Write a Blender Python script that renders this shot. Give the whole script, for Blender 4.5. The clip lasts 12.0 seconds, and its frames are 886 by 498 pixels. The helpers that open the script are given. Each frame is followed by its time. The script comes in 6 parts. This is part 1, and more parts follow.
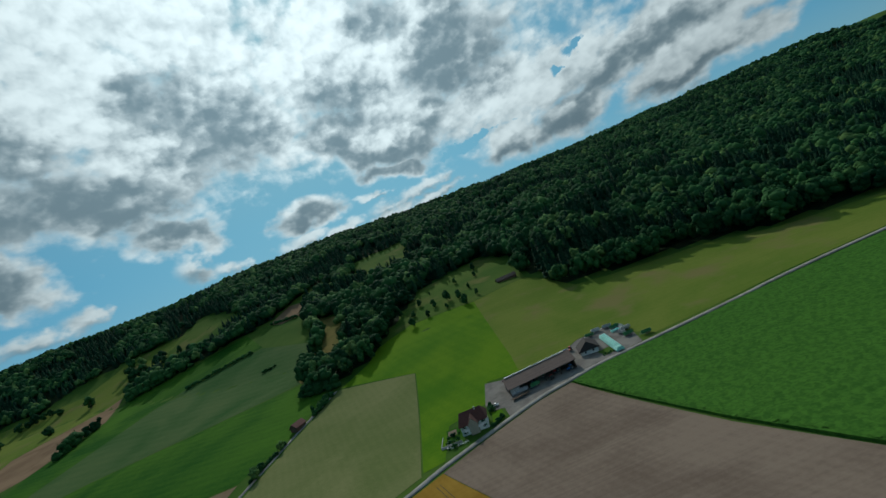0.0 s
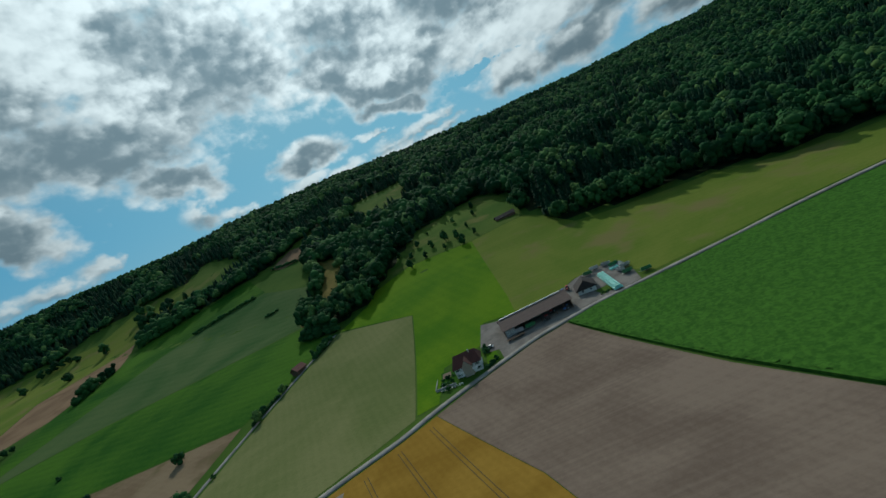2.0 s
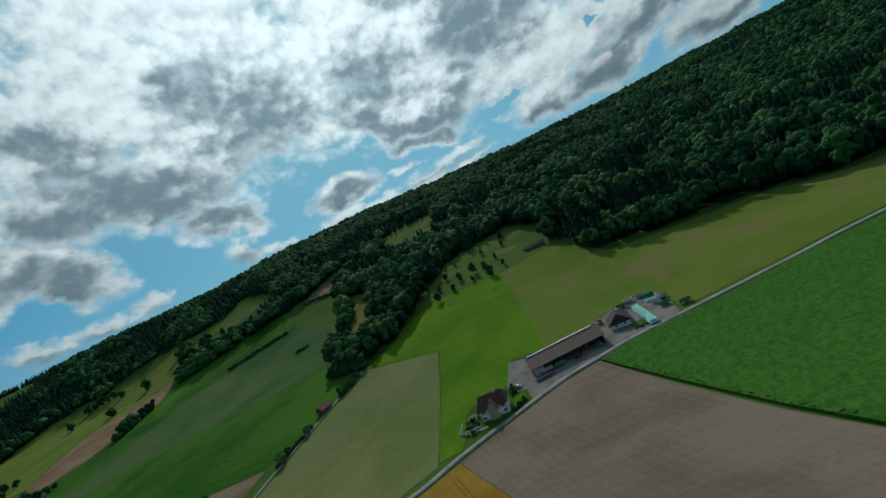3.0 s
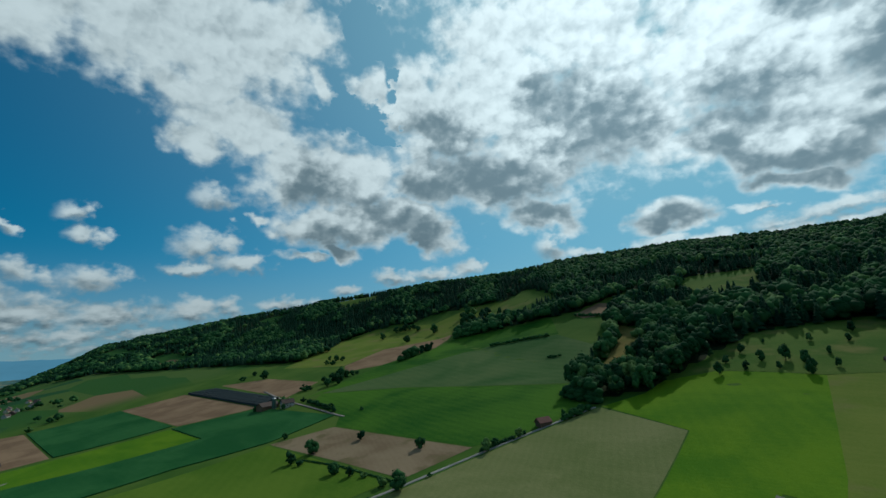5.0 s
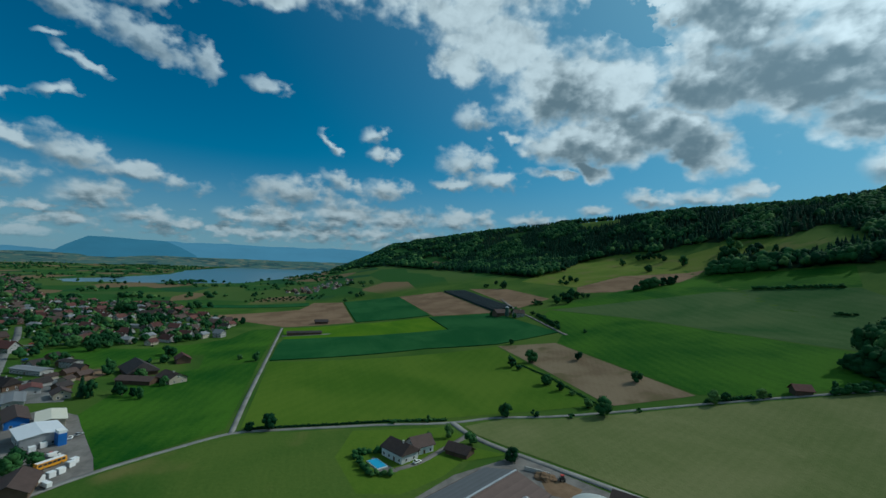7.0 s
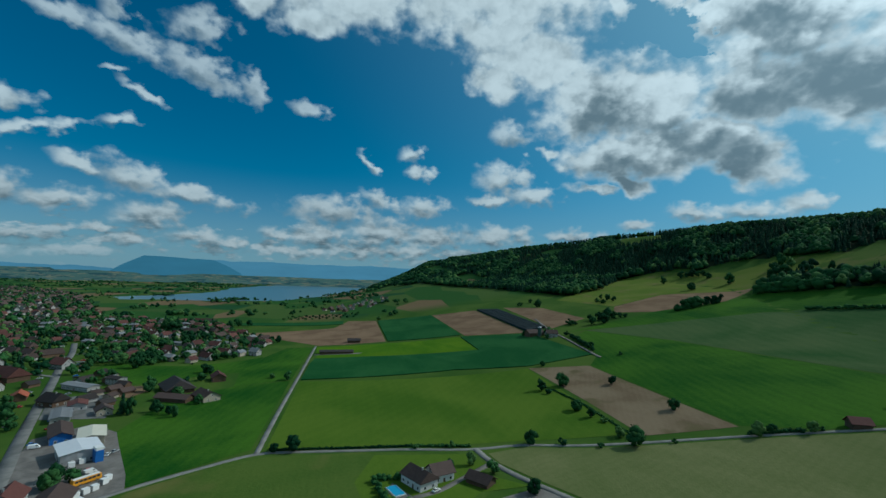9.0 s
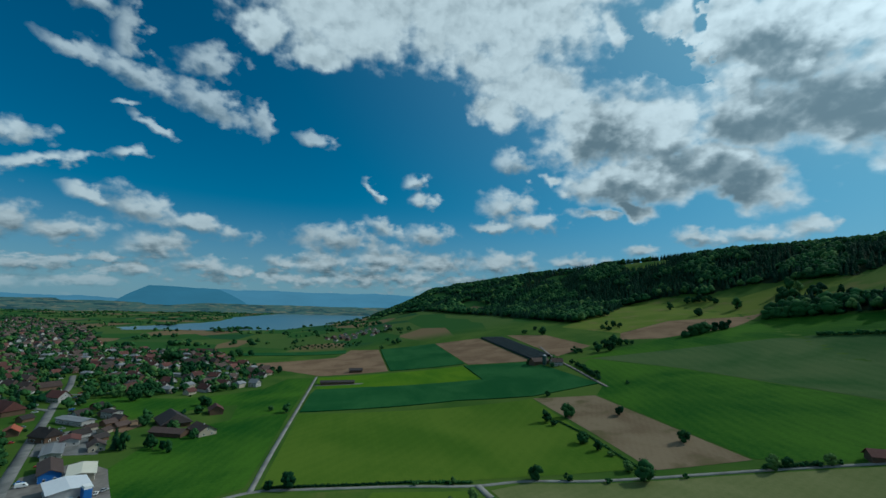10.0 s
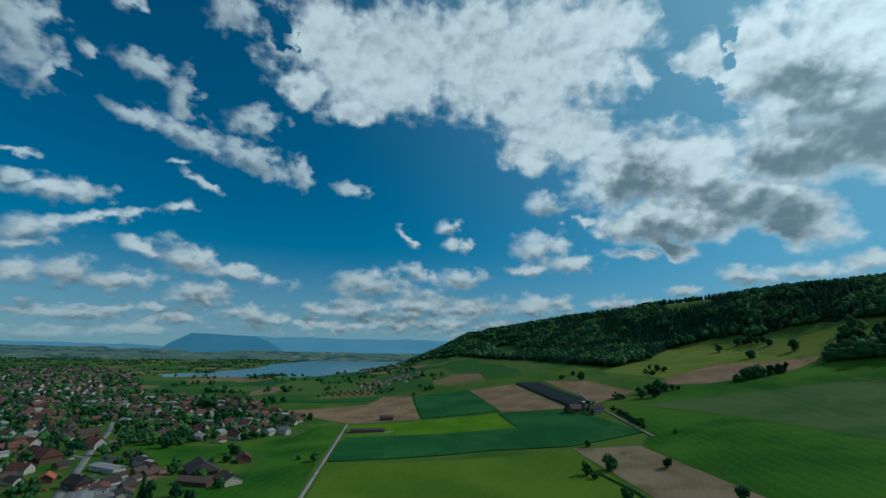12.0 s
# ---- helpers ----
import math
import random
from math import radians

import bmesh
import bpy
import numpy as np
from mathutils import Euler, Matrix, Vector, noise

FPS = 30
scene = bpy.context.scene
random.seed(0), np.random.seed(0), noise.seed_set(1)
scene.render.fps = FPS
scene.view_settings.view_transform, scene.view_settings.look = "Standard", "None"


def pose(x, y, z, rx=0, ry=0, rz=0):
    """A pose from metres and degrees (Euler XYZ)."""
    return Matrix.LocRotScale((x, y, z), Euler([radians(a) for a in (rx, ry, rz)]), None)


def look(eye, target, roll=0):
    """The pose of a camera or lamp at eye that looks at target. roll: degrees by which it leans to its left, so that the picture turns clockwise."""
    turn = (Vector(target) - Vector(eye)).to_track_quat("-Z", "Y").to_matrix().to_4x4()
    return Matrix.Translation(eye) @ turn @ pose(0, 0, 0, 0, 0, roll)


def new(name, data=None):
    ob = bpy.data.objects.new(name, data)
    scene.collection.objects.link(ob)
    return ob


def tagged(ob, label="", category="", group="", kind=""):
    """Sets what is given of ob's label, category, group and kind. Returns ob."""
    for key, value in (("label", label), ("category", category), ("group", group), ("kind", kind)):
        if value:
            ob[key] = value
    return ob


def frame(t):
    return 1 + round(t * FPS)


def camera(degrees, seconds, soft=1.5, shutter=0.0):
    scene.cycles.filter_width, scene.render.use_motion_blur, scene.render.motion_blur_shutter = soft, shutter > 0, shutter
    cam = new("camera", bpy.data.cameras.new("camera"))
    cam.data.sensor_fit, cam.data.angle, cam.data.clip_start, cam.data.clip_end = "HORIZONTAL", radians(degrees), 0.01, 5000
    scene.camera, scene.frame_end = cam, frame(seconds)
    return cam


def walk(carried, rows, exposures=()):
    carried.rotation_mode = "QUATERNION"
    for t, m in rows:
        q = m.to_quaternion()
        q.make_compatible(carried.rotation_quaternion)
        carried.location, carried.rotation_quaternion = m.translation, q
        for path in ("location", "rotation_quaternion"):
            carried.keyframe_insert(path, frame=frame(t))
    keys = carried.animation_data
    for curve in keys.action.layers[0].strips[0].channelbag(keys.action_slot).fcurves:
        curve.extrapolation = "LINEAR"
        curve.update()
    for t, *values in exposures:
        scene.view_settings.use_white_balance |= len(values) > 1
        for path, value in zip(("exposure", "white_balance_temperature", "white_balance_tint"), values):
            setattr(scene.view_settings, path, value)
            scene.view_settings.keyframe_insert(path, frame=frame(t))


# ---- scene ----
cam = camera(89.8, 12.0, 1.5)
METRES, EYE, TILT, LEAN, TURN = 90.0, 100.0, 1.5, 24.0, 0.0
ROWS = [
    (0.0, 0.0, 0.0, 0.0, -0.0, 0.0, -0.0),
    (0.5, 0.012, 0.0343, 0.0024, -0.59, 0.09, 2.13),
    (1.0, 0.0331, 0.0688, 0.0058, -0.96, -0.8, 4.07),
    (1.5, 0.0603, 0.105, 0.0064, 0.1, -6.99, 1.98),
    (2.0, 0.0925, 0.1448, 0.0106, 0.46, -7.93, 1.88),
    (2.5, 0.1297, 0.1877, 0.0177, 0.54, -6.25, 3.5),
    (4.5, 0.3078, 0.3776, 0.0568, 33.42, -2.83, -7.6),
    (5.0, 0.3517, 0.4192, 0.0732, 43.55, -5.55, -11.9),
    (5.5, 0.3858, 0.4613, 0.0966, 52.05, -7.01, -12.37),
    (6.0, 0.416, 0.5024, 0.1138, 60.86, -10.34, -12.84),
    (6.5, 0.4401, 0.5367, 0.135, 69.12, -15.23, -10.65),
    (7.0, 0.4557, 0.5665, 0.1565, 74.83, -21.4, -7.6),
    (9.0, 0.4539, 0.6652, 0.1969, 79.15, -19.74, -5.53),
    (9.5, 0.4425, 0.6849, 0.1985, 79.35, -18.22, -5.5),
    (10.0, 0.4308, 0.7062, 0.1977, 79.52, -16.31, -4.84),
    (10.5, 0.4193, 0.7236, 0.1938, 80.22, -13.93, -3.71),
    (11.0, 0.4117, 0.7395, 0.1858, 80.97, -11.31, -2.96),
    (11.5, 0.4046, 0.7575, 0.1732, 82.28, -10.78, -2.93),
    (12.0, 0.4027, 0.7732, 0.157, 83.4, -10.87, -2.61),
]
walk(cam, [(t, pose(0, 0, EYE, TILT, LEAN, TURN) @ pose(METRES * x, METRES * y, METRES * z, 90 + pitch, roll, yaw)) for t, x, y, z, yaw, pitch, roll in ROWS],
     [(0.0, 0.0, 6300, 8), (4.5, 0.0, 6200, 7), (7.0, -0.04, 5800, 4), (12.0, -0.04, 5800, 4)])

# ---- light: broken cumulus, the sun over the wooded ridge ----
SUN_AZ, SUN_EL = 7.0, 38.0          # degrees to the left of +y, and above the horizon
sun_way = Vector((-math.sin(radians(SUN_AZ)) * math.cos(radians(SUN_EL)), math.cos(radians(SUN_AZ)) * math.cos(radians(SUN_EL)), math.sin(radians(SUN_EL))))
sun = new("sun", bpy.data.lights.new("sun", "SUN"))
sun.data.energy, sun.data.angle, sun.data.color = 2.25, radians(0.6), (1.0, 0.95, 0.84)
sun.matrix_world = look((0, 0, 800), Vector((0, 0, 800)) - sun_way)


class Nodes:
    """A short way to write node trees."""

    def __init__(self, tree):
        self.tree = tree

    def add(self, kind, ins=()):
        n = self.tree.nodes.new(kind)
        self.wire(n, ins)
        return n

    def wire(self, n, ins):
        for k, v in dict(ins).items():
            if isinstance(v, bpy.types.NodeSocket):
                self.tree.links.new(v, n.inputs[k])
            else:
                n.inputs[k].default_value = v

    def math(self, op, a, b=0.0, c=0.0):
        n = self.tree.nodes.new("ShaderNodeMath")
        n.operation = op
        self.wire(n, {0: a, 1: b, 2: c})
        return n.outputs[0]

    def vec(self, op, a, b=(0, 0, 0)):
        n = self.tree.nodes.new("ShaderNodeVectorMath")
        n.operation = op
        self.wire(n, {0: a, 1: b})
        return n.outputs["Value" if op in ("LENGTH", "DOT_PRODUCT") else "Vector"]

    def noise(self, vector, scale, detail=4.0, rough=0.55, distort=0.0):
        return self.add("ShaderNodeTexNoise", {"Vector": vector, "Scale": scale, "Detail": detail, "Roughness": rough, "Distortion": distort}).outputs[0]

    def mix(self, fac, a, b, blend="MIX"):
        n = self.tree.nodes.new("ShaderNodeMix")
        n.data_type, n.blend_type = "RGBA", blend
        self.wire(n, {0: fac, 6: a, 7: b})
        return n.outputs[2]

    def ramp(self, fac, lo, hi):
        n = self.tree.nodes.new("ShaderNodeMapRange")
        n.interpolation_type = "SMOOTHSTEP"
        self.wire(n, {0: fac, 1: lo, 2: hi, 3: 0.0, 4: 1.0})
        return n.outputs[0]

    def mapped(self, vector, place=(0, 0, 0), turn=(0, 0, 0), size=(1, 1, 1), kind="POINT"):
        n = self.tree.nodes.new("ShaderNodeMapping")
        n.vector_type = kind
        self.wire(n, {0: vector, 1: place, 2: turn, 3: size})
        return n.outputs[0]


# Clouds: bearing to the left of +y, height, half widths (degrees), tilt.
HEAPS_WEST = [
    (90.8, 35.6, 12.0, 5.2, -5), (101.4, 37.5, 4.2, 3.4, -10), (77.6, 36.5, 8.2, 6.1, 2), (67.1, 36.4, 8.6, 5.9, 7), (59.4, 37.6, 5.1, 2.8, 11),
    (56.8, 32.3, 2.1, 1.8, 11), (71.1, 24.6, 2.9, 1.8, 3), (66.1, 27.1, 6.3, 3.0, 6), (60.0, 22.4, 6.4, 4.3, 7), (53.7, 21.2, 5.5, 4.4, 9),
    (51.6, 16.1, 5.7, 2.8, 8), (56.7, 15.4, 5.3, 2.3, 6), (54.2, 12.6, 2.6, 0.8, 5), (64.5, 16.3, 1.4, 0.7, 4), (94.4, 29.8, 3.9, 1.6, -6),
    (102.1, 31.0, 2.6, 2.2, -10),
]
HEAPS_SUN = [
    (48.5, 31.8, 3.0, 2.2, 16), (43.9, 30.7, 4.0, 4.0, 18), (39.3, 28.0, 4.5, 5.1, 20), (42.3, 21.2, 4.6, 3.9, 15), (45.9, 16.1, 3.5, 2.7, 10),
    (41.9, 13.9, 3.6, 2.0, 10), (29.1, 36.3, 9.5, 3.5, 9), (18.0, 33.9, 9.2, 4.6, 15), (18.9, 26.0, 7.6, 6.9, 14), (26.5, 23.6, 8.0, 5.4, 10),
    (33.1, 19.7, 10.4, 3.5, 7), (27.8, 14.4, 5.0, 1.6, 8), (13.0, 12.1, 4.1, 1.4, -2), (13.5, 22.7, 3.8, 5.0, 15),
]
HEAPS_EAST = [
    (6.4, 27.2, 6.9, 5.0, 20), (-0.9, 24.2, 6.2, 5.2, 24), (5.3, 19.6, 6.4, 3.5, 18), (-1.4, 16.6, 5.3, 3.8, 20), (0.6, 13.3, 4.0, 1.2, 9),
    (1.6, 29.9, 8.4, 5.4, 19), (-10.6, 24.2, 9.2, 7.4, 26), (-2.5, 17.3, 8.7, 4.0, 6), (-14.4, 16.6, 7.5, 3.0, -15), (-21.0, 14.4, 9.5, 3.0, -11),
    (-15.0, 10.2, 4.1, 2.1, -6), (-29.4, 12.8, 8.4, 3.1, -6), (-22.4, 9.9, 5.7, 2.3, -9), (-35.8, 9.1, 6.9, 2.4, -3), (-34.0, 13.0, 6.1, 3.6, -6),
    (-40.9, 8.3, 3.9, 1.4, -3), (2.9, 16.3, 4.3, 1.5, 9),
]
PUFFS_WEST = [
    (130.4, 28.3, 2.5, 4.0, -26), (127.9, 25.5, 0.9, 1.8, 26), (111.5, 37.0, 3.2, 2.0, 1), (119.6, 28.9, 3.4, 1.1, 0), (115.8, 26.9, 1.3, 3.0, -6),
    (120.3, 23.9, 2.5, 0.8, 7), (114.3, 23.1, 4.8, 1.2, 14), (107.3, 22.1, 4.8, 1.6, 16), (101.7, 21.3, 2.0, 1.1, 48), (107.8, 26.4, 3.0, 1.6, -12),
    (112.8, 18.6, 2.2, 0.5, 24), (95.1, 20.0, 2.2, 0.8, 6), (114.4, 15.3, 1.5, 0.7, -19), (115.2, 20.3, 1.1, 0.3, -13), (125.2, 28.5, 1.1, 0.6, 36),
    (122.6, 34.2, 1.4, 0.6, -22),
]
PUFFS_SIDE = [
    (125.2, 15.0, 4.0, 1.0, -7), (128.8, 17.7, 1.2, 0.4, 2), (128.2, 15.4, 1.4, 0.7, -16), (120.8, 13.2, 4.1, 0.6, -18), (126.6, 10.9, 2.4, 1.1, -16),
    (126.5, 9.4, 2.2, 0.5, -10), (126.6, 6.7, 1.9, 1.2, -8), (123.0, 7.3, 2.4, 1.4, -8), (119.0, 6.8, 3.6, 1.0, -6), (117.4, 10.5, 2.2, 0.8, 17),
    (113.0, 9.7, 3.4, 1.5, 16), (107.3, 8.6, 4.9, 1.0, 10), (111.3, 6.0, 3.1, 1.4, -4), (121.7, 3.1, 2.1, 0.6, -4), (115.8, 4.2, 1.3, 0.4, -4),
    (112.7, 3.4, 1.8, 0.9, -3), (107.0, 3.9, 3.0, 0.9, -3), (102.7, 3.6, 1.6, 0.6, -2),
]
PUFFS_LAKE = [
    (91.8, 8.3, 4.6, 1.7, -2), (98.1, 5.0, 1.7, 0.8, -3), (92.7, 5.1, 4.2, 1.4, -2), (85.6, 5.9, 4.7, 1.9, -1), (79.1, 5.4, 5.0, 1.4, -1),
    (87.0, 3.4, 7.8, 0.8, -1), (95.4, 3.0, 4.8, 0.6, -2), (82.0, 16.0, 0.9, 1.5, 68), (81.0, 13.7, 1.5, 0.8, -1), (87.5, 14.5, 1.6, 0.5, 47),
    (85.7, 10.0, 2.4, 1.0, 26), (80.2, 9.2, 2.9, 1.3, -1), (69.6, 18.7, 2.0, 1.4, 3), (70.0, 13.1, 3.2, 1.8, 2), (66.2, 11.2, 3.1, 1.2, 2),
    (71.8, 10.3, 2.5, 0.7, 1), (70.9, 5.9, 4.2, 1.3, 0), (61.5, 6.1, 3.2, 0.7, 1), (53.9, 7.2, 1.7, 0.7, 3), (58.3, 11.9, 3.4, 0.6, 4),
]
PUFFS_RIDGE = [
    (47.8, 8.7, 2.8, 0.8, 5), (42.2, 8.5, 3.3, 0.9, 1), (38.2, 9.1, 1.9, 1.2, -1), (123.7, 1.2, 4.0, 0.6, -2), (117.6, 1.8, 3.8, 0.5, -3),
    (27.3, 10.6, 1.7, 1.6, 8), (24.0, 9.4, 1.8, 0.7, 8), (14.9, 9.4, 2.2, 0.8, -1), (5.4, 11.2, 2.1, 0.4, 2), (3.3, 9.2, 2.6, 0.8, -2),
    (-1.7, 9.7, 3.7, 0.8, -3), (3.8, 8.1, 2.9, 1.1, -9), (10.7, 8.6, 3.5, 0.8, -6), (-2.7, 8.2, 3.6, 0.7, -6), (14.9, 9.2, 3.0, 0.8, -1),
]
SHADES_A = [
    (53.8, 13.8, 5.3, 1.4, 6), (44.8, 13.2, 5.3, 1.2, 8), (41.1, 19.4, 5.0, 3.0, 14), (57.6, 20.4, 3.5, 2.9, 8), (51.1, 17.9, 4.0, 1.9, 9),
    (19.4, 23.2, 7.2, 5.5, 13), (34.6, 19.9, 10.5, 2.7, 7), (27.0, 15.0, 6.4, 1.8, 8), (45.7, 14.4, 6.7, 1.8, 4), (13.0, 11.8, 3.5, 1.1, -2),
    (1.0, 13.5, 5.0, 1.2, 11), (-4.4, 15.0, 2.8, 2.6, 21), (56.0, 13.4, 4.9, 1.4, 2), (40.1, 26.4, 4.7, 2.0, 5), (5.6, 17.9, 3.2, 1.8, 17),
]
SHADES_B = [
    (-10.2, 22.3, 4.1, 8.5, 44), (0.3, 15.1, 8.0, 1.7, 7), (-15.9, 20.8, 3.0, 7.1, 56), (-25.8, 12.3, 6.5, 1.4, -15), (-12.7, 8.8, 4.2, 1.4, -2),
    (-32.4, 12.2, 6.3, 1.2, -6), (-33.3, 7.5, 5.7, 0.9, -5), (4.4, 22.4, 5.1, 3.8, 3), (-4.7, 29.5, 3.5, 3.0, 22), (30.0, 17.5, 9.0, 3.0, 6),
    (38.0, 22.0, 6.0, 3.5, 8), (24.0, 29.0, 5.0, 2.5, 10), (-22.0, 9.6, 6.0, 1.4, -9),
]
HOLES = [
    (50.2, 38.5, 2.8, 4.0, -1), (49.7, 28.2, 3.8, 1.9, 18), 
    (46.7, 32.4, 1.1, 2.6, 1), (52.8, 29.4, 3.5, 2.2, 13), (48.1, 25.9, 2.2, 0.9, 4), (105.7, 36.3, 1.6, 2.3, -12),
    (85.2, 26.4, 7.0, 1.5, -4), (-24.7, 16.5, 1.8, 0.8, -13), (-22.1, 15.2, 0.9, 0.9, 31), (-9.6, 12.3, 5.0, 0.6, -4),
]
OVERHEAD = [(31, 30, 9, 6, 5), (38, 27, 6, 4.5, 0), (70, 31, 5, 3, 0), (-40, 12.5, 9, 2.6, -5), (22, 37, 12, 4, 5), (0, 47, 40, 8, 0), (60, 50, 30, 7, 0), (-40, 30, 20, 9, 0), (-110, 30, 35, 12, 0), (-165, 40, 40, 14, 0), (165, 22, 18, 6, 0)]


def nearest_cloud(n, at, banks):
    """Distance to the nearest cloud in its own half widths, worked out one cloud after the other, blended where two meet."""
    near = 4.0
    x, y, _ = n.add("ShaderNodeSeparateXYZ", {0: at}).outputs
    for az, el, wide, high, tilt in banks:
        here = n.add("ShaderNodeCombineXYZ", {0: x, 1: y, 2: near}).outputs[0]
        off = n.vec("LENGTH", n.mapped(here, (az, el, 0), (0, 0, radians(tilt)), (wide, high, 1e5), "TEXTURE"))
        near = n.math("SMOOTH_MIN", near, off, 0.22)
    return near


def flat_noise(n, at, size, scale, detail, rough):
    """Fractal noise over the sky, and its colour for warping."""
    t = n.tree.nodes.new("ShaderNodeTexNoise")
    t.noise_dimensions = "2D"
    n.wire(t, {"Vector": n.vec("MULTIPLY", at, (scale, scale * size, 0)), "Scale": 1.0, "Detail": detail, "Roughness": rough})
    return t.outputs


def billows(n, at, scale):
    """Rounded heads, large ones set with small ones: high in the middle of each."""
    t = n.tree.nodes.new("ShaderNodeTexVoronoi")
    t.voronoi_dimensions, t.feature, t.normalize = "2D", "SMOOTH_F1", True
    n.wire(t, {"Vector": n.vec("MULTIPLY", at, (scale, scale * 1.35, 0)), "Scale": 1.0, "Detail": 2.0, "Roughness": 0.48, "Lacunarity": 2.3, "Smoothness": 0.25})
    return n.math("SUBTRACT", 0.42, t.outputs["Distance"])


world = bpy.data.worlds.new("sky")
scene.world = world
world.use_nodes = True
world.node_tree.nodes.clear()
n = Nodes(world.node_tree)
sky = n.tree.nodes.new("ShaderNodeTexSky")
sky.sky_type, sky.sun_disc, sky.sun_elevation, sky.sun_rotation = "NISHITA", False, radians(SUN_EL), radians(-SUN_AZ)
sky.air_density, sky.dust_density, sky.ozone_density, sky.altitude = 1.0, 0.5, 2.5, 500
way = n.add("ShaderNodeTexCoord").outputs["Generated"]
axes = n.add("ShaderNodeSeparateXYZ", {0: way}).outputs
bearing = n.math("DEGREES", n.math("ARCTAN2", n.math("MULTIPLY", axes[0], -1.0), axes[1]))
height = n.math("DEGREES", n.math("ARCSINE", axes[2]))
flat = n.add("ShaderNodeCombineXYZ", {0: bearing, 1: height, 2: 0.0}).outputs[0]
coarse = flat_noise(n, flat, 1.3, 0.15, 4.0, 0.5)
tight = flat_noise(n, flat, 1.4, 0.50, 4.0, 0.5)
bent = n.vec("ADD", flat, n.vec("MULTIPLY", n.vec("SUBTRACT", coarse["Color"], (0.5, 0.5, 0.5)), (8.5, 5.0, 0)))
curl = n.vec("ADD", flat, n.vec("MULTIPLY", n.vec("SUBTRACT", tight["Color"], (0.5, 0.5, 0.5)), (2.6, 1.5, 0)))
heads = billows(n, n.vec("ADD", flat, n.vec("MULTIPLY", n.vec("SUBTRACT", tight["Color"], (0.5, 0.5, 0.5)), (1.6, 1.2, 0))), 0.24)
heads_up = billows(n, n.vec("ADD", n.vec("ADD", flat, (0.2, 0.95, 0)), n.vec("MULTIPLY", n.vec("SUBTRACT", tight["Color"], (0.5, 0.5, 0.5)), (1.6, 1.2, 0))), 0.24)
tight_up = flat_noise(n, n.vec("ADD", flat, (0.1, 0.50, 0)), 1.4, 0.55, 3.0, 0.5)
# the great heaps, with holes torn in them
big = n.math("SUBTRACT", 1.30, nearest_cloud(n, bent, HEAPS_WEST + HEAPS_SUN + HEAPS_EAST + OVERHEAD))
big = n.math("MULTIPLY_ADD", heads, 0.75, big)
big = n.math("MULTIPLY_ADD", n.math("SUBTRACT", tight["Fac"], 0.5), 0.8, big)
torn = n.math("SUBTRACT", 0.95, nearest_cloud(n, curl, HOLES))
torn = n.math("MULTIPLY_ADD", n.math("SUBTRACT", tight["Fac"], 0.5), 2.6, torn)
big = n.math("SUBTRACT", big, n.math("MULTIPLY", n.math("MAXIMUM", torn, 0.0), 1.7))
# fair-weather puffs and wisps
PUFFS = PUFFS_WEST + PUFFS_SIDE + PUFFS_LAKE + PUFFS_RIDGE
puff_near = nearest_cloud(n, curl, PUFFS)
puff_up = nearest_cloud(n, n.vec("ADD", curl, (0.0, 0.7, 0.0)), PUFFS)
small = n.math("SUBTRACT", 1.20, puff_near)
small = n.math("MULTIPLY_ADD", n.math("SUBTRACT", tight["Fac"], 0.5), 1.9, small)
small = n.math("MULTIPLY_ADD", heads, 0.35, small)
cover = n.math("MAXIMUM", n.ramp(big, -0.10, 0.70), n.math("MULTIPLY", n.ramp(small, -0.20, 0.95), n.math("MULTIPLY_ADD", n.ramp(height, 13.0, 22.0), -0.22, 0.95)))
# low heaps crowding together towards the horizon
low = flat_noise(n, flat, 2.4, 0.30, 7.0, 0.58)
low_up = flat_noise(n, n.vec("ADD", flat, (0.0, 0.5, 0.0)), 2.4, 0.30, 4.0, 0.58)
band = n.math("MULTIPLY", n.math("ABSOLUTE", n.math("SUBTRACT", height, 3.2)), 0.20)
heaped = n.ramp(n.math("SUBTRACT", n.math("MULTIPLY", n.math("SUBTRACT", low["Fac"], 0.46), 3.0), band), -0.12, 0.40)
lowness = n.math("MULTIPLY", heaped, n.ramp(bearing, 60.0, 75.0))
cover = n.math("MAXIMUM", cover, n.math("MULTIPLY", lowness, 0.8))
# shade: grey bases, rounded heads lit from above
dim = n.math("SUBTRACT", 1.55, nearest_cloud(n, bent, SHADES_A + SHADES_B))
dim = n.math("MULTIPLY_ADD", heads, -0.7, dim)
dim = n.math("MULTIPLY_ADD", n.math("SUBTRACT", tight["Fac"], 0.5), -0.8, dim)
based = n.math("MULTIPLY", n.ramp(dim, -0.25, 1.25), n.ramp(n.math("MAXIMUM", big, small), 0.1, 0.9))
tone = n.math("MULTIPLY_ADD", based, -0.78, 0.80)
tone = n.math("MULTIPLY_ADD", n.math("SUBTRACT", heads, heads_up), 0.95, tone)
tone = n.math("MULTIPLY_ADD", n.math("SUBTRACT", coarse["Fac"], 0.5), 0.45, tone)
tone = n.math("MULTIPLY_ADD", n.math("SUBTRACT", tight["Fac"], tight_up["Fac"]), 0.30, tone)
onlysmall = n.ramp(n.math("SUBTRACT", small, big), -0.1, 0.3)
topped = n.math("MAXIMUM", n.math("MINIMUM", n.math("SUBTRACT", puff_up, puff_near), 0.5), -0.5)
tone = n.math("MULTIPLY_ADD", n.math("MULTIPLY", onlysmall, n.math("SUBTRACT", topped, 0.22)), 0.60, tone)
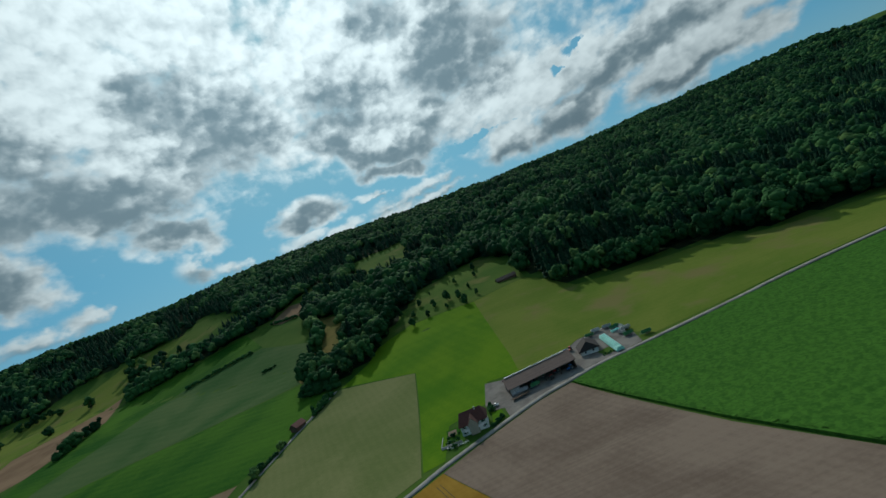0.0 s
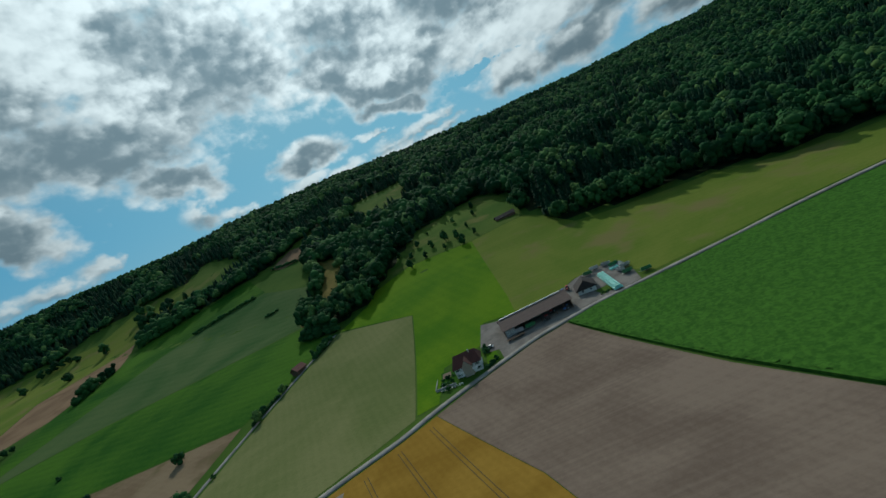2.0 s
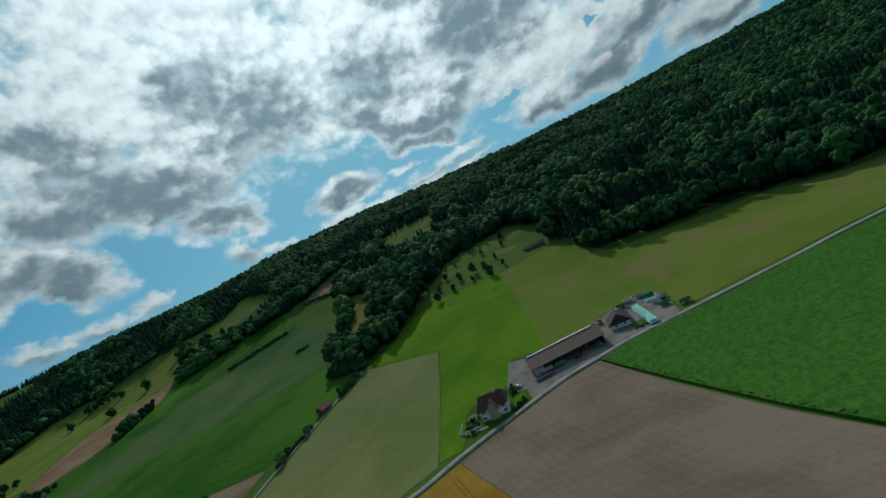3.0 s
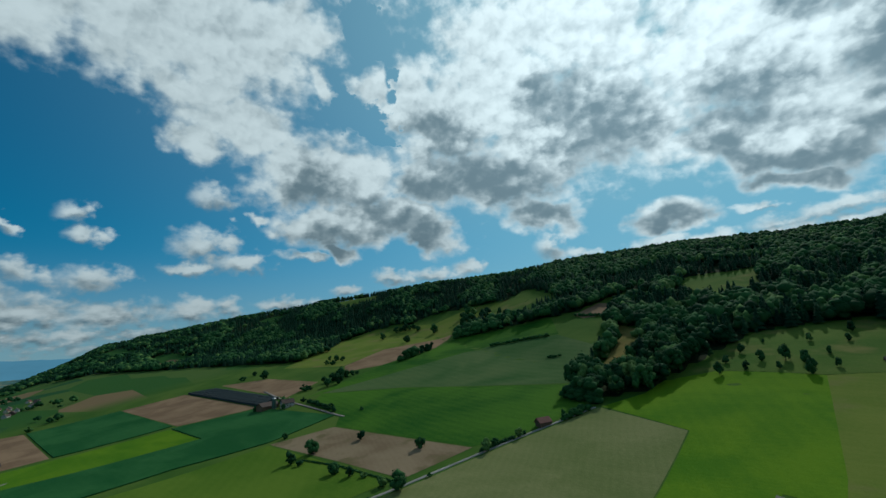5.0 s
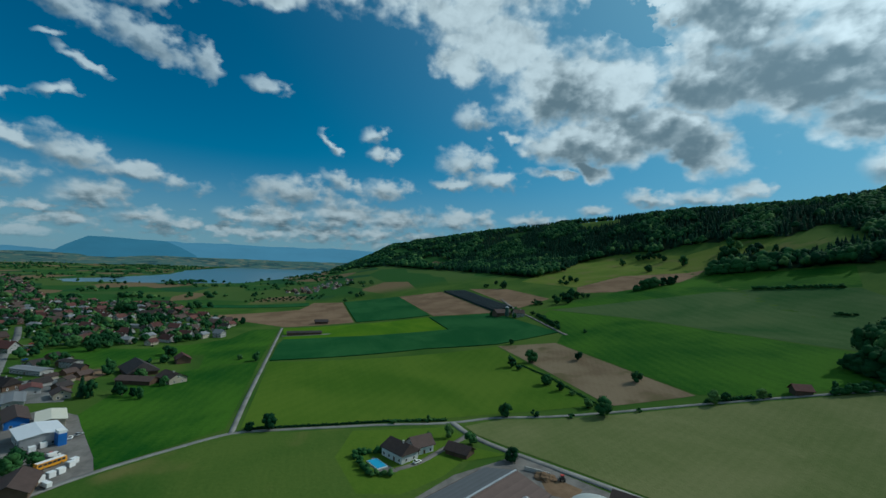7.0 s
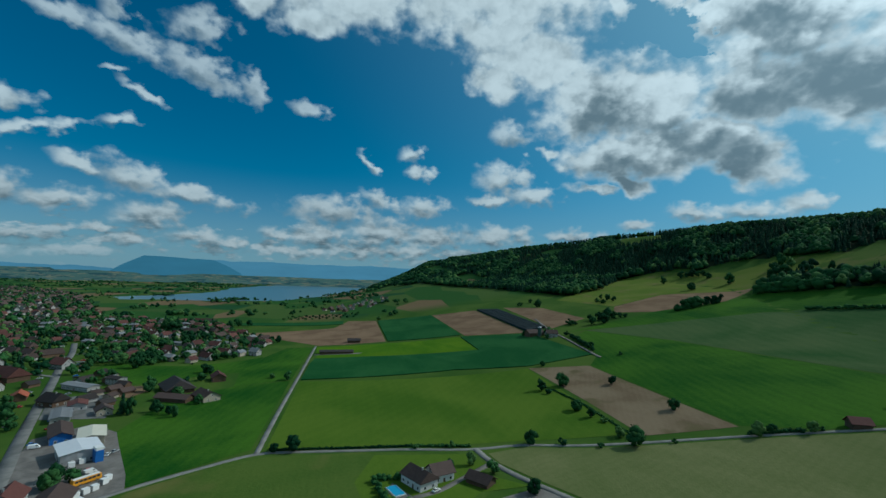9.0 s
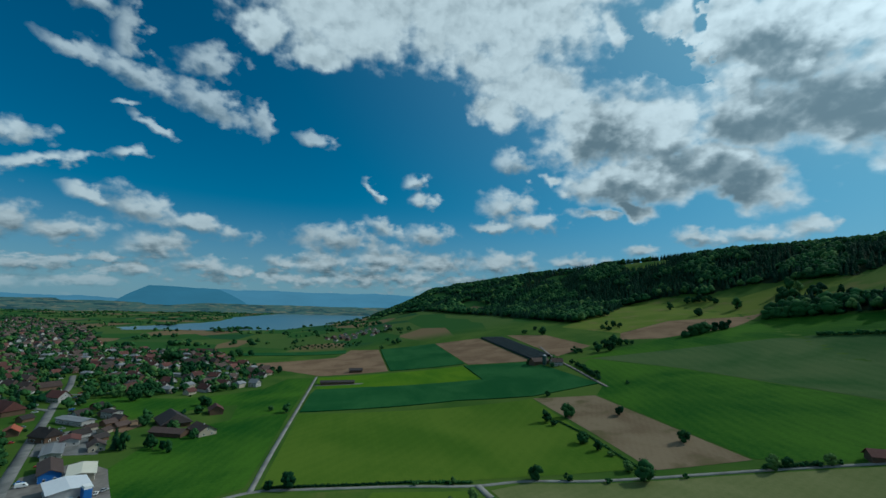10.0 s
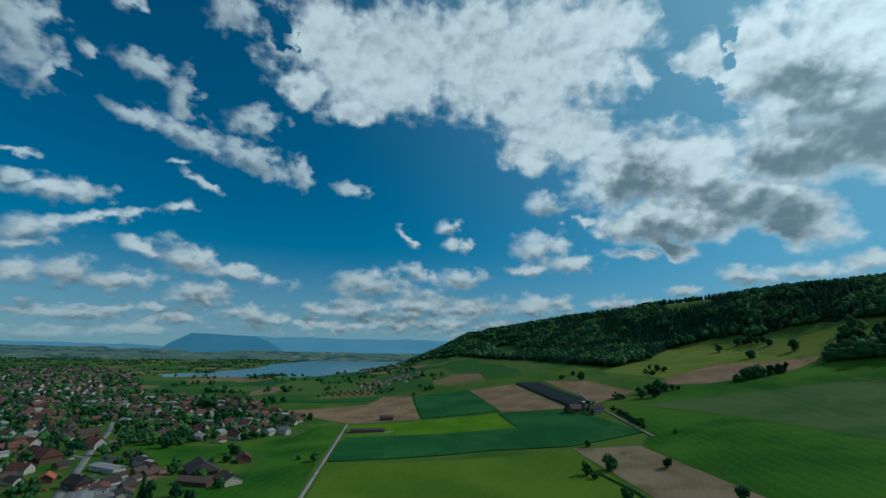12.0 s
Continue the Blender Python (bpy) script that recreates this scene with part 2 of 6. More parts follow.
tone = n.math("MULTIPLY_ADD", n.math("MULTIPLY", n.math("SUBTRACT", low["Fac"], low_up["Fac"]), n.ramp(n.math("SUBTRACT", 9.0, height), 0.0, 5.0)), 1.8, tone)
tone = n.math("MULTIPLY_ADD", n.math("SUBTRACT", 1.0, n.ramp(height, 3.0, 16.0)), -0.12, tone)
lit = n.ramp(tone, -0.12, 1.12)
glow = n.math("POWER", n.math("MAXIMUM", n.vec("DOT_PRODUCT", way, tuple(sun_way)), 0.0), 6.0)
white = n.mix(lit, (0.165, 0.245, 0.285, 1), (0.74, 0.86, 0.88, 1))
white = n.vec("SCALE", white)
n.wire(white.node, {"Scale": n.math("MULTIPLY_ADD", glow, 0.54, n.math("MULTIPLY_ADD", n.ramp(height, 1.0, 17.0), 0.19, 0.53))})
filtered = n.mix(n.ramp(height, 0.0, 16.0), (0.42, 0.82, 1.0, 1), (0.04, 0.82, 1.0, 1))
hazy = n.math("POWER", n.math("MAXIMUM", n.vec("DOT_PRODUCT", way, tuple(sun_way)), 0.0), 3.0)
blue = n.mix(1.0, n.mix(1.0, sky.outputs[0], (0.058, 0.058, 0.058, 1), "MULTIPLY"), filtered, "MULTIPLY")
blue = n.mix(n.math("MULTIPLY", n.math("SUBTRACT", 1.0, n.ramp(height, -2.0, 13.0)), 0.75), blue, (0.175, 0.300, 0.375, 1))
blue = n.mix(n.math("MULTIPLY", hazy, 0.88), blue, (0.260, 0.480, 0.560, 1))
final = n.mix(n.math("MULTIPLY", cover, n.ramp(height, -1.0, 3.5)), blue, white)
back = n.add("ShaderNodeBackground", {0: final, 1: 1.0})
n.add("ShaderNodeOutputWorld", {0: back.outputs[0]})

# ---- materials ----


def material(name, rough=0.9, metal=0.0, spec=0.3):
    m = bpy.data.materials.new(name)
    m.use_nodes = True
    nn = Nodes(m.node_tree)
    shader = m.node_tree.nodes["Principled BSDF"]
    shader.inputs["Roughness"].default_value = rough
    shader.inputs["Metallic"].default_value = metal
    shader.inputs["Specular IOR Level"].default_value = spec
    return m, nn, shader


def where(nn):
    return nn.add("ShaderNodeNewGeometry").outputs["Position"]


def bumped(nn, shader, height, strength, far=0.2):
    b = nn.add("ShaderNodeBump", {"Strength": strength, "Distance": far, "Height": height})
    nn.wire(shader, {"Normal": b.outputs[0]})


def soil(name, dark, light, stripe=0.0, turn=0.0, blotch=60.0, third=None, rough=0.95, streak=0.35):
    """Turf, crop or bare earth: patches, mottling, fine grain, and rows a given distance apart along a bearing."""
    m, nn, shader = material(name, rough, 0.0, 0.02)
    at = where(nn)
    broad = nn.noise(at, 1.0 / blotch, 3.0, 0.5, 0.6)
    fine = nn.noise(at, 0.45, 6.0, 0.65)
    mid = nn.noise(nn.mapped(at, (0, 0, 0), (0, 0, radians(turn)), (0.012, 0.16, 0.1)), 1.0, 4.0, 0.6)
    fac = nn.math("MULTIPLY_ADD", nn.math("SUBTRACT", fine, 0.5), 1.1, nn.ramp(broad, 0.3, 0.7))
    fac = nn.math("MULTIPLY_ADD", nn.math("SUBTRACT", mid, 0.5), 0.6 if stripe else 0.4, fac)
    lines = nn.noise(nn.mapped(at, (0, 0, 0), (0, 0, radians(turn)), (0.010, 0.75, 0.1)), 1.0, 3.0, 0.6)
    fac = nn.math("MULTIPLY_ADD", nn.math("SUBTRACT", lines, 0.5), streak, fac)
    if stripe:
        along = nn.mapped(at, (0, 0, 0), (0, 0, radians(turn)), (1, 1, 1))
        across = nn.add("ShaderNodeSeparateXYZ", {0: along}).outputs[1]
        wobble = nn.math("MULTIPLY_ADD", nn.noise(at, 0.02, 2.0), 2.0, across)
        rows = nn.math("SINE", nn.math("MULTIPLY", wobble, 2 * math.pi / stripe))
        fac = nn.math("MULTIPLY_ADD", rows, 0.07, fac)
    fac = nn.math("MINIMUM", nn.math("MAXIMUM", fac, 0.0), 1.0)
    col = nn.mix(fac, (*dark, 1), (*light, 1))
    if third:
        col = nn.mix(nn.ramp(nn.noise(nn.vec("ADD", at, (311, 97, 0)), 1.0 / (blotch * 0.6), 3.0, 0.55), 0.52, 0.72), col, (*third, 1))
    nn.wire(shader, {"Base Color": col})
    bumped(nn, shader, fine, 0.5, 0.5)
    return m


def plain(name, colour, rough=0.7, metal=0.0, vary=0.25, scale=0.6, spec=0.4):
    """Paint, plaster, sheet metal, timber: a base colour with stains and grain, a little different on each object."""
    m, nn, shader = material(name, rough, metal, spec)
    at = nn.add("ShaderNodeTexCoord").outputs["Object"]
    grime = nn.noise(at, scale, 5.0, 0.65, 0.3)
    grain = nn.noise(at, scale * 9, 3.0, 0.6)
    each = nn.add("ShaderNodeObjectInfo").outputs["Random"]
    k = nn.math("MULTIPLY_ADD", nn.math("SUBTRACT", grime, 0.5), vary * 2, 1.0)
    k = nn.math("MULTIPLY_ADD", nn.math("SUBTRACT", grain, 0.5), vary, k)
    k = nn.math("MULTIPLY_ADD", nn.math("SUBTRACT", each, 0.5), vary * 1.2, k)
    col = nn.vec("SCALE", (*colour,))
    nn.wire(col.node, {"Scale": k})
    nn.wire(shader, {"Base Color": col})
    bumped(nn, shader, grain, 0.15, 0.03)
    return m


def roofing(name, colour, course=0.35, vary=0.35):
    """Clay tiles or corrugated sheet: courses across the slope, weathered."""
    m, nn, shader = material(name, 0.85, 0.0, 0.3)
    at = nn.add("ShaderNodeTexCoord").outputs["Object"]
    grime = nn.noise(at, 0.35, 6.0, 0.7, 0.4)
    each = nn.add("ShaderNodeObjectInfo").outputs["Random"]
    z = nn.add("ShaderNodeSeparateXYZ", {0: at}).outputs
    rows = nn.math("FRACT", nn.math("DIVIDE", z[2], course))
    k = nn.math("MULTIPLY_ADD", nn.math("SUBTRACT", grime, 0.5), vary * 2.4, 0.9)
    k = nn.math("MULTIPLY_ADD", rows, 0.18, k)
    k = nn.math("MULTIPLY_ADD", nn.math("SUBTRACT", each, 0.5), vary * 1.6, k)
    col = nn.vec("SCALE", (*colour,))
    nn.wire(col.node, {"Scale": k})
    nn.wire(shader, {"Base Color": col})
    bumped(nn, shader, rows, 0.4, 0.08)
    return m


def foliage(name, dark, light, yellow):
    """Leaves: each plant takes its own green from its tint, each clump a little more."""
    m, nn, shader = material(name, 0.9, 0.0, 0.04)
    tint = nn.tree.nodes.new("ShaderNodeAttribute")
    tint.attribute_name = "tint"
    each = nn.add("ShaderNodeObjectInfo").outputs["Random"]
    island = nn.add("ShaderNodeNewGeometry").outputs["Random Per Island"]
    mottle = nn.noise(where(nn), 0.35, 3.0, 0.6)
    fac = nn.math("FRACT", nn.math("ADD", tint.outputs["Fac"], each))
    col = nn.mix(fac, (*dark, 1), (*light, 1))
    col = nn.mix(nn.ramp(fac, 0.82, 1.0), col, (*yellow, 1))
    k = nn.math("MULTIPLY_ADD", island, 0.45, nn.math("MULTIPLY_ADD", mottle, 0.7, 0.42))
    tinted = nn.vec("SCALE", col)
    nn.wire(tinted.node, {"Scale": k})
    nn.wire(shader, {"Base Color": tinted})
    return m


MEADOW = soil("meadow", (0.038, 0.092, 0.014), (0.080, 0.125, 0.024), 0, 20, 90, (0.13, 0.130, 0.04))
BRIGHT = soil("lush_grass", (0.050, 0.132, 0.007), (0.092, 0.175, 0.009), 9, 65, 70)
LUSH = soil("thick_grass", (0.012, 0.064, 0.008), (0.052, 0.128, 0.013), 8, 15, 110)
CROPPED = soil("grazed_grass", (0.052, 0.112, 0.011), (0.086, 0.145, 0.017), 9, 40, 110)
EARTH = soil("clay_earth", (0.150, 0.108, 0.066), (0.205, 0.155, 0.098), 4, 30, 40, (0.12, 0.10, 0.05))
OLIVE = soil("mown_grass", (0.088, 0.138, 0.020), (0.128, 0.160, 0.030), 6, 5, 70, (0.150, 0.140, 0.050))
PALE = soil("hay_stubble", (0.108, 0.135, 0.045), (0.160, 0.170, 0.070), 5, 70, 60)
BROWN = soil("harrowed_earth", (0.130, 0.097, 0.075), (0.195, 0.150, 0.116), 4, 66, 50, None, 0.95, 1.0)
TAN = soil("dry_earth", (0.15, 0.098, 0.060), (0.225, 0.150, 0.092), 5, 60, 40)
WHEAT = soil("ripe_grain", (0.20, 0.115, 0.018), (0.27, 0.165, 0.03), 3, 65, 40)
MAIZE = soil("maize_leaves", (0.030, 0.092, 0.014), (0.052, 0.140, 0.020), 0, 66, 2.2, None, 0.95, 0.4)
DARKCROP = soil("beet_leaves", (0.012, 0.070, 0.020), (0.026, 0.100, 0.030), 3, 85, 60)
NAVYCROP = soil("netted_orchard_rows", (0.012, 0.028, 0.030), (0.030, 0.050, 0.048), 4, 88, 40)
GREYGREEN = soil("cut_clover", (0.030, 0.082, 0.022), (0.072, 0.112, 0.040), 12, 20, 110)
ASPHALT = soil("asphalt", (0.125, 0.128, 0.124), (0.20, 0.20, 0.19), 0, 0, 12)
PALE_LANE = soil("pale_worn_asphalt", (0.175, 0.172, 0.160), (0.255, 0.250, 0.232), 0, 0, 9)
GRAVEL = soil("gravel", (0.14, 0.13, 0.12), (0.215, 0.20, 0.18), 0, 0, 10)
LEAVES = foliage("broad_leaves", (0.006, 0.034, 0.015), (0.040, 0.115, 0.034), (0.085, 0.155, 0.045))
NEEDLES = foliage("needles", (0.005, 0.027, 0.016), (0.012, 0.046, 0.022), (0.018, 0.058, 0.026))
BARK = plain("bark", (0.075, 0.055, 0.04), 0.95)
PLASTER = plain("white_plaster", (0.34, 0.335, 0.325), 0.9, 0, 0.2)
LIMEWASH = plain("limewashed_plaster", (0.62, 0.62, 0.60), 0.9, 0, 0.15)
CREAM = plain("cream_plaster", (0.35, 0.31, 0.24), 0.9, 0, 0.2)
TIMBER = plain("weathered_timber", (0.105, 0.065, 0.04), 0.9, 0, 0.4)
CONCRETE = plain("concrete", (0.38, 0.37, 0.35), 0.9, 0, 0.25)
ROOF_BROWN = roofing("brown_tiles", (0.072, 0.048, 0.041))
ROOF_RED = roofing("red_tiles", (0.100, 0.038, 0.031))
ROOF_DARK = roofing("dark_tiles", (0.034, 0.028, 0.027))
ROOF_GREY = roofing("grey_sheet", (0.20, 0.21, 0.22), 0.9, 0.15)
ROOF_BARN = roofing("barn_sheet", (0.118, 0.082, 0.070), 0.9, 0.18)
GLASS = plain("window_glass", (0.03, 0.04, 0.05), 0.08, 0, 0.1, 1, 0.8)
WHITE = plain("white_paint", (0.75, 0.75, 0.73), 0.45, 0, 0.08)
BLUE = plain("blue_paint", (0.02, 0.13, 0.42), 0.4, 0, 0.1)
RED = plain("red_paint", (0.42, 0.03, 0.02), 0.4, 0, 0.15)
GREEN = plain("green_paint", (0.03, 0.16, 0.06), 0.4, 0, 0.15)
YELLOW = plain("yellow_paint", (0.75, 0.33, 0.02), 0.4, 0, 0.08)
BLACK = plain("black_rubber", (0.02, 0.02, 0.02), 0.8, 0, 0.2)
STEEL = plain("galvanised_steel", (0.42, 0.43, 0.44), 0.45, 0.6, 0.15)
WRAP = plain("mint_bale_film", (0.28, 0.66, 0.58), 0.3, 0, 0.15)

# ---- the lie of the land ----
AXIS = radians(12.0)                # the ridge runs this much off the x axis


def along(x, y):
    return -x * math.sin(AXIS) + y * math.cos(AXIS), x * math.cos(AXIS) + y * math.sin(AXIS)


def land(x, y):
    """Height of the ground: a flat valley, a gentle farmed slope, a steep wooded side up to the ridge, a lake basin."""
    x, y = np.asarray(x, float), np.asarray(y, float)
    s, r = along(x, y)
    z = 1.5 + 0.17 * 60 * np.logaddexp(0, (s - 250) / 60)
    z = z + 8 * np.exp(-((x + 30) ** 2 + (y - 480) ** 2) / (2 * 90**2))
    edge = np.interp(r, (-3000, -1500, -1000, -700, -450, -200, 0, 150, 400, 1500), (700, 800, 900, 950, 850, 620, 480, 390, 350, 340))
    crest = np.interp(r, (-4500, -3430, -2457, -1663, -1165, -700, -430, -280, 0, 220, 556, 779, 1250, 1925), (195, 221, 254, 277, 288, 289, 282, 293, 292, 279, 271, 270, 286, 309))
    top = crest - 192.0
    k = np.clip((s - edge) / (1250 - edge), 0, 1)
    z = z + top * 0.5 * (k * k * (3 - 2 * k) + k) - 0.25 * np.maximum(s - 1300, 0)
    z = np.maximum(z, -20.0)
    # the lake basin
    if np.min(x) > -1080:
        return z
    shore = lake_edge(x, y)
    bank = 1.8 + (z - 1.8) * np.clip(shore / 520.0, 0, 1) ** 0.85
    return np.where(shore < 0, 1.2 + np.maximum(shore, -300) * 0.02, bank)


SHORE = [(-1640, -680), (-1690, -590), (-1680, -470), (-1720, -290), (-1790, -170), (-2090, -90), (-2500, 20), (-3280, 175), (-3900, 290), (-4600, 420), (-5200, 420),
         (-5200, -500), (-4200, -610), (-3250, -680), (-2650, -610), (-2300, -610), (-2000, -690), (-1800, -760)]


def lake_edge(x, y):
    """Metres outside the shore of the lake; under nought on the water."""
    x, y = np.asarray(x, float), np.asarray(y, float)
    far = np.full(x.shape, 1e9)
    for (ax, ay), (bx, by) in zip(SHORE, SHORE[1:] + SHORE[:1]):
        k = np.clip(((x - ax) * (bx - ax) + (y - ay) * (by - ay)) / ((bx - ax) ** 2 + (by - ay) ** 2), 0, 1)
        far = np.minimum(far, np.hypot(x - ax - k * (bx - ax), y - ay - k * (by - ay)))
    ragged = 9 * np.sin(x / 70.0 + np.sin(y / 45.0)) + 6 * np.sin(y / 31.0 + x / 90.0)
    return np.where(inside(SHORE, x, y), -far, far) + ragged


def ground_z(x, y):
    return float(land(x, y))


def inside(polygon, x, y):
    """Which of the points lie in the polygon."""
    x, y = np.asarray(x, float), np.asarray(y, float)
    hit = np.zeros(x.shape, bool)
    for (ax, ay), (bx, by) in zip(polygon, polygon[1:] + polygon[:1]):
        cross = (ay > y) != (by > y)
        hit ^= cross & (x < (bx - ax) * (y - ay) / (by - ay + 1e-9) + ax)
    return hit


def mesh_from(name, verts, faces, mats, tint=None, smooth=False):
    """A mesh from arrays of places and of triangles."""
    me = bpy.data.meshes.new(name)
    verts, faces = np.asarray(verts, np.float32), np.asarray(faces, np.int32)
    k = faces.shape[1]
    me.vertices.add(len(verts))
    me.vertices.foreach_set("co", verts.ravel())
    me.loops.add(faces.size)
    me.loops.foreach_set("vertex_index", faces.ravel())
    me.polygons.add(len(faces))
    me.polygons.foreach_set("loop_start", np.arange(0, faces.size, k, dtype=np.int32))
    me.polygons.foreach_set("loop_total", np.full(len(faces), k, np.int32))
    if smooth:
        me.polygons.foreach_set("use_smooth", np.ones(len(faces), bool))
    if tint is not None:
        me.attributes.new("tint", "FLOAT", "POINT").data.foreach_set("value", np.asarray(tint, np.float32))
    for m in mats:
        me.materials.append(m)
    me.update(calc_edges=True)
    return me


def part(name, bm, mat, parent, label=""):
    """Links a bmesh as one mesh object under a thing or a part."""
    me = bpy.data.meshes.new(name)
    bm.to_mesh(me)
    bm.free()
    me.materials.append(mat)
    return hung(name, me, parent, label)


def hung(name, me, parent, label=""):
    ob = new(name, me)
    ob.parent = parent
    return tagged(ob, label)


def box(bm, x0, y0, z0, x1, y1, z1):
    """Adds a box to a bmesh; returns its corners."""
    v = [bm.verts.new((x, y, z)) for z in (z0, z1) for x, y in ((x0, y0), (x1, y0), (x1, y1), (x0, y1))]
    for a, b, c, d in ((3, 2, 1, 0), (4, 5, 6, 7), (0, 1, 5, 4), (1, 2, 6, 5), (2, 3, 7, 6), (3, 0, 4, 7)):
        bm.faces.new((v[a], v[b], v[c], v[d]))
    return v


def boxes(*sizes):
    bm = bmesh.new()
    for b in sizes:
        box(bm, *b)
    return bm


def rod(bm, x, y, z0, z1, r0, r1=None, sides=10):
    """Adds an upright round bar or cone to a bmesh."""
    r1 = r0 if r1 is None else r1
    ring = [(math.cos(2 * math.pi * i / sides), math.sin(2 * math.pi * i / sides)) for i in range(sides)]
    lo = [bm.verts.new((x + r0 * c, y + r0 * s, z0)) for c, s in ring]
    hi = [bm.verts.new((x + r1 * c, y + r1 * s, z1)) for c, s in ring]
    bm.faces.new(lo[::-1]), bm.faces.new(hi)
    for i in range(sides):
        j = (i + 1) % sides
        bm.faces.new((lo[i], lo[j], hi[j], hi[i]))
    return bm


def thing(name, label, category, x, y, turn=0.0, z=None, group="", kind=""):
    """The base of a thing, standing on the ground."""
    ob = new(name)
    ob.empty_display_size = 0.5
    ob.matrix_world = pose(x, y, ground_z(x, y) if z is None else z, 0, 0, turn)
    return tagged(ob, label, category, group, kind)


WOOD = [(900, 330), (339, 346), (263, 369), (219, 402), (160, 414), (100, 425), (85, 500), (82, 582), (52, 628), (-43, 592), (-96, 460), (-100, 428), (-150, 405), (-168, 430), (-184, 500), (-187, 575), (-213, 650), (-236, 715), (-246, 777), (-280, 792), (-312, 746), (-345, 740), (-446, 720), (-548, 718), (-570, 760), (-536, 902), (-656, 912), (-763, 881), (-812, 830), (-871, 848), (-938, 807), (-964, 748), (-850, 620), (-830, 530), (-1134, 492), (-1524, 425), (-1900, 360), (-2250, 250), (-2800, 235), (-3400, 300), (-5600, 420), (-5600, 900), (1600, 1650), (1600, 330)]
GLADES = [
    ("glade_strip", "pale dry grass strip between two arms of the wood", [(-206, 668), (-168, 640), (-144, 520), (-132, 492), (-140, 452), (-170, 458), (-180, 497), (-176, 532), (-189, 600)]),
    ("glade_high", "small sunlit meadow high in the wood", [(-165, 880), (-60, 910), (-45, 755), (-118, 712), (-150, 780)]),
    ("glade_thin", "narrow green glade beside the brown plot", [(-285, 792), (-248, 830), (-200, 852), (-200, 805), (-246, 780)]),
    ("glade_band", "sloping meadow between two belts of trees", [(-536, 904), (-560, 880), (-520, 760), (-470, 768), (-385, 840), (-420, 885), (-517, 955)]),
    ("glade_crest", "bright meadow on the crest of the ridge", [(-1330, 955), (-1200, 930), (-1110, 985), (-1150, 1060), (-1310, 1060)]),
]
CLEARINGS = [g[2] for g in GLADES]


def wooded(x, y):
    """Which places bear forest: inside its edge, off the glades and off the meadows strewn over the far ridge."""
    keep = inside(WOOD, x, y) & (lake_edge(x, y) > 25)
    for gap in CLEARINGS:
        keep &= ~inside(gap, x, y)
    far = keep & (x < -1450)
    open_land = np.array([noise.noise((a / 330, b / 120, 3.1)) for a, b in zip(x[far], y[far])])
    keep[far] = open_land < 0.30
    return keep


# ground: one sheet, finer where the camera flies
gx = np.concatenate([np.arange(-4950, -2400, 60), np.arange(-2400, -1250, 25), np.arange(-1250, 520, 12), np.arange(520, 4951, 90)])
gy = np.concatenate([np.arange(-4900, -900, 90), np.arange(-900, -420, 25), np.arange(-420, 900, 12), np.arange(900, 1500, 25), np.arange(1500, 4951, 120)])
X, Y = np.meshgrid(gx, gy)
nx, ny = len(gx), len(gy)
idx = np.arange(nx * ny).reshape(ny, nx)
quads = np.stack([idx[:-1, :-1], idx[:-1, 1:], idx[1:, 1:], idx[1:, :-1]], -1).reshape(-1, 4)


def ground_material():
    """Near turf; farther off the valley is a quilt of small plots."""
    m, nn, shader = material("turf_and_plots", 0.95, 0.0, 0.02)
    at = where(nn)
    fine = nn.noise(at, 0.4, 5.0, 0.65)
    broad = nn.noise(at, 0.012, 4.0, 0.55, 0.5)
    turf = nn.mix(nn.math("MULTIPLY_ADD", nn.math("SUBTRACT", fine, 0.5), 0.5, nn.ramp(broad, 0.3, 0.7)), (0.034, 0.086, 0.014, 1), (0.070, 0.118, 0.022, 1))
    cell = nn.tree.nodes.new("ShaderNodeTexVoronoi")
    nn.wire(cell, {"Vector": nn.mapped(at, (0, 0, 0), (0, 0, radians(10)), (0.0042, 0.0095, 0.0)), "Scale": 1.0, "Randomness": 0.75})
    pick = nn.add("ShaderNodeSeparateXYZ", {0: cell.outputs["Color"]}).outputs
    plots = nn.mix(nn.ramp(pick[0], 0.45, 0.55), (0.030, 0.088, 0.020, 1), (0.062, 0.108, 0.026, 1))
    plots = nn.mix(nn.ramp(pick[1], 0.74, 0.76), plots, (0.16, 0.115, 0.062, 1))
    plots = nn.mix(nn.ramp(pick[2], 0.80, 0.82), plots, (0.02, 0.07, 0.025, 1))
    x = nn.add("ShaderNodeSeparateXYZ", {0: at}).outputs[0]
    col = nn.mix(nn.ramp(x, -1050, -900), plots, turf)
    nn.wire(shader, {"Base Color": col})
    bumped(nn, shader, fine, 0.4, 0.5)
    return m


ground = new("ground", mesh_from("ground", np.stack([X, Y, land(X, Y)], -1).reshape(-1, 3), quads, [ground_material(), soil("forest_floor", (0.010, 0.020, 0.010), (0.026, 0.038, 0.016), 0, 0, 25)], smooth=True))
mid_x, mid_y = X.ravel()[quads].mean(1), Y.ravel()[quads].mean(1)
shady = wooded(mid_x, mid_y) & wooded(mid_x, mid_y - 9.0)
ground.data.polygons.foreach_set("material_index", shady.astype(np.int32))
tagged(ground, "green valley floor and hillside of meadows and plots", "ground", kind="structure")

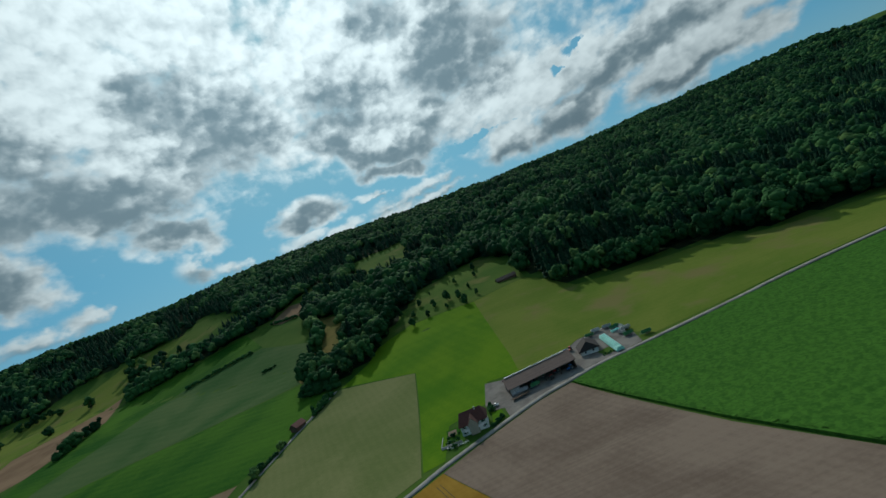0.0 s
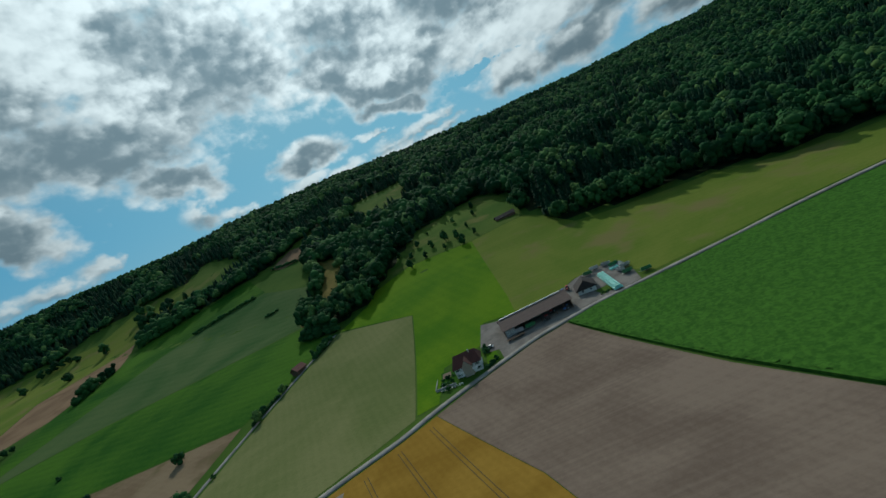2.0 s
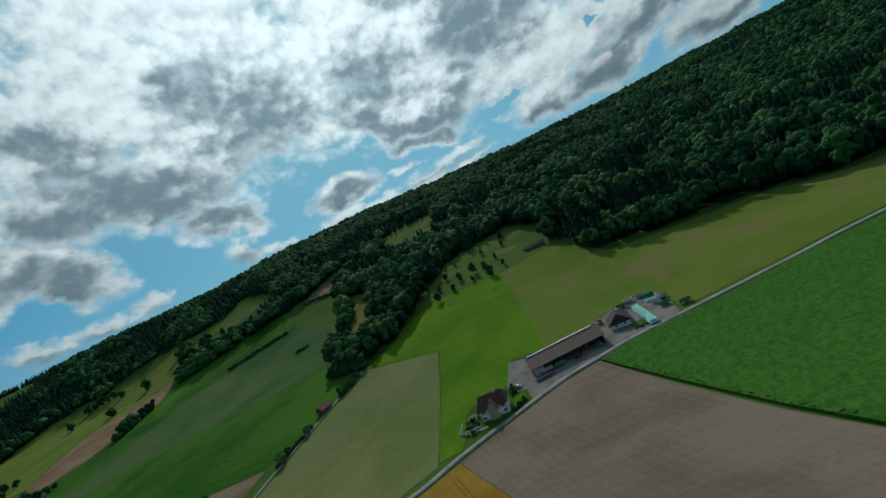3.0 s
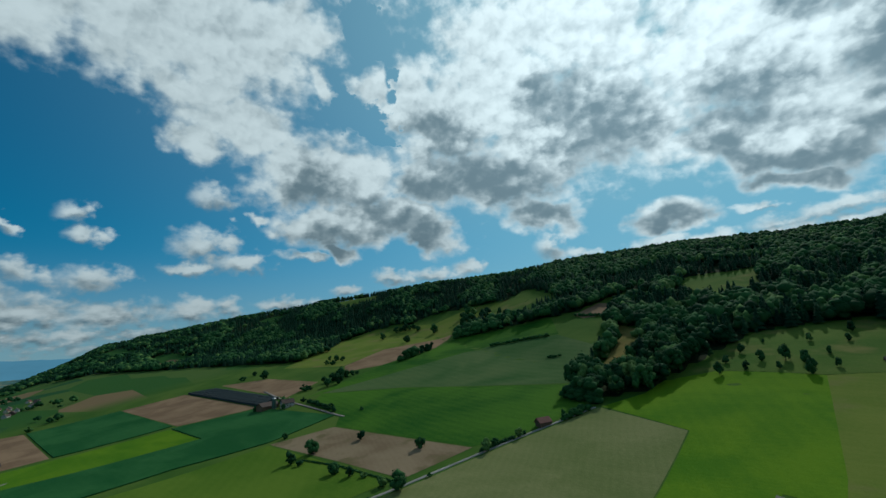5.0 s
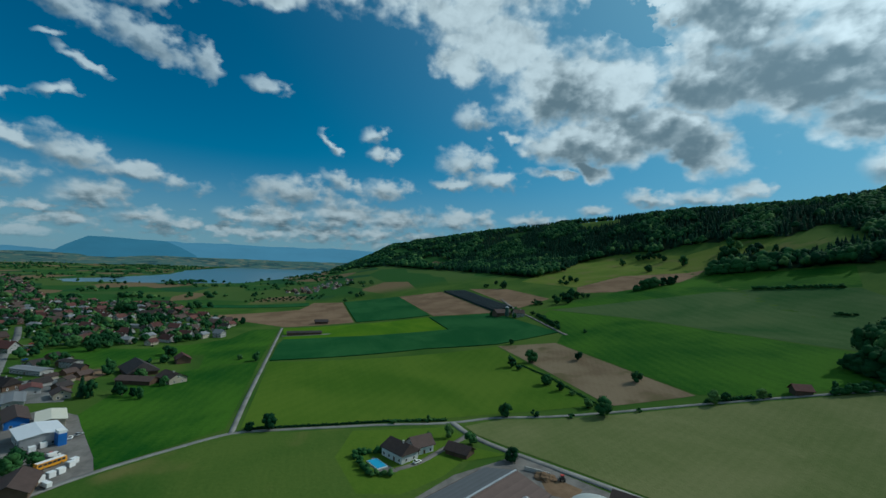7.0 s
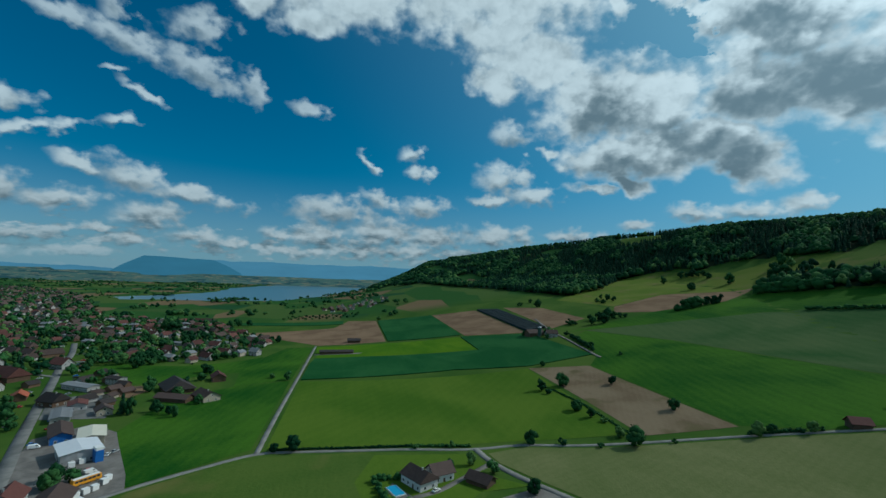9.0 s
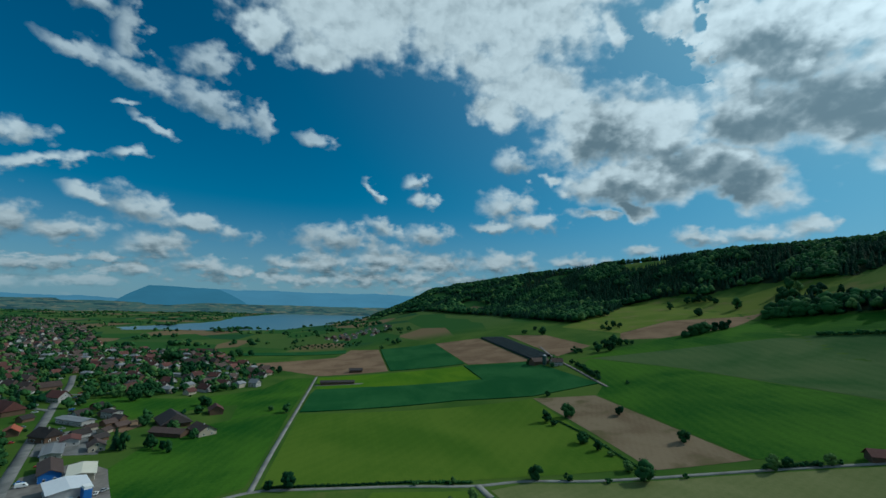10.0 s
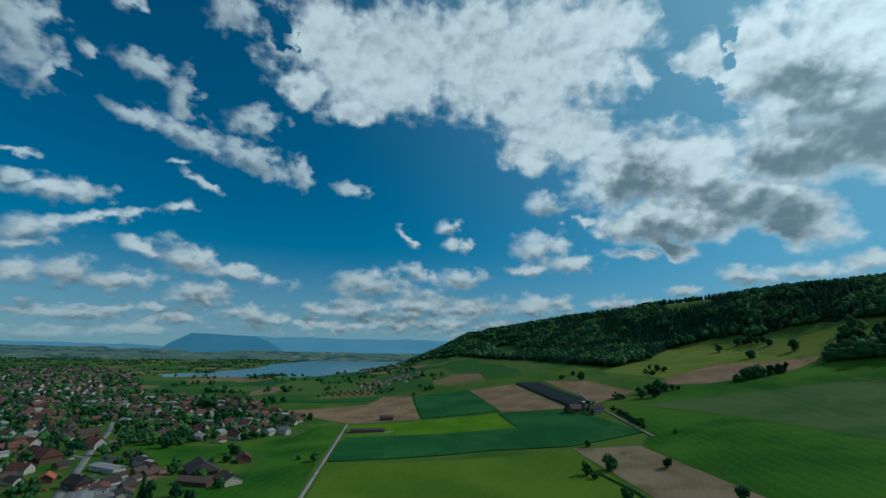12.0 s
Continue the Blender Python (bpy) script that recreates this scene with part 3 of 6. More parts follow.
# lake
wm, wn, ws = material("lake_water", 0.28, 0.0, 0.5)
nnoise = wn.noise(wn.mapped(where(wn), (0, 0, 0), (0, 0, 0), (0.02, 0.05, 0)), 1.0, 4.0)
wn.wire(ws, {"Base Color": (0.075, 0.155, 0.19, 1)})
bumped(wn, ws, nnoise, 0.008, 1.0)
lake = new("water", mesh_from("water", [(-4950, -1400, 1.0), (-1500, -1400, 1.0), (-1500, 700, 1.0), (-4950, 700, 1.0)], [(0, 1, 2, 3)], [wm]))
tagged(lake, "calm grey-blue lake reflecting the sky", "lake", kind="structure")


def field(name, label, polygon, mat, lift=0.25, step=15.0, kind_word="field", top=0.0):
    """A plot that follows the ground: cut along a grid so that it lies on the land."""
    bm = bmesh.new()
    bm.faces.new([bm.verts.new((x, y, 0)) for x, y in polygon])
    xs, ys = [p[0] for p in polygon], [p[1] for p in polygon]
    for lo, hi, nrm in ((min(xs), max(xs), (1, 0, 0)), (min(ys), max(ys), (0, 1, 0))):
        for c in np.arange(math.ceil(lo / step) * step + 0.37, hi, step):
            bmesh.ops.bisect_plane(bm, geom=bm.verts[:] + bm.edges[:] + bm.faces[:], plane_co=(c * nrm[0], c * nrm[1], 0), plane_no=nrm)
    bmesh.ops.triangulate(bm, faces=bm.faces[:])
    bmesh.ops.recalc_face_normals(bm, faces=bm.faces[:])
    if bm.faces and sum(f.normal.z for f in bm.faces) < 0:
        bmesh.ops.reverse_faces(bm, faces=bm.faces[:])
    if top:
        rim = [e for e in bm.edges if e.is_boundary]
        made = bmesh.ops.extrude_edge_only(bm, edges=rim)["geom"]
        skirt = {v for v in made if isinstance(v, bmesh.types.BMVert)}
    else:
        skirt = set()
    for v in bm.verts:
        v.co.z = ground_z(v.co.x, v.co.y) + (-0.3 if v in skirt else lift * 0.6 + top)
    me = bpy.data.meshes.new(name)
    bm.to_mesh(me)
    bm.free()
    me.materials.append(mat)
    ob = new(name, me)
    return tagged(ob, label, kind_word, kind="structure")


def track(name, label, points, width, mat, lift=0.4, kind_word="road"):
    """A road along a line of points, on the ground, with level cross-section."""
    lift *= 0.6
    pts = [Vector((x, y, 0)) for x, y in points]
    fine = []
    for i in range(len(pts) - 1):
        p0, p1, p2, p3 = pts[max(i - 1, 0)], pts[i], pts[i + 1], pts[min(i + 2, len(pts) - 1)]
        steps = max(2, int((p2 - p1).length / 6))
        for k in range(steps):
            t = k / steps
            fine.append(0.5 * ((2 * p1) + (p2 - p0) * t + (2 * p0 - 5 * p1 + 4 * p2 - p3) * t * t + (3 * p1 - p0 - 3 * p2 + p3) * t**3))
    fine.append(pts[-1])
    verts, faces = [], []
    for i, p in enumerate(fine):
        d = (fine[min(i + 1, len(fine) - 1)] - fine[max(i - 1, 0)]).normalized()
        side = Vector((-d.y, d.x, 0))
        z = max(ground_z(*(p + side * k).xy) for k in (-width / 2, 0, width / 2)) + lift
        for off, dz in ((-width / 2 - 0.1, -lift - 0.15), (-width / 2, 0), (0, 0.05), (width / 2, 0), (width / 2 + 0.1, -lift - 0.15)):
            verts.append((p.x + side.x * off, p.y + side.y * off, z + dz))
    for i in range(len(fine) - 1):
        for k in range(4):
            a = i * 5 + k
            faces.append((a, a + 5, a + 6, a + 1))
    me = mesh_from(name, verts, [f[::-1] for f in faces], [mat])
    return tagged(new(name, me), label, kind_word, kind="structure")


FIELDS = [
    ("field_hay", "pale mown hay field beside the farm lane", PALE, [(-201, 145), (-205, 167), (-194, 200), (-186, 234), (-178, 268), (-168, 302), (-157, 332), (-145, 361), (-130, 395), (-58, 362), (-53, 221), (-84, 203), (-107, 190), (-136, 175), (-152, 166), (-170, 156), (-188, 147)]),
    ("field_grain", "ripe golden grain field beside the lane", WHEAT, [(-41.5, 216), (-60, 205.5), (-84, 194.5), (-107, 182), (-75, 120), (12, 116), (-2, 150)]),
    ("field_ploughed", "bare harrowed grey-brown field", BROWN, [(-41.3, 216.2), (-18.5, 229.4), (17, 246.6), (38, 252.2), (52, 216), (73, 164), (92, 126), (111, 86), (40, 60), (12.3, 116), (-1.7, 150)]),
    ("field_lush", "bright green grass field behind the barn", BRIGHT, [(-52, 224), (-57, 362), (-128, 397), (-104, 428), (-97, 462), (-60, 480), (12, 471), (17, 323), (16, 294), (-6, 299), (-6, 272), (-36, 262), (-40, 226)]),
    ("field_mown", "olive mown meadow below the wood", OLIVE, [(12, 471), (17, 323), (16, 294), (50, 299), (62, 307), (84, 311), (93, 282), (100, 270), (151, 274), (193, 279), (260, 281), (420, 284), (420, 330), (339, 340), (263, 363), (219, 396), (160, 408), (105, 420), (86, 470), (74, 488)]),
    ("field_orchard", "sloping orchard meadow at the edge of the wood", MEADOW, [(-96, 460), (-43, 592), (52, 628), (82, 582), (74, 489), (12, 472), (-60, 481)]),
    ("field_wide", "large green meadow along the lane", CROPPED, [(-396, 26), (-378, 245), (-271, 241), (-203, 238), (-214, 167), (-217, 138), (-223, 99), (-228, 41), (-230, 22)]),
    ("field_corner", "lush green meadow beside the village", LUSH, [(-191, -32), (-269, -71), (-349, -66), (-382, -28), (-402, 17), (-230, 14)]),
    ("field_behind", "green meadow between the village and the lane", LUSH, [(-383, -29), (-476, -40), (-598, -8), (-598, 24), (-405, 17)]),
    ("field_house", "green meadow around the house with the pool", MEADOW, [(-160, -46), (-187, -28), (-206, -4), (-218, 22), (-217, 73), (-208, 128), (-165, 140), (-125, 95), (-60, 20), (-110, -50)]),
    ("field_beet", "dark green beet field in the valley", DARKCROP, [(-402, 26), (-483, 29), (-511, 33), (-512, 92), (-497, 188), (-488, 229), (-589, 232), (-540, 317), (-391, 325), (-386, 250), (-408, 178)]),
    ("field_clover", "yellow-green meadow strip in the valley", BRIGHT, [(-600, 30), (-603, 125), (-590, 230), (-489, 228), (-499, 188), (-513, 92), (-512, 34)]),
    ("field_maize_far", "dark green maize plot in the valley", DARKCROP, [(-873, 134), (-851, 240), (-602, 237), (-618, 130)]),
    ("field_fallow", "brown bare plot in the valley", TAN, [(-851, 242), (-832, 327), (-549, 319), (-594, 240)]),
    ("field_nets", "dark netted rows of fruit trees", NAVYCROP, [(-829, 330), (-792, 363), (-560, 352), (-549, 321)]),
    ("field_stubble", "brown plot below the far wood", TAN, [(-813, 380), (-738, 429), (-582, 428), (-551, 358)]),
    ("field_tan", "tan bare plot behind the sheds", TAN, [(-755, -100), (-812, 49), (-911, 77), (-875, 131), (-620, 127), (-612, 32), (-645, 3)]),
    ("field_strip", "dark green strip of rows in the valley", DARKCROP, [(-880, -193), (-862, 66), (-920, 68), (-925, -122)]),
    ("field_triangle", "brown earth plot with single trees on it", EARTH, [(-379, 247), (-356, 300), (-187, 301), (-198, 243), (-271, 246)]),
    ("field_upper", "brown earth strip on the slope", TAN, [(-589, 483), (-637, 516), (-675, 640), (-579, 745), (-536, 643), (-548, 525)]),
    ("field_hill", "green meadow below the hillside hedge", LUSH, [(-510, 356), (-546, 523), (-533, 641), (-548, 713), (-446, 714), (-345, 735), (-293, 655), (-411, 634), (-436, 603), (-481, 457), (-507, 386)]),
    ("field_grey", "grey-green cut meadow on the slope", GREYGREEN, [(-505, 385), (-481, 455), (-436, 601), (-411, 631), (-293, 652), (-205, 590), (-178, 480), (-186, 460), (-248, 450), (-323, 437), (-390, 425)]),
    ("field_slope", "lush green field above the lane", LUSH, [(-388, 330), (-356, 302), (-187, 303), (-163, 338), (-153, 365), (-138, 395), (-166, 427), (-180, 456), (-248, 448), (-323, 435), (-390, 423), (-503, 382), (-470, 345)]),
    ("field_top", "yellow-green pasture under the high wood", OLIVE, [(-803, 492), (-985, 750), (-912, 832), (-706, 831), (-656, 907), (-536, 902), (-563, 733), (-578, 747), (-677, 642), (-640, 516)]),
]
for name, label, mat, polygon in FIELDS:
    field(name, label, polygon, mat, 0.25, 15.0, "field", 0.75 if mat is DARKCROP else 0.0)
MAIZE_PLOT = [(39, 251), (60, 257), (89, 259), (111, 260), (151, 265), (193, 269), (260, 271), (420, 268), (420, 40), (112, 88), (92, 128), (74, 166), (53, 217)]
field("field_maize", "tall dense green maize field with a dark edge", MAIZE_PLOT, MAIZE, 0.2, 8.0, "field", 1.05)

LANE = [(-120, -92), (-146, -68), (-166, -52), (-187, -33), (-206, -9), (-223, 18), (-223, 41), (-220, 73), (-217, 99), (-209, 138), (-208, 167), (-198, 200), (-190, 234), (-182, 268), (-172, 302), (-161, 332), (-149, 361), (-133, 395)]
track("road_lane", "narrow grey asphalt lane along the fields", LANE, 2.9, PALE_LANE, 0.34)
track("road_fields", "straight pale farm lane across the fields", [(-223, 18), (-289, 19), (-397, 22), (-500, 25), (-606, 28)], 2.9, PALE_LANE, 0.36)
track("road_farm", "pale asphalt lane past the farms", [(-209, 140), (-190, 143), (-170, 151), (-152, 161), (-136, 170), (-107, 186), (-84, 198), (-60, 209), (-43, 220), (-20, 232), (16, 249), (38, 255), (58, 260), (89, 263), (151, 269), (193, 274), (260, 277), (420, 278)], 3.7, PALE_LANE, 0.44)
track("road_village", "grey main road through the village", [(-150, -66), (-200, -87), (-250, -110), (-327, -144), (-399, -175), (-485, -213), (-555, -240), (-640, -280)], 6.4, ASPHALT, 0.4)
track("road_slope", "pale track up to the far farmstead", [(-375, 326), (-389, 327), (-460, 338), (-543, 350), (-640, 372)], 3.5, GRAVEL, 0.45)

# ---- woods ----
rng = np.random.default_rng(7)


def ball(level):
    bm = bmesh.new()
    bmesh.ops.create_icosphere(bm, subdivisions=level, radius=1.0)
    v = np.array([x.co[:] for x in bm.verts])
    f = np.array([[x.index for x in p.verts] for p in bm.faces])
    bm.free()
    return v, f


BALLS = {1: ball(1), 2: ball(2)}


def leaf_scraps(centres, normals, size):
    """Loose triangles that stand off a crown: one for each place."""
    k = len(centres)
    a = np.cross(normals, rng.normal(size=(k, 3)))
    a /= np.linalg.norm(a, axis=1, keepdims=True) + 1e-9
    b = np.cross(normals, a) * 0.7 + normals * rng.uniform(-0.6, 0.9, (k, 1))
    s = size * rng.uniform(0.6, 1.4, (k, 1))
    v = np.stack([centres - a * s * 0.6, centres + a * s * 0.6, centres + b * s], 1).reshape(-1, 3)
    return v, np.arange(3 * k).reshape(-1, 3)


def joined(pieces):
    vs, fs, k = [], [], 0
    for v, f in pieces:
        vs.append(v), fs.append(f + k)
        k += len(v)
    return np.concatenate(vs), np.concatenate(fs)


def broad_crown(level, lobes, scraps, wide=0.36):
    """A lumpy crown of some lobes, one unit high, with leaf scraps standing off it."""
    pieces = []
    base, faces = BALLS[level]
    for i in range(lobes):
        if lobes == 1:
            c, r = np.array([0, 0, 0.58]), np.array([wide, wide, 0.42])
        else:
            a = 2 * math.pi * i / (lobes - 1) + rng.uniform(-0.4, 0.4)
            c = np.array([0, 0, 0.72]) if i == 0 else np.array([math.cos(a) * wide * 0.55, math.sin(a) * wide * 0.55, rng.uniform(0.36, 0.62)])
            r = np.array([wide * 0.62, wide * 0.62, 0.27]) * rng.uniform(0.85, 1.15)
        bump = 1 + rng.normal(0, 0.13, (len(base), 1))
        pieces.append((base * bump * r + c, faces))
        if scraps:
            d = rng.normal(size=(scraps // lobes + 1, 3))
            d[:, 2] = np.abs(d[:, 2]) * 0.9 - 0.25
            d /= np.linalg.norm(d, axis=1, keepdims=True)
            pieces.append(leaf_scraps(d * r * rng.uniform(0.9, 1.12, (len(d), 1)) + c, d, 0.085))
    return joined(pieces)


def clump_crown(wide, low, clumps=15, each=24):
    """A crown of many small lumps with leaf scraps standing off them, and gaps between."""
    pieces = []
    base, faces = BALLS[1]
    for i in range(clumps):
        d = rng.normal(size=3)
        d /= np.linalg.norm(d)
        u = rng.uniform(0.45, 0.8)
        c = np.array([d[0] * wide * u, d[1] * wide * u, low + (1 - low) * (0.5 + 0.5 * d[2] * u)])
        r = rng.uniform(0.28, 0.46) * np.array([wide, wide, (1 - low) * 0.55])
        pieces.append((base * (1 + rng.normal(0, 0.16, (len(base), 1))) * r + c, faces))
        n2 = rng.normal(size=(each, 3))
        n2 /= np.linalg.norm(n2, axis=1, keepdims=True)
        pieces.append(leaf_scraps(n2 * r * rng.uniform(0.85, 1.25, (each, 1)) + c, n2, 0.07))
    return joined(pieces)


def needle_crown(tiers, sides, scraps):
    """A spruce: ragged tiers one above another, one unit high."""
    pieces = []
    for i in range(tiers):
        z0, z1 = 0.08 + 0.80 * i / tiers, 0.08 + 0.80 * i / tiers + 0.92 / tiers * 1.5
        rad = 0.19 * (1 - i / tiers) + 0.035
        ang = np.arange(sides) * 2 * math.pi / sides + rng.uniform(0, 1)
        rr = rad * rng.uniform(0.65, 1.25, sides)
        ring = np.stack([np.cos(ang) * rr, np.sin(ang) * rr, z0 + rng.uniform(-0.03, 0.03, sides)], 1)
        v = np.concatenate([ring, [[0, 0, min(z1, 1.0)]]])
        pieces.append((v, np.array([[k, (k + 1) % sides, sides] for k in range(sides)])))
    if scraps:
        h = rng.uniform(0.1, 0.95, scraps)
        a = rng.uniform(0, 2 * math.pi, scraps)
        d = np.stack([np.cos(a), np.sin(a), np.full(scraps, -0.2)], 1)
        c = np.stack([np.cos(a), np.sin(a), np.zeros(scraps)], 1) * (0.2 * (1 - h))[:, None] + np.stack([0 * h, 0 * h, h], 1)
        pieces.append(leaf_scraps(c, d, 0.06))
    return joined(pieces)


def wood(name, label, places, heights, kinds, crowns, mat):
    """Many crowns as one mesh."""
    vs, fs, ts, k = [], [], [], 0
    turns = rng.uniform(0, 2 * math.pi, len(places))
    girth = rng.uniform(0.85, 1.3, len(places))
    tints = rng.uniform(0, 1, len(places))
    for which, (v, f) in enumerate(crowns):
        some = np.nonzero(kinds == which)[0]
        if not len(some):
            continue
        c, s, hh = np.cos(turns[some])[:, None], np.sin(turns[some])[:, None], heights[some][:, None]
        g = hh * girth[some][:, None]
        px = (v[:, 0] * c - v[:, 1] * s) * g + places[some, 0][:, None]
        py = (v[:, 0] * s + v[:, 1] * c) * g + places[some, 1][:, None]
        pz = v[:, 2] * hh + places[some, 2][:, None]
        vs.append(np.stack([px, py, pz], -1).reshape(-1, 3))
        fs.append((f[None] + (np.arange(len(some)) * len(v))[:, None, None] + k).reshape(-1, 3))
        ts.append(np.repeat(tints[some], len(v)))
        k += len(some) * len(v)
    me = mesh_from(name, np.concatenate(vs), np.concatenate(fs), [mat], np.concatenate(ts))
    return tagged(new(name, me), label, "woodland", kind="stuff")


def wood_places(step, lo, hi):
    """Jittered places inside the wood, between two distances from the flight."""
    x, y = np.meshgrid(np.arange(-5600, 1600, step), np.arange(80, 1700, step))
    x = (x + rng.uniform(-0.45, 0.45, x.shape) * step).ravel()
    y = (y + rng.uniform(-0.45, 0.45, y.shape) * step).ravel()
    far = np.hypot(x - 20, y - 30)
    s, r = along(x, y)
    keep = (far >= lo) & (far < hi) & (s < 1330)
    keep[keep] = wooded(x[keep], y[keep])
    x, y = x[keep], y[keep]
    thin = np.array([noise.noise((a / 22, b / 22, 6.1)) for a, b in zip(x, y)])
    ok = (thin < 0.36) | (x < -900)
    x, y = x[ok], y[ok]
    return np.stack([x, y, land(x, y)], 1)


DRY = soil("dry_grass", (0.115, 0.112, 0.030), (0.170, 0.135, 0.045), 0, 0, 30)
for name, label, polygon in GLADES:
    field(name, label, polygon, DRY if name == "glade_strip" else MEADOW, 0.25, 20)
field("field_clay", "brown earth plot at the top of the slope", [(-306, 738), (-281, 788), (-247, 775), (-242, 722), (-279, 717)], TAN, 0.25, 20)
field("field_worn", "dry orange-brown worn corner of the meadow", [(-212, 540), (-182, 560), (-181, 497), (-169, 440), (-186, 461), (-198, 490)], DRY, 0.32, 15)
for lo, hi, step, broad, spruce in (
    (0, 540, 10.4, [clump_crown(0.29 + 0.03 * i, 0.20, 17, 14) for i in range(6)], [needle_crown(9, 9, 90) for _ in range(3)]),
    (540, 820, 10.4, [broad_crown(1, 9, 80, 0.34 + 0.03 * i) for i in range(6)], [needle_crown(6, 7, 40) for _ in range(3)]),
    (820, 1700, 10.0, [broad_crown(1, 4, 0, 0.40 + 0.03 * i) for i in range(4)], [needle_crown(4, 6, 0) for _ in range(2)]),
    (1700, 5700, 15.0, [broad_crown(1, 1, 0, 0.55) for _ in range(3)], [needle_crown(3, 5, 0) for _ in range(2)]),
):
    p = wood_places(step, lo, hi)
    near_by = lo < 820
    stand = np.array([noise.noise((a / 75, b / 60, 0.5)) for a, b, _ in p]) + rng.normal(0, 0.13, len(p))
    stand += 0.14 * np.clip((-300 - p[:, 0]) / 500, 0, 1)
    dark = stand > 0.06
    swell = np.array([noise.noise((a / 45, b / 45, 9.5)) for a, b, _ in p])
    tall = rng.uniform(13, 26, len(p)) + 6 * swell if near_by else rng.uniform(14, 20, len(p)) + 3 * swell
    leafy = ~dark
    wood("broadleaf_wood", "dense broadleaf wood on the steep hillside", p[leafy], tall[leafy], rng.integers(0, len(broad), leafy.sum()), broad, LEAVES)
    wood("spruce_wood", "dark spruce stand on the steep hillside", p[dark], tall[dark] * (1.2 if near_by else 1.0), rng.integers(0, len(spruce), dark.sum()), spruce, NEEDLES)

# ---- distance ----


def ridge_line(name, label, az0, az1, far, height, base, colour, seed, plots=None):
    """A far range of hills, as a relief with some depth; its haze is put into a glowing colour."""
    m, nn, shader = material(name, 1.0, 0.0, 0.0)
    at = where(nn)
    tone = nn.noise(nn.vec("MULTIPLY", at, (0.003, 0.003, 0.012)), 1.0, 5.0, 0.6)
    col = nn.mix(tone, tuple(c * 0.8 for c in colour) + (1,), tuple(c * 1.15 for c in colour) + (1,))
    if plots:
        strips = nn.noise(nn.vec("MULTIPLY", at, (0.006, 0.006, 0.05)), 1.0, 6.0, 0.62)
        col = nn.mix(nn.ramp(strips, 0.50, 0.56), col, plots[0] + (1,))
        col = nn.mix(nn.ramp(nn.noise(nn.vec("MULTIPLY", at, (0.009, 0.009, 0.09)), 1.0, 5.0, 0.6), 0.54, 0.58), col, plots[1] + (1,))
    # black base: the hills glow by themselves, aerial haze mixed into the colour
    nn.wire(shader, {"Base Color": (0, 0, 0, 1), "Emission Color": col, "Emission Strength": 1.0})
    az = np.radians(np.arange(az0, az1, 0.4))
    hs = np.array([height(math.degrees(a), seed) for a in az])
    rows = []
    for depth, k in ((far - 120, 0.0), (far, 0.55), (far + 60, 1.0)):
        rows.append(np.stack([-np.sin(az) * depth, np.cos(az) * depth, base + hs * k], 1))
    k = len(az)
    v = np.concatenate(rows)
    f = [(j * k + i, j * k + i + 1, (j + 1) * k + i + 1, (j + 1) * k + i) for j in range(2) for i in range(k - 1)]
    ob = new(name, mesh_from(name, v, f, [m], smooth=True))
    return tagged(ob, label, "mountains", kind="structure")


def rough_line(az, seed):
    return noise.noise((az * 0.16, seed, 0)) + 0.5 * noise.noise((az * 0.5, seed, 2)) + 0.25 * noise.noise((az * 1.3, seed, 4))


def peak(az, seed):
    """A broad flat-topped mountain with a steep eastern end."""
    rise = 1.0 - max(0.0, (az - 110.8) / 3.0, (104.5 - az) / 4.0, 0.12 * (110.8 - az) / 6)
    return 70 + 172 * max(0.0, rise) ** 0.8 + 7 * rough_line(az * 2, seed)


def range_line(az, seed):
    return 108 + 120 * min(1, max(0, (107 - az) / 3)) + 16 * rough_line(az * 1.5, seed) + 20 * min(1, max(0, (az - 113) / 4))


def foothill(az, seed):
    return 88 + 10 * rough_line(az, seed) + (16 if az > 118 else 0)


# paler and bluer farther off: haze of distance painted into each glowing colour
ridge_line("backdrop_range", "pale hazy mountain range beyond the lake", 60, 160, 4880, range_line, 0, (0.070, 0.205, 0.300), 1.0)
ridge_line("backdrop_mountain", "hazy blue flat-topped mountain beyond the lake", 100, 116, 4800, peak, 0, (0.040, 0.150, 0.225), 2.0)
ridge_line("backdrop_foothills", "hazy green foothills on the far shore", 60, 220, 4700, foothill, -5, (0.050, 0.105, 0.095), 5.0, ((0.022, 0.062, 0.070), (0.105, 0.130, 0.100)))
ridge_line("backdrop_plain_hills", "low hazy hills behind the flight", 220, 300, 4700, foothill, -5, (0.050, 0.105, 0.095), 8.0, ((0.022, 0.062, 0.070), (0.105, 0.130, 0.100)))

# ---- kits: meshes made once, set up many times ----


def mesh_of(bm, mat, name="piece"):
    me = bpy.data.meshes.new(name)
    bmesh.ops.recalc_face_normals(bm, faces=bm.faces[:])
    bm.to_mesh(me)
    bm.free()
    me.materials.append(mat)
    return me


def set_up(kit, name, label, category, x, y, turn=0.0, z=None, group="", size=1.0, sink=0.0):
    """One thing out of a kit: rows of part name, mesh, pose, label, and the row that it hangs on or None."""
    root = new(name)
    root.empty_display_size = 0.5
    k = size if isinstance(size, tuple) else (size, size, size)
    root.matrix_world = pose(x, y, (ground_z(x, y) if z is None else z) - sink, 0, 0, turn) @ Matrix.Diagonal((*k, 1))
    tagged(root, label, category, group)
    made = []
    for part_name, me, m, part_label, on in kit:
        ob = new(part_name, me)
        ob.parent = root if on is None else made[on]
        ob.matrix_basis = m
        tagged(ob, part_label)
        made.append(ob)
    return root


I4 = Matrix.Identity(4)


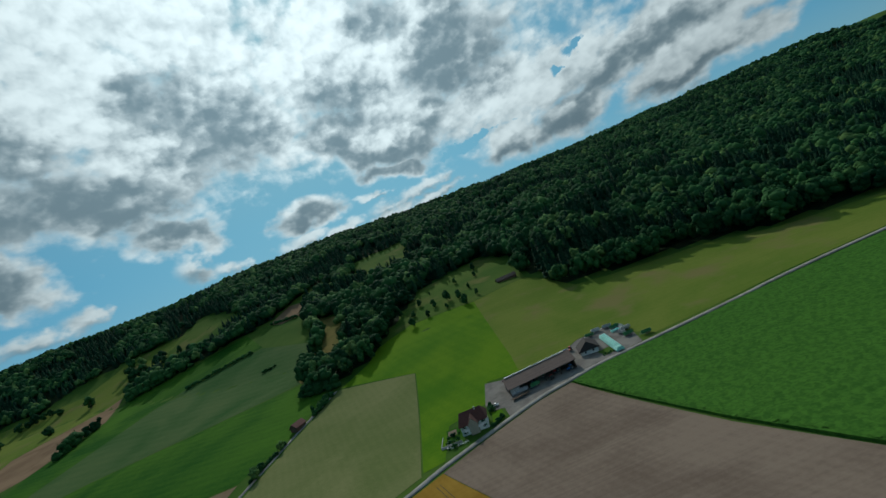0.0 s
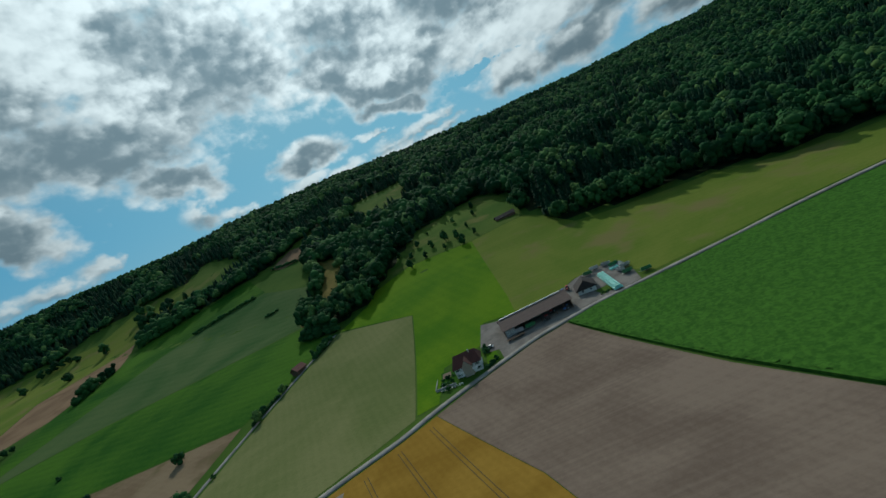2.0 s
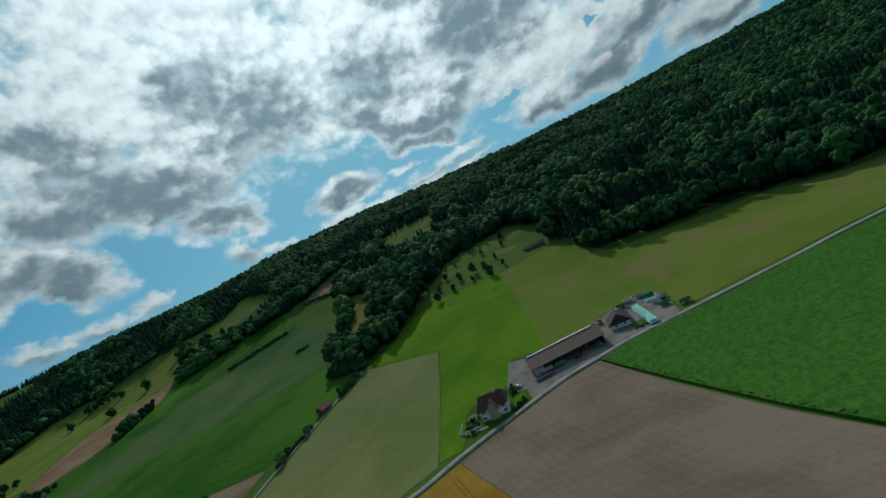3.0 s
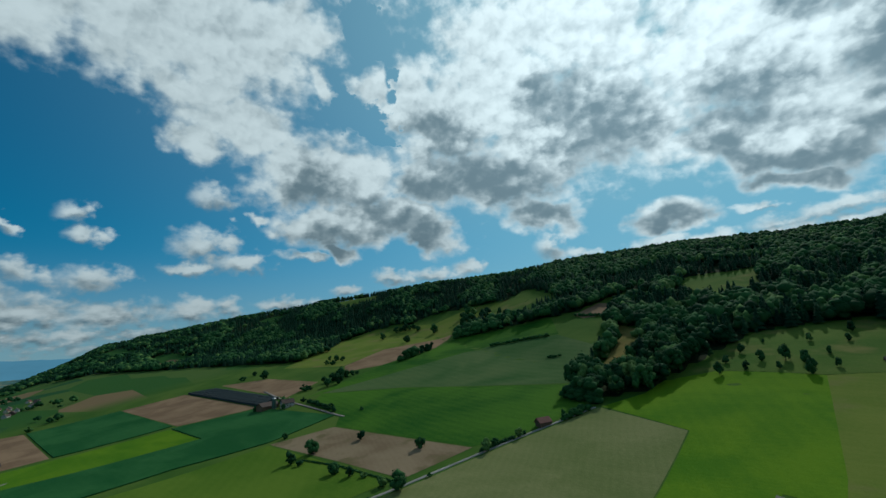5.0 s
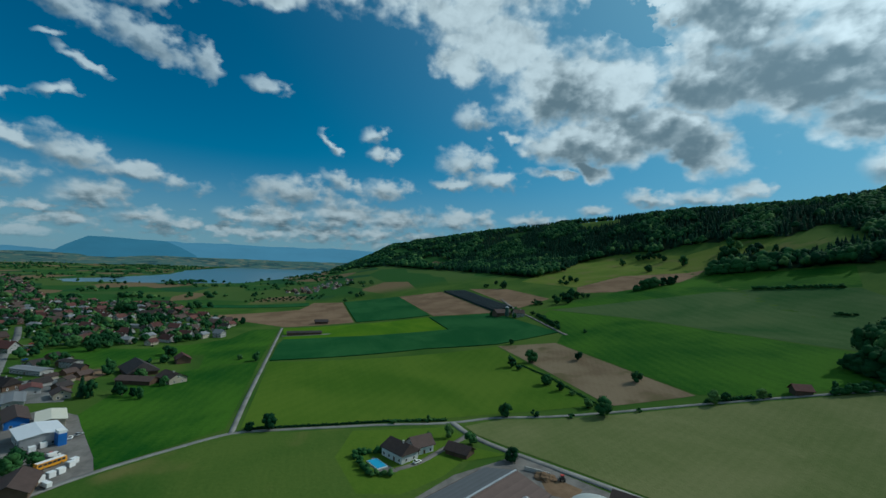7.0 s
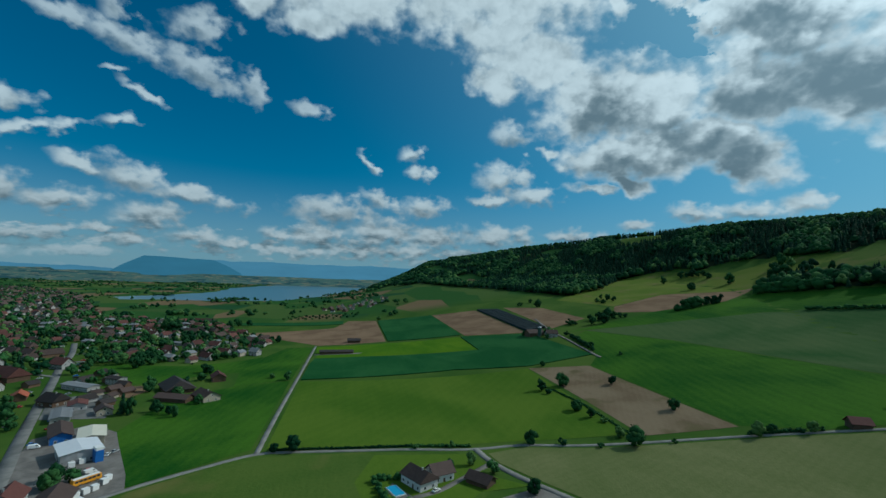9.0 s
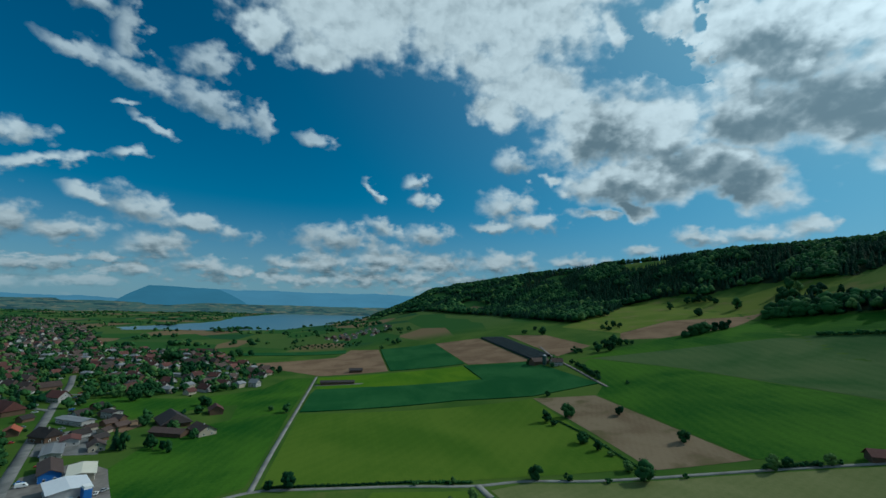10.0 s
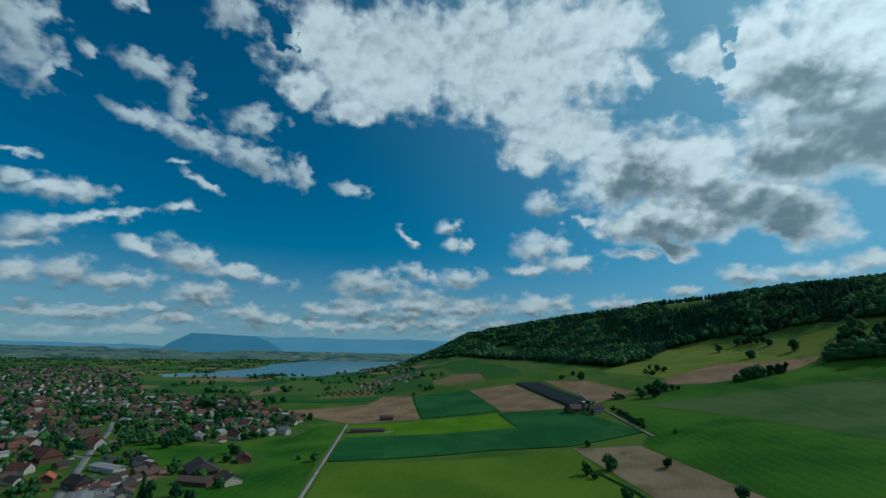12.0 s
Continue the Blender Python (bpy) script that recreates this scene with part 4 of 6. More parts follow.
def gabled_walls(w, d, h, rise, down=2.5):
    """Four walls with pointed gables on the x ends; the ridge runs along x."""
    bm = bmesh.new()
    ring = [(-w / 2, -d / 2), (w / 2, -d / 2), (w / 2, d / 2), (-w / 2, d / 2)]
    lo = [bm.verts.new((x, y, -down)) for x, y in ring]
    hi = [bm.verts.new((x, y, h)) for x, y in ring]
    a, b = bm.verts.new((-w / 2, 0, h + rise)), bm.verts.new((w / 2, 0, h + rise))
    bm.faces.new((lo[0], lo[1], hi[1], hi[0]))
    bm.faces.new((lo[2], lo[3], hi[3], hi[2]))
    bm.faces.new((lo[1], lo[2], hi[2], b, hi[1]))
    bm.faces.new((lo[3], lo[0], hi[0], a, hi[3]))
    return bm


def gable_roof(w, d, h, rise, over=0.7, thick=0.3, hip=0.0):
    """Two roof slabs with overhang, hipped at the ends by a share of the width."""
    bm = bmesh.new()
    slope = rise / (d / 2)
    e = -over * slope
    for dz, flip in ((0.02, True), (thick, False)):
        ys = d / 2 + over
        xs, xr = w / 2 + over, (w / 2 + over) * (1 - hip)
        p = [(-xs, -ys, h + e), (xs, -ys, h + e), (xs, ys, h + e), (-xs, ys, h + e), (-xr, 0, h + rise), (xr, 0, h + rise)]
        v = [bm.verts.new((a, b, c + dz)) for a, b, c in p]
        for f in ((0, 1, 5, 4), (2, 3, 4, 5)) + (((1, 2, 5), (3, 0, 4)) if hip else ()):
            bm.faces.new([v[i] for i in (reversed(f) if flip else f)])
    bmesh.ops.bridge_loops(bm, edges=[x for x in bm.edges if x.is_boundary])
    return bm


def pane_mesh(w=1.1, h=1.3, name="pane"):
    return mesh_of(boxes((-w / 2, -0.03, -h / 2, w / 2, 0.04, h / 2)), GLASS, name)


def frame_mesh(w=1.1, h=1.3, t=0.12):
    return mesh_of(boxes((-w / 2 - t, -0.06, -h / 2 - t, -w / 2, 0.03, h / 2 + t), (w / 2, -0.06, -h / 2 - t, w / 2 + t, 0.03, h / 2 + t), (-w / 2, -0.06, h / 2, w / 2, 0.03, h / 2 + t), (-w / 2 - 0.1, -0.12, -h / 2 - t, w / 2 + 0.1, 0.03, -h / 2)), WHITE, "window_frame")


PANE, WFRAME = pane_mesh(), frame_mesh()
DOOR = mesh_of(boxes((-0.55, -0.05, 0, 0.55, 0.04, 2.1)), TIMBER, "door")
SHUTTER = mesh_of(boxes((-0.28, -0.05, -0.7, 0.28, 0.02, 0.7)), GREEN, "shutter")


def window_mesh():
    """Frame and pane in one, for houses farther off."""
    bm = boxes((-0.75, -0.05, -0.85, 0.75, 0.02, 0.85))
    k = len(bm.faces)
    box(bm, -0.6, -0.08, -0.7, 0.6, 0.02, 0.7)
    bm.faces.ensure_lookup_table()
    for f in bm.faces[k:]:
        f.material_index = 1
    me = mesh_of(bm, WHITE, "window")
    me.materials.append(GLASS)
    return me


PLAIN_WINDOW = window_mesh()


def far_house_kit(w, d, h, rise, wall, roof, hip=0.0):
    """A house farther off: walls, roof, chimney and its larger windows."""
    kit = house_kit(w, d, h, rise, wall, roof, 2, hip, True, False)
    for side in (-1, 1):
        for x in (-w * 0.28, w * 0.28):
            kit.append(("window", PLAIN_WINDOW, pose(x, side * (d / 2 + 0.02), h * 0.62, 0, 0, 0 if side < 0 else 180), "", None))
        kit.append(("window", PLAIN_WINDOW, pose(side * (w / 2 + 0.02), 0, h * 0.7, 0, 0, 90 * side), "", None))
    return kit


def house_kit(w, d, h, rise, wall, roof, floors=2, hip=0.0, chimney=True, rich=True, shutters=False, over=0.9):
    kit = [("wall", mesh_of(gabled_walls(w, d, h, rise * (0 if hip else 1)), wall, "wall"), I4, "", None),
           ("roof", mesh_of(gable_roof(w, d, h, rise, over, 0.28, hip), roof, "roof"), I4, "", None)]
    if chimney:
        bm = boxes((w * 0.18, -0.9, h + rise * 0.5, w * 0.18 + 0.7, -0.3, h + rise + 0.9))
        box(bm, w * 0.18 - 0.08, -0.98, h + rise + 0.9, w * 0.18 + 0.78, -0.22, h + rise + 1.02)
        kit.append(("chimney", mesh_of(bm, CONCRETE, "chimney"), I4, "", 1))
    if rich:
        for level in range(floors):
            z = 1.5 + 2.7 * level
            if z + 0.7 > h:
                continue
            for side in (-1, 1):
                count = max(2, int(w / 3.2))
                for i in range(count):
                    x = (i + 0.5) * w / count - w / 2
                    m = pose(x, side * (d / 2 + 0.02), z, 0, 0, 0 if side < 0 else 180)
                    if level == 0 and side < 0 and i == count // 2:
                        kit.append(("door", DOOR, pose(x, side * (d / 2 + 0.02), 0), "", None))
                        continue
                    kit.append(("window", WFRAME, m, "", None))
                    kit.append(("pane", PANE, I4, "", len(kit) - 1))
                    if shutters:
                        for k in (-0.95, 0.95):
                            kit.append(("shutter", SHUTTER, m @ pose(k, 0, 0), "", None))
                for i in range(2):
                    y = (i - 0.5) * d * 0.45
                    m = pose(side * (w / 2 + 0.02), y, z, 0, 0, 90 * side)
                    kit.append(("window", WFRAME, m, "", None))
                    kit.append(("pane", PANE, I4, "", len(kit) - 1))
        if not hip and rise > 2.5:
            for side in (-1, 1):
                kit.append(("window", WFRAME, pose(side * (w / 2 + 0.02), 0, h + 0.9, 0, 0, 90 * side), "", None))
                kit.append(("pane", PANE, I4, "", len(kit) - 1))
    return kit


# ---- trees ----


def trunk_mesh(h=0.5, r=0.03):
    """A tapered trunk with a few limbs."""
    bm = bmesh.new()
    rod(bm, 0, 0, -0.05, h, r, r * 0.45, 7)
    for i in range(4):
        a = i * 1.7
        made = rod(bmesh.new(), 0, 0, 0, 0.26, r * 0.5, r * 0.15, 5)
        bmesh.ops.transform(made, matrix=pose(0, 0, h * (0.55 + 0.1 * i), 0, 0, 0) @ Matrix.Rotation(a, 4, "Z") @ Matrix.Rotation(radians(48), 4, "Y"), verts=made.verts[:])
        tmp = bpy.data.meshes.new("limb")
        made.to_mesh(tmp)
        made.free()
        bm.from_mesh(tmp)
        bpy.data.meshes.remove(tmp)
    return mesh_of(bm, BARK, "trunk")


def crown_mesh(v, f, mat):
    return mesh_from("crown", v, f, [mat], np.zeros(len(v)))


ROUND = [[("trunk", trunk_mesh(0.5, 0.03), I4, "", None), ("crown", crown_mesh(*clump_crown(0.48, 0.06, 18), LEAVES), I4, "", None)] for _ in range(4)]
TALL = [[("trunk", trunk_mesh(0.5, 0.022), I4, "", None), ("crown", crown_mesh(*clump_crown(0.32, 0.05, 16), LEAVES), I4, "", None)] for _ in range(3)]
SPRUCE = [[("trunk", trunk_mesh(0.6, 0.02), I4, "", None), ("crown", crown_mesh(*needle_crown(9, 9, 150), NEEDLES), I4, "", None)] for _ in range(2)]
BUSH = [[("crown", crown_mesh(*clump_crown(0.75, 0.0, 10, 20), LEAVES), I4, "", None)] for _ in range(3)]
tree_count = [0]


def plant(kits, name, label, category, x, y, h, group=""):
    tree_count[0] += 1
    kit = kits[tree_count[0] % len(kits)]
    g = 0.9 + 0.25 * ((tree_count[0] * 37 % 100) / 100)
    return set_up(kit, name, label, category, x, y, tree_count[0] * 67 % 360, None, group, (h * g, h * g, h))


SINGLE_TREES = [
    (-311, 248, 12), (-295, 286, 7), (-226, 288, 9), (-307, 227, 9), (-253, 229, 8.4), (-237, 231, 6.5), (-202, 229, 6.5), (-187, 229, 10.5),
    (-208, 174, 9), (-225, 37, 8.4), (-225, 27, 5.5), (-404, 14, 8.5), (-413, -1, 5.4), (-172, 299, 8.3), (-172, 309, 6), (-163, 328, 6.5),
    (-379, 262, 6), (-532, 412, 11), (-527, 427, 15), (-798, 744, 16), (-674, 704, 16), (-655, 772, 20), (-608, 823, 22), (-753, 428, 14), (-819, 442, 9),
]
for x, y, h in SINGLE_TREES:
    plant(ROUND, "broadleaf_tree", "single round leafy green tree in the fields", "tree", x, y, h, "field trees")
SMALL_BUSHES = [(-297, 229, 4), (-226, 234, 3.5), (-182, 252, 3), (-192, 210, 2.7), (-202, 191, 4.5), (-215, 126, 3.8), (-217, 106, 2.6), (-169, 318, 2.8), (-162, 334, 2.8), (-166, 322, 2.8),
                (-559, 390, 9), (-373, 346, 3.7), (-465, 350, 5), (-497, 352, 5.5), (-441, 344, 4), (-427, 345, 4.8), (-683, 523, 9), (-705, 525, 8), (-800, 412, 8), (-888, 138, 8)]
for x, y, h in SMALL_BUSHES:
    plant(BUSH, "bush", "rounded green bush beside the lane", "bush", x, y, h, "lane bushes")
for x, y, h in ((-147, 368, 7.5), (-143, 373, 7), (-530, 804, 15), (-502, 809, 17), (-633, 866, 26), (-600, 850, 20)):
    plant(TALL, "broadleaf_tree", "slender leafy tree at the edge of a field", "tree", x, y, h, "field trees")
ORCHARD = [(-56, 471, 11), (-38, 481, 8), (-55, 499, 7.5), (-46, 525, 9), (-30, 503, 10), (-16, 483, 6.3), (-13, 503, 13), (5, 474, 12), (0, 496, 11), (20, 489, 7),
           (28, 556, 7), (32, 585, 10), (2, 556, 8), (-32, 556, 4), (-88, 483, 7), (-70, 520, 8), (15, 520, 7)]
for x, y, h in ORCHARD:
    plant(TALL, "orchard_tree", "small dark fruit tree on the sloping meadow", "tree", x, y, h, "orchard trees")
plant(ROUND, "broadleaf_tree", "tall broad tree beside the hillside shed", "tree", 80, 512, 25)
for x, y, h in ((-561, 425, 9), (-556, 436, 13), (-552, 446, 16), (-549, 456, 12), (-547, 465, 8), (-545, 473, 6), (-735, 552, 9), (-712, 552, 12), (-690, 550, 9), (-574, 783, 26), (-560, 790, 22)):
    plant(ROUND, "broadleaf_tree", "dark leafy tree of a group between the slope meadows", "tree", x, y, h, "slope trees")
for x, y, h in ((-552, 389, 7), (-548, 394, 6)):
    plant(BUSH, "bush", "dense dark bush beside the slope meadow", "bush", x, y, h, "slope bushes")
for x, y, h in ((-189, 131, 8), (-186, 119, 5), (-153, 151, 7.5)):
    plant(ROUND if h < 8 else TALL, "garden_tree", "dark clipped tree near the house with the pool", "tree", x, y, h, "garden trees")
plant(ROUND, "garden_tree", "dense dark round tree beside the carport", "tree", -177, 139, 6.5, "garden trees")
for x, y, h in ((-371, -91, 10), (-388, -69, 8), (-409, -62, 8), (-330, -42, 7)):
    plant(ROUND, "broadleaf_tree", "leafy tree at the edge of the village", "tree", x, y, h, "village trees")
for x, y, h in ((-309, -84, 15), (-306, -78, 13), (-312, -65, 9), (-306, -60, 8), (-298, -48, 9), (-304, -53, 7)):
    plant(TALL if h < 14 else SPRUCE, "conifer_tree", "dark slim tree at the edge of the village", "tree", x, y, h, "village trees")
for x, y, h in ((-194, -64, 9), (-203, -66, 8), (-200, -58, 7)):
    plant(ROUND, "broadleaf_tree", "broad leafy tree beside the works yard", "tree", x, y, h, "village trees")


def hedge(label, x0, y0, x1, y1, h, wide, big=False):
    """A row of shrubs along a line, as one grown mass of uneven height."""
    pieces = []
    far = math.hypot(x1 - x0, y1 - y0)
    count = max(3, int(far / (h * 0.55)))
    base, faces = BALLS[1]
    cx, cy = (x0 + x1) / 2, (y0 + y1) / 2
    cz = ground_z(cx, cy)
    for i in range(count):
        t = (i + rng.uniform(0.1, 0.9)) / count
        x, y = x0 + (x1 - x0) * t + rng.normal(0, wide * 0.12), y0 + (y1 - y0) * t + rng.normal(0, wide * 0.12)
        hh = h * rng.uniform(0.6, 1.15)
        z = ground_z(x, y)
        for k in range(3 if big else 2):
            c = np.array([x + rng.normal(0, wide * 0.15), y + rng.normal(0, wide * 0.15), z + hh * (0.35 + 0.3 * k)])
            r = np.array([wide * 0.5, wide * 0.5, hh * 0.36]) * rng.uniform(0.7, 1.15)
            pieces.append((base * (1 + rng.normal(0, 0.15, (len(base), 1))) * r + c - (cx, cy, cz), faces))
            nn = rng.normal(size=(16, 3))
            nn /= np.linalg.norm(nn, axis=1, keepdims=True)
            pieces.append(leaf_scraps(nn * r * 1.08 + c - (cx, cy, cz), nn, max(0.5, h * 0.11)))
    v, f = joined(pieces)
    ob = new("hedge", mesh_from("hedge", v, f, [LEAVES], np.zeros(len(v))))
    ob.matrix_world = pose(cx, cy, cz)
    return tagged(ob, label, "hedge")


hedge("thick dark field hedge on the slope", -526, 545, -533, 600, 13, 12, True)
hedge("dark hedge with young trees on the slope", -531, 600, -535, 634, 10, 9, True)
hedge("long low dark hedge across the meadow", -405, 632, -308, 651, 5, 5)
hedge("row of large trees below the pasture", -545, 706, -500, 716, 16, 14, True)
hedge("row of large trees below the pasture", -500, 712, -440, 722, 17, 16, True)
hedge("hedge along the track to the farmstead", -490, 353, -402, 334, 5, 4)
hedge("low grassy hedge along the lane", -228, 24, -221, 104, 1.2, 1.6)
hedge("low grassy hedge along the lane", -221, 104, -213, 138, 1.5, 1.8)
hedge("low grassy bank along the earth plot", -198, 237, -262, 240, 0.9, 1.6)
hedge("low grassy bank along the earth plot", -262, 240, -305, 236, 0.9, 1.6)
hedge("shrubs along the lane beside the hut", -176, 296, -166, 326, 2.4, 2.2)
hedge("shrubs along the lane above the hut", -146, 364, -136, 388, 5.0, 5.0, True)
hedge("clipped green garden hedge", -180, 79, -158, 83, 3.4, 3.0)
hedge("dark shrubs beside the garden pool", -181, 80, -180, 94, 3.0, 3.0)
hedge("clipped green garden hedge", -158, 84, -154, 94, 3.0, 2.6)
hedge("dark bush patch on the cut meadow", -262, 558, -248, 562, 4, 5)
hedge("ravine scrub at the corner of the wood", -172, 415, -128, 404, 9, 10, True)

# ---- farm on the lane: long barn, house, shed, bale stack ----
field("yard", "grey gravel farmyard round the long barn", [(-8, 297), (-12, 268), (-11, 258), (-2, 256), (-1, 243.5), (16, 251.2), (39, 257.4), (58, 262.3), (89, 265.5), (92, 282), (84, 310), (62, 306), (50, 298), (40, 291), (2, 293)], GRAVEL, 0.36, 8, "yard")


def long_barn(x, y, turn):
    """An open-fronted machine barn: brown sheet roof, posts, back and end walls, a white room in one end."""
    w, d, h, rise = 43.0, 18.0, 4.6, 3.9
    kit = [("roof", mesh_of(gable_roof(w, d, h, rise, 0.9, 0.25), ROOF_BARN, "roof"), I4, "brown sheet-metal roof", None)]
    bm = boxes((-w / 2 + 0.6, -0.32, h + rise + 0.22, w / 2 - 2, 0.32, h + rise + 0.6))
    kit.append(("ridge_vent", mesh_of(bm, WHITE, "ridge_vent"), I4, "pale raised ridge strip", 0))
    kit.append(("back_wall", mesh_of(boxes((-w / 2, d / 2 - 0.3, -1, w / 2, d / 2, h + 0.1)), TIMBER, "back_wall"), I4, "", None))
    for k in (-1, 1):
        bm = bmesh.new()
        ring = [(-d / 2, -1), (d / 2, -1), (d / 2, h), (0, h + rise), (-d / 2, h)]
        near = [bm.verts.new((k * (w / 2 - 0.3), a, b)) for a, b in ring]
        far = [bm.verts.new((k * w / 2, a, b)) for a, b in ring]
        bm.faces.new(near), bm.faces.new(far[::-1])
        for i in range(5):
            bm.faces.new((near[i], near[(i + 1) % 5], far[(i + 1) % 5], far[i]))
        kit.append(("end_wall", mesh_of(bm, TIMBER, "end_wall"), I4, "", None))
    post = mesh_of(boxes((-0.15, -0.15, -1, 0.15, 0.15, h)), TIMBER, "post")
    for i in range(8):
        kit.append(("post", post, pose(-w / 2 + 8 + i * (w - 8.3) / 7, -d / 2 + 0.4, 0), "", None))
    room = mesh_of(boxes((-w / 2 + 0.1, -d / 2 + 0.2, -1, -w / 2 + 6.5, -1, 3.9)), PLASTER, "room")
    kit.append(("room", room, I4, "white plastered room in the open barn", None))
    at = len(kit) - 1
    for i in range(2):
        kit.append(("window", WFRAME, pose(-w / 2 + 2 + i * 2.6, -d / 2 + 0.18, 2.0), "", at))
    return set_up(kit, "barn", "long open-fronted barn with a brown sheet roof", "barn", x, y, turn, ground_z(x, y - 7) + 0.5)


long_barn(25.5, 275, 3.5)

WHEEL = {}


def wheel_mesh(r, w):
    """A tyre lying across x, with a hub."""
    if (r, w) not in WHEEL:
        bm = rod(bmesh.new(), 0, 0, -w / 2, w / 2, r, r, 14)
        bmesh.ops.bevel(bm, geom=[e for e in bm.edges if abs(e.verts[0].co.z - e.verts[1].co.z) < 1e-6], offset=r * 0.12, segments=1, affect="EDGES")
        bmesh.ops.transform(bm, matrix=Matrix.Rotation(radians(90), 4, "Y"), verts=bm.verts[:])
        hub = rod(bmesh.new(), 0, 0, -w / 2 - 0.02, w / 2 + 0.02, r * 0.5, r * 0.5, 10)
        bmesh.ops.transform(hub, matrix=Matrix.Rotation(radians(90), 4, "Y"), verts=hub.verts[:])
        WHEEL[r, w] = mesh_of(bm, BLACK, "tyre"), mesh_of(hub, STEEL, "rim")
    return WHEEL[r, w]


def wheels(kit, r, w, spots):
    tyre, rim = wheel_mesh(r, w)
    for x, y in spots:
        kit.append(("wheel", tyre, pose(x, y, r), "", None))
        kit.append(("rim", rim, I4, "", len(kit) - 1))


def hull(w, profile, mat, name):
    """A body from a side outline (y, z), w wide, with softened edges."""
    bm = bmesh.new()
    a = [bm.verts.new((-w / 2, y, z)) for y, z in profile]
    b = [bm.verts.new((w / 2, y, z)) for y, z in profile]
    bm.faces.new(a), bm.faces.new(b[::-1])
    k = len(profile)
    for i in range(k):
        bm.faces.new((a[i], b[i], b[(i + 1) % k], a[(i + 1) % k]))
    bmesh.ops.recalc_face_normals(bm, faces=bm.faces[:])
    bmesh.ops.bevel(bm, geom=bm.edges[:], offset=0.06, segments=1, affect="EDGES")
    return mesh_of(bm, mat, name)


def car_kit(mat, van=False):
    if van:
        body = [(-2.6, 0.35), (2.6, 0.35), (2.6, 1.1), (2.0, 1.3), (1.5, 2.2), (-2.6, 2.25)]
        glass = [(1.95, 1.35), (1.5, 2.1), (0.7, 2.1), (0.7, 1.35)]
    else:
        body = [(-2.1, 0.3), (2.15, 0.3), (2.15, 0.75), (1.1, 0.95), (-1.9, 1.0), (-2.1, 0.8)]
        glass = [(1.0, 0.93), (0.4, 1.45), (-1.2, 1.48), (-1.8, 0.97)]
    kit = [("body", hull(1.8 if not van else 2.0, body, mat, "body"), I4, "", None), ("cabin", hull(1.55 if not van else 2.04, glass, GLASS, "cabin"), I4, "dark glazed cabin", None)]
    if not van:
        kit.append(("car_roof", hull(1.4, [(0.35, 1.43), (-1.15, 1.46), (-1.1, 1.52), (0.3, 1.5)], mat, "car_roof"), I4, "", None))
    x = 0.8 if not van else 0.9
    wheels(kit, 0.33, 0.22, [(-x, 1.35), (x, 1.35), (-x, -1.35), (x, -1.35)])
    return kit


def tractor_kit(mat):
    kit = [("bonnet", hull(0.9, [(0.2, 0.9), (2.2, 0.9), (2.3, 1.5), (0.2, 1.75)], mat, "bonnet"), I4, "", None),
           ("cab", hull(1.5, [(-1.4, 0.9), (0.25, 0.9), (0.35, 1.7), (0.1, 2.75), (-1.2, 2.75)], GLASS, "cab"), I4, "glazed cab", None),
           ("cab_roof", hull(1.6, [(-1.35, 2.72), (0.25, 2.72), (0.15, 2.95), (-1.2, 2.95)], mat, "cab_roof"), I4, "", None)]
    wheels(kit, 0.9, 0.55, [(-0.95, -0.7), (0.95, -0.7)])
    wheels(kit, 0.6, 0.42, [(-0.8, 1.6), (0.8, 1.6)])
    return kit


def trailer_kit(mat, length=6.0, high=2.4):
    bm = boxes((-1.2, -length / 2, 1.0, 1.2, length / 2, 1.15), (-1.2, -length / 2, 1.15, -1.1, length / 2, high), (1.1, -length / 2, 1.15, 1.2, length / 2, high), (-1.1, -length / 2, 1.15, 1.1, -length / 2 + 0.1, high), (-1.1, length / 2 - 0.1, 1.15, 1.1, length / 2, high))
    kit = [("bed", mesh_of(bm, mat, "bed"), I4, "", None), ("drawbar", mesh_of(boxes((-0.1, length / 2, 0.7, 0.1, length / 2 + 1.6, 0.9), (-0.5, -length / 2 + 0.5, 0.6, 0.5, length / 2, 1.0)), STEEL, "drawbar"), I4, "", None)]
    wheels(kit, 0.5, 0.4, [(-1.0, -1.2), (1.0, -1.2), (-1.0, 0.2), (1.0, 0.2)])
    return kit


CAR = {c: car_kit(m) for c, m in (("white", WHITE), ("grey", STEEL), ("blue", BLUE), ("red", RED), ("black", BLACK))}
VAN = car_kit(WHITE, True)
TRACTOR = {"blue": tractor_kit(BLUE), "red": tractor_kit(RED), "green": tractor_kit(GREEN)}
TRAILER = {"green": trailer_kit(GREEN), "steel": trailer_kit(STEEL), "red": trailer_kit(RED)}
for c, x, y, a in (("blue", 48.5, 291, 150), ("red", 52.5, 293, 155), ("blue", 43.5, 267.5, 100), ("red", 30.5, 265.5, 10), ("green", 19.5, 272, 60), ("red", 36, 272, 90)):
    set_up(TRACTOR[c], "tractor", f"{c} farm tractor parked at the long barn", "tractor", x, y, a, ground_z(x, y) + 0.4, "tractors")
for c, x, y, a in (("steel", 12.5, 264.5, 80), ("green", 20, 265, 100), ("green", 26, 274, 90), ("steel", 14, 275, 90)):
    set_up(TRAILER[c], "trailer", f"{c} farm trailer at the open barn front", "trailer", x, y, a, ground_z(x, y) + 0.4, "trailers")
flat = boxes((-5.5, -1.2, 0.9, 5.5, 1.2, 1.1), (-5.5, -0.3, 0.5, 5.5, 0.3, 0.9))
flat_kit = [("deck", mesh_of(flat, TIMBER, "deck"), I4, "", None)]
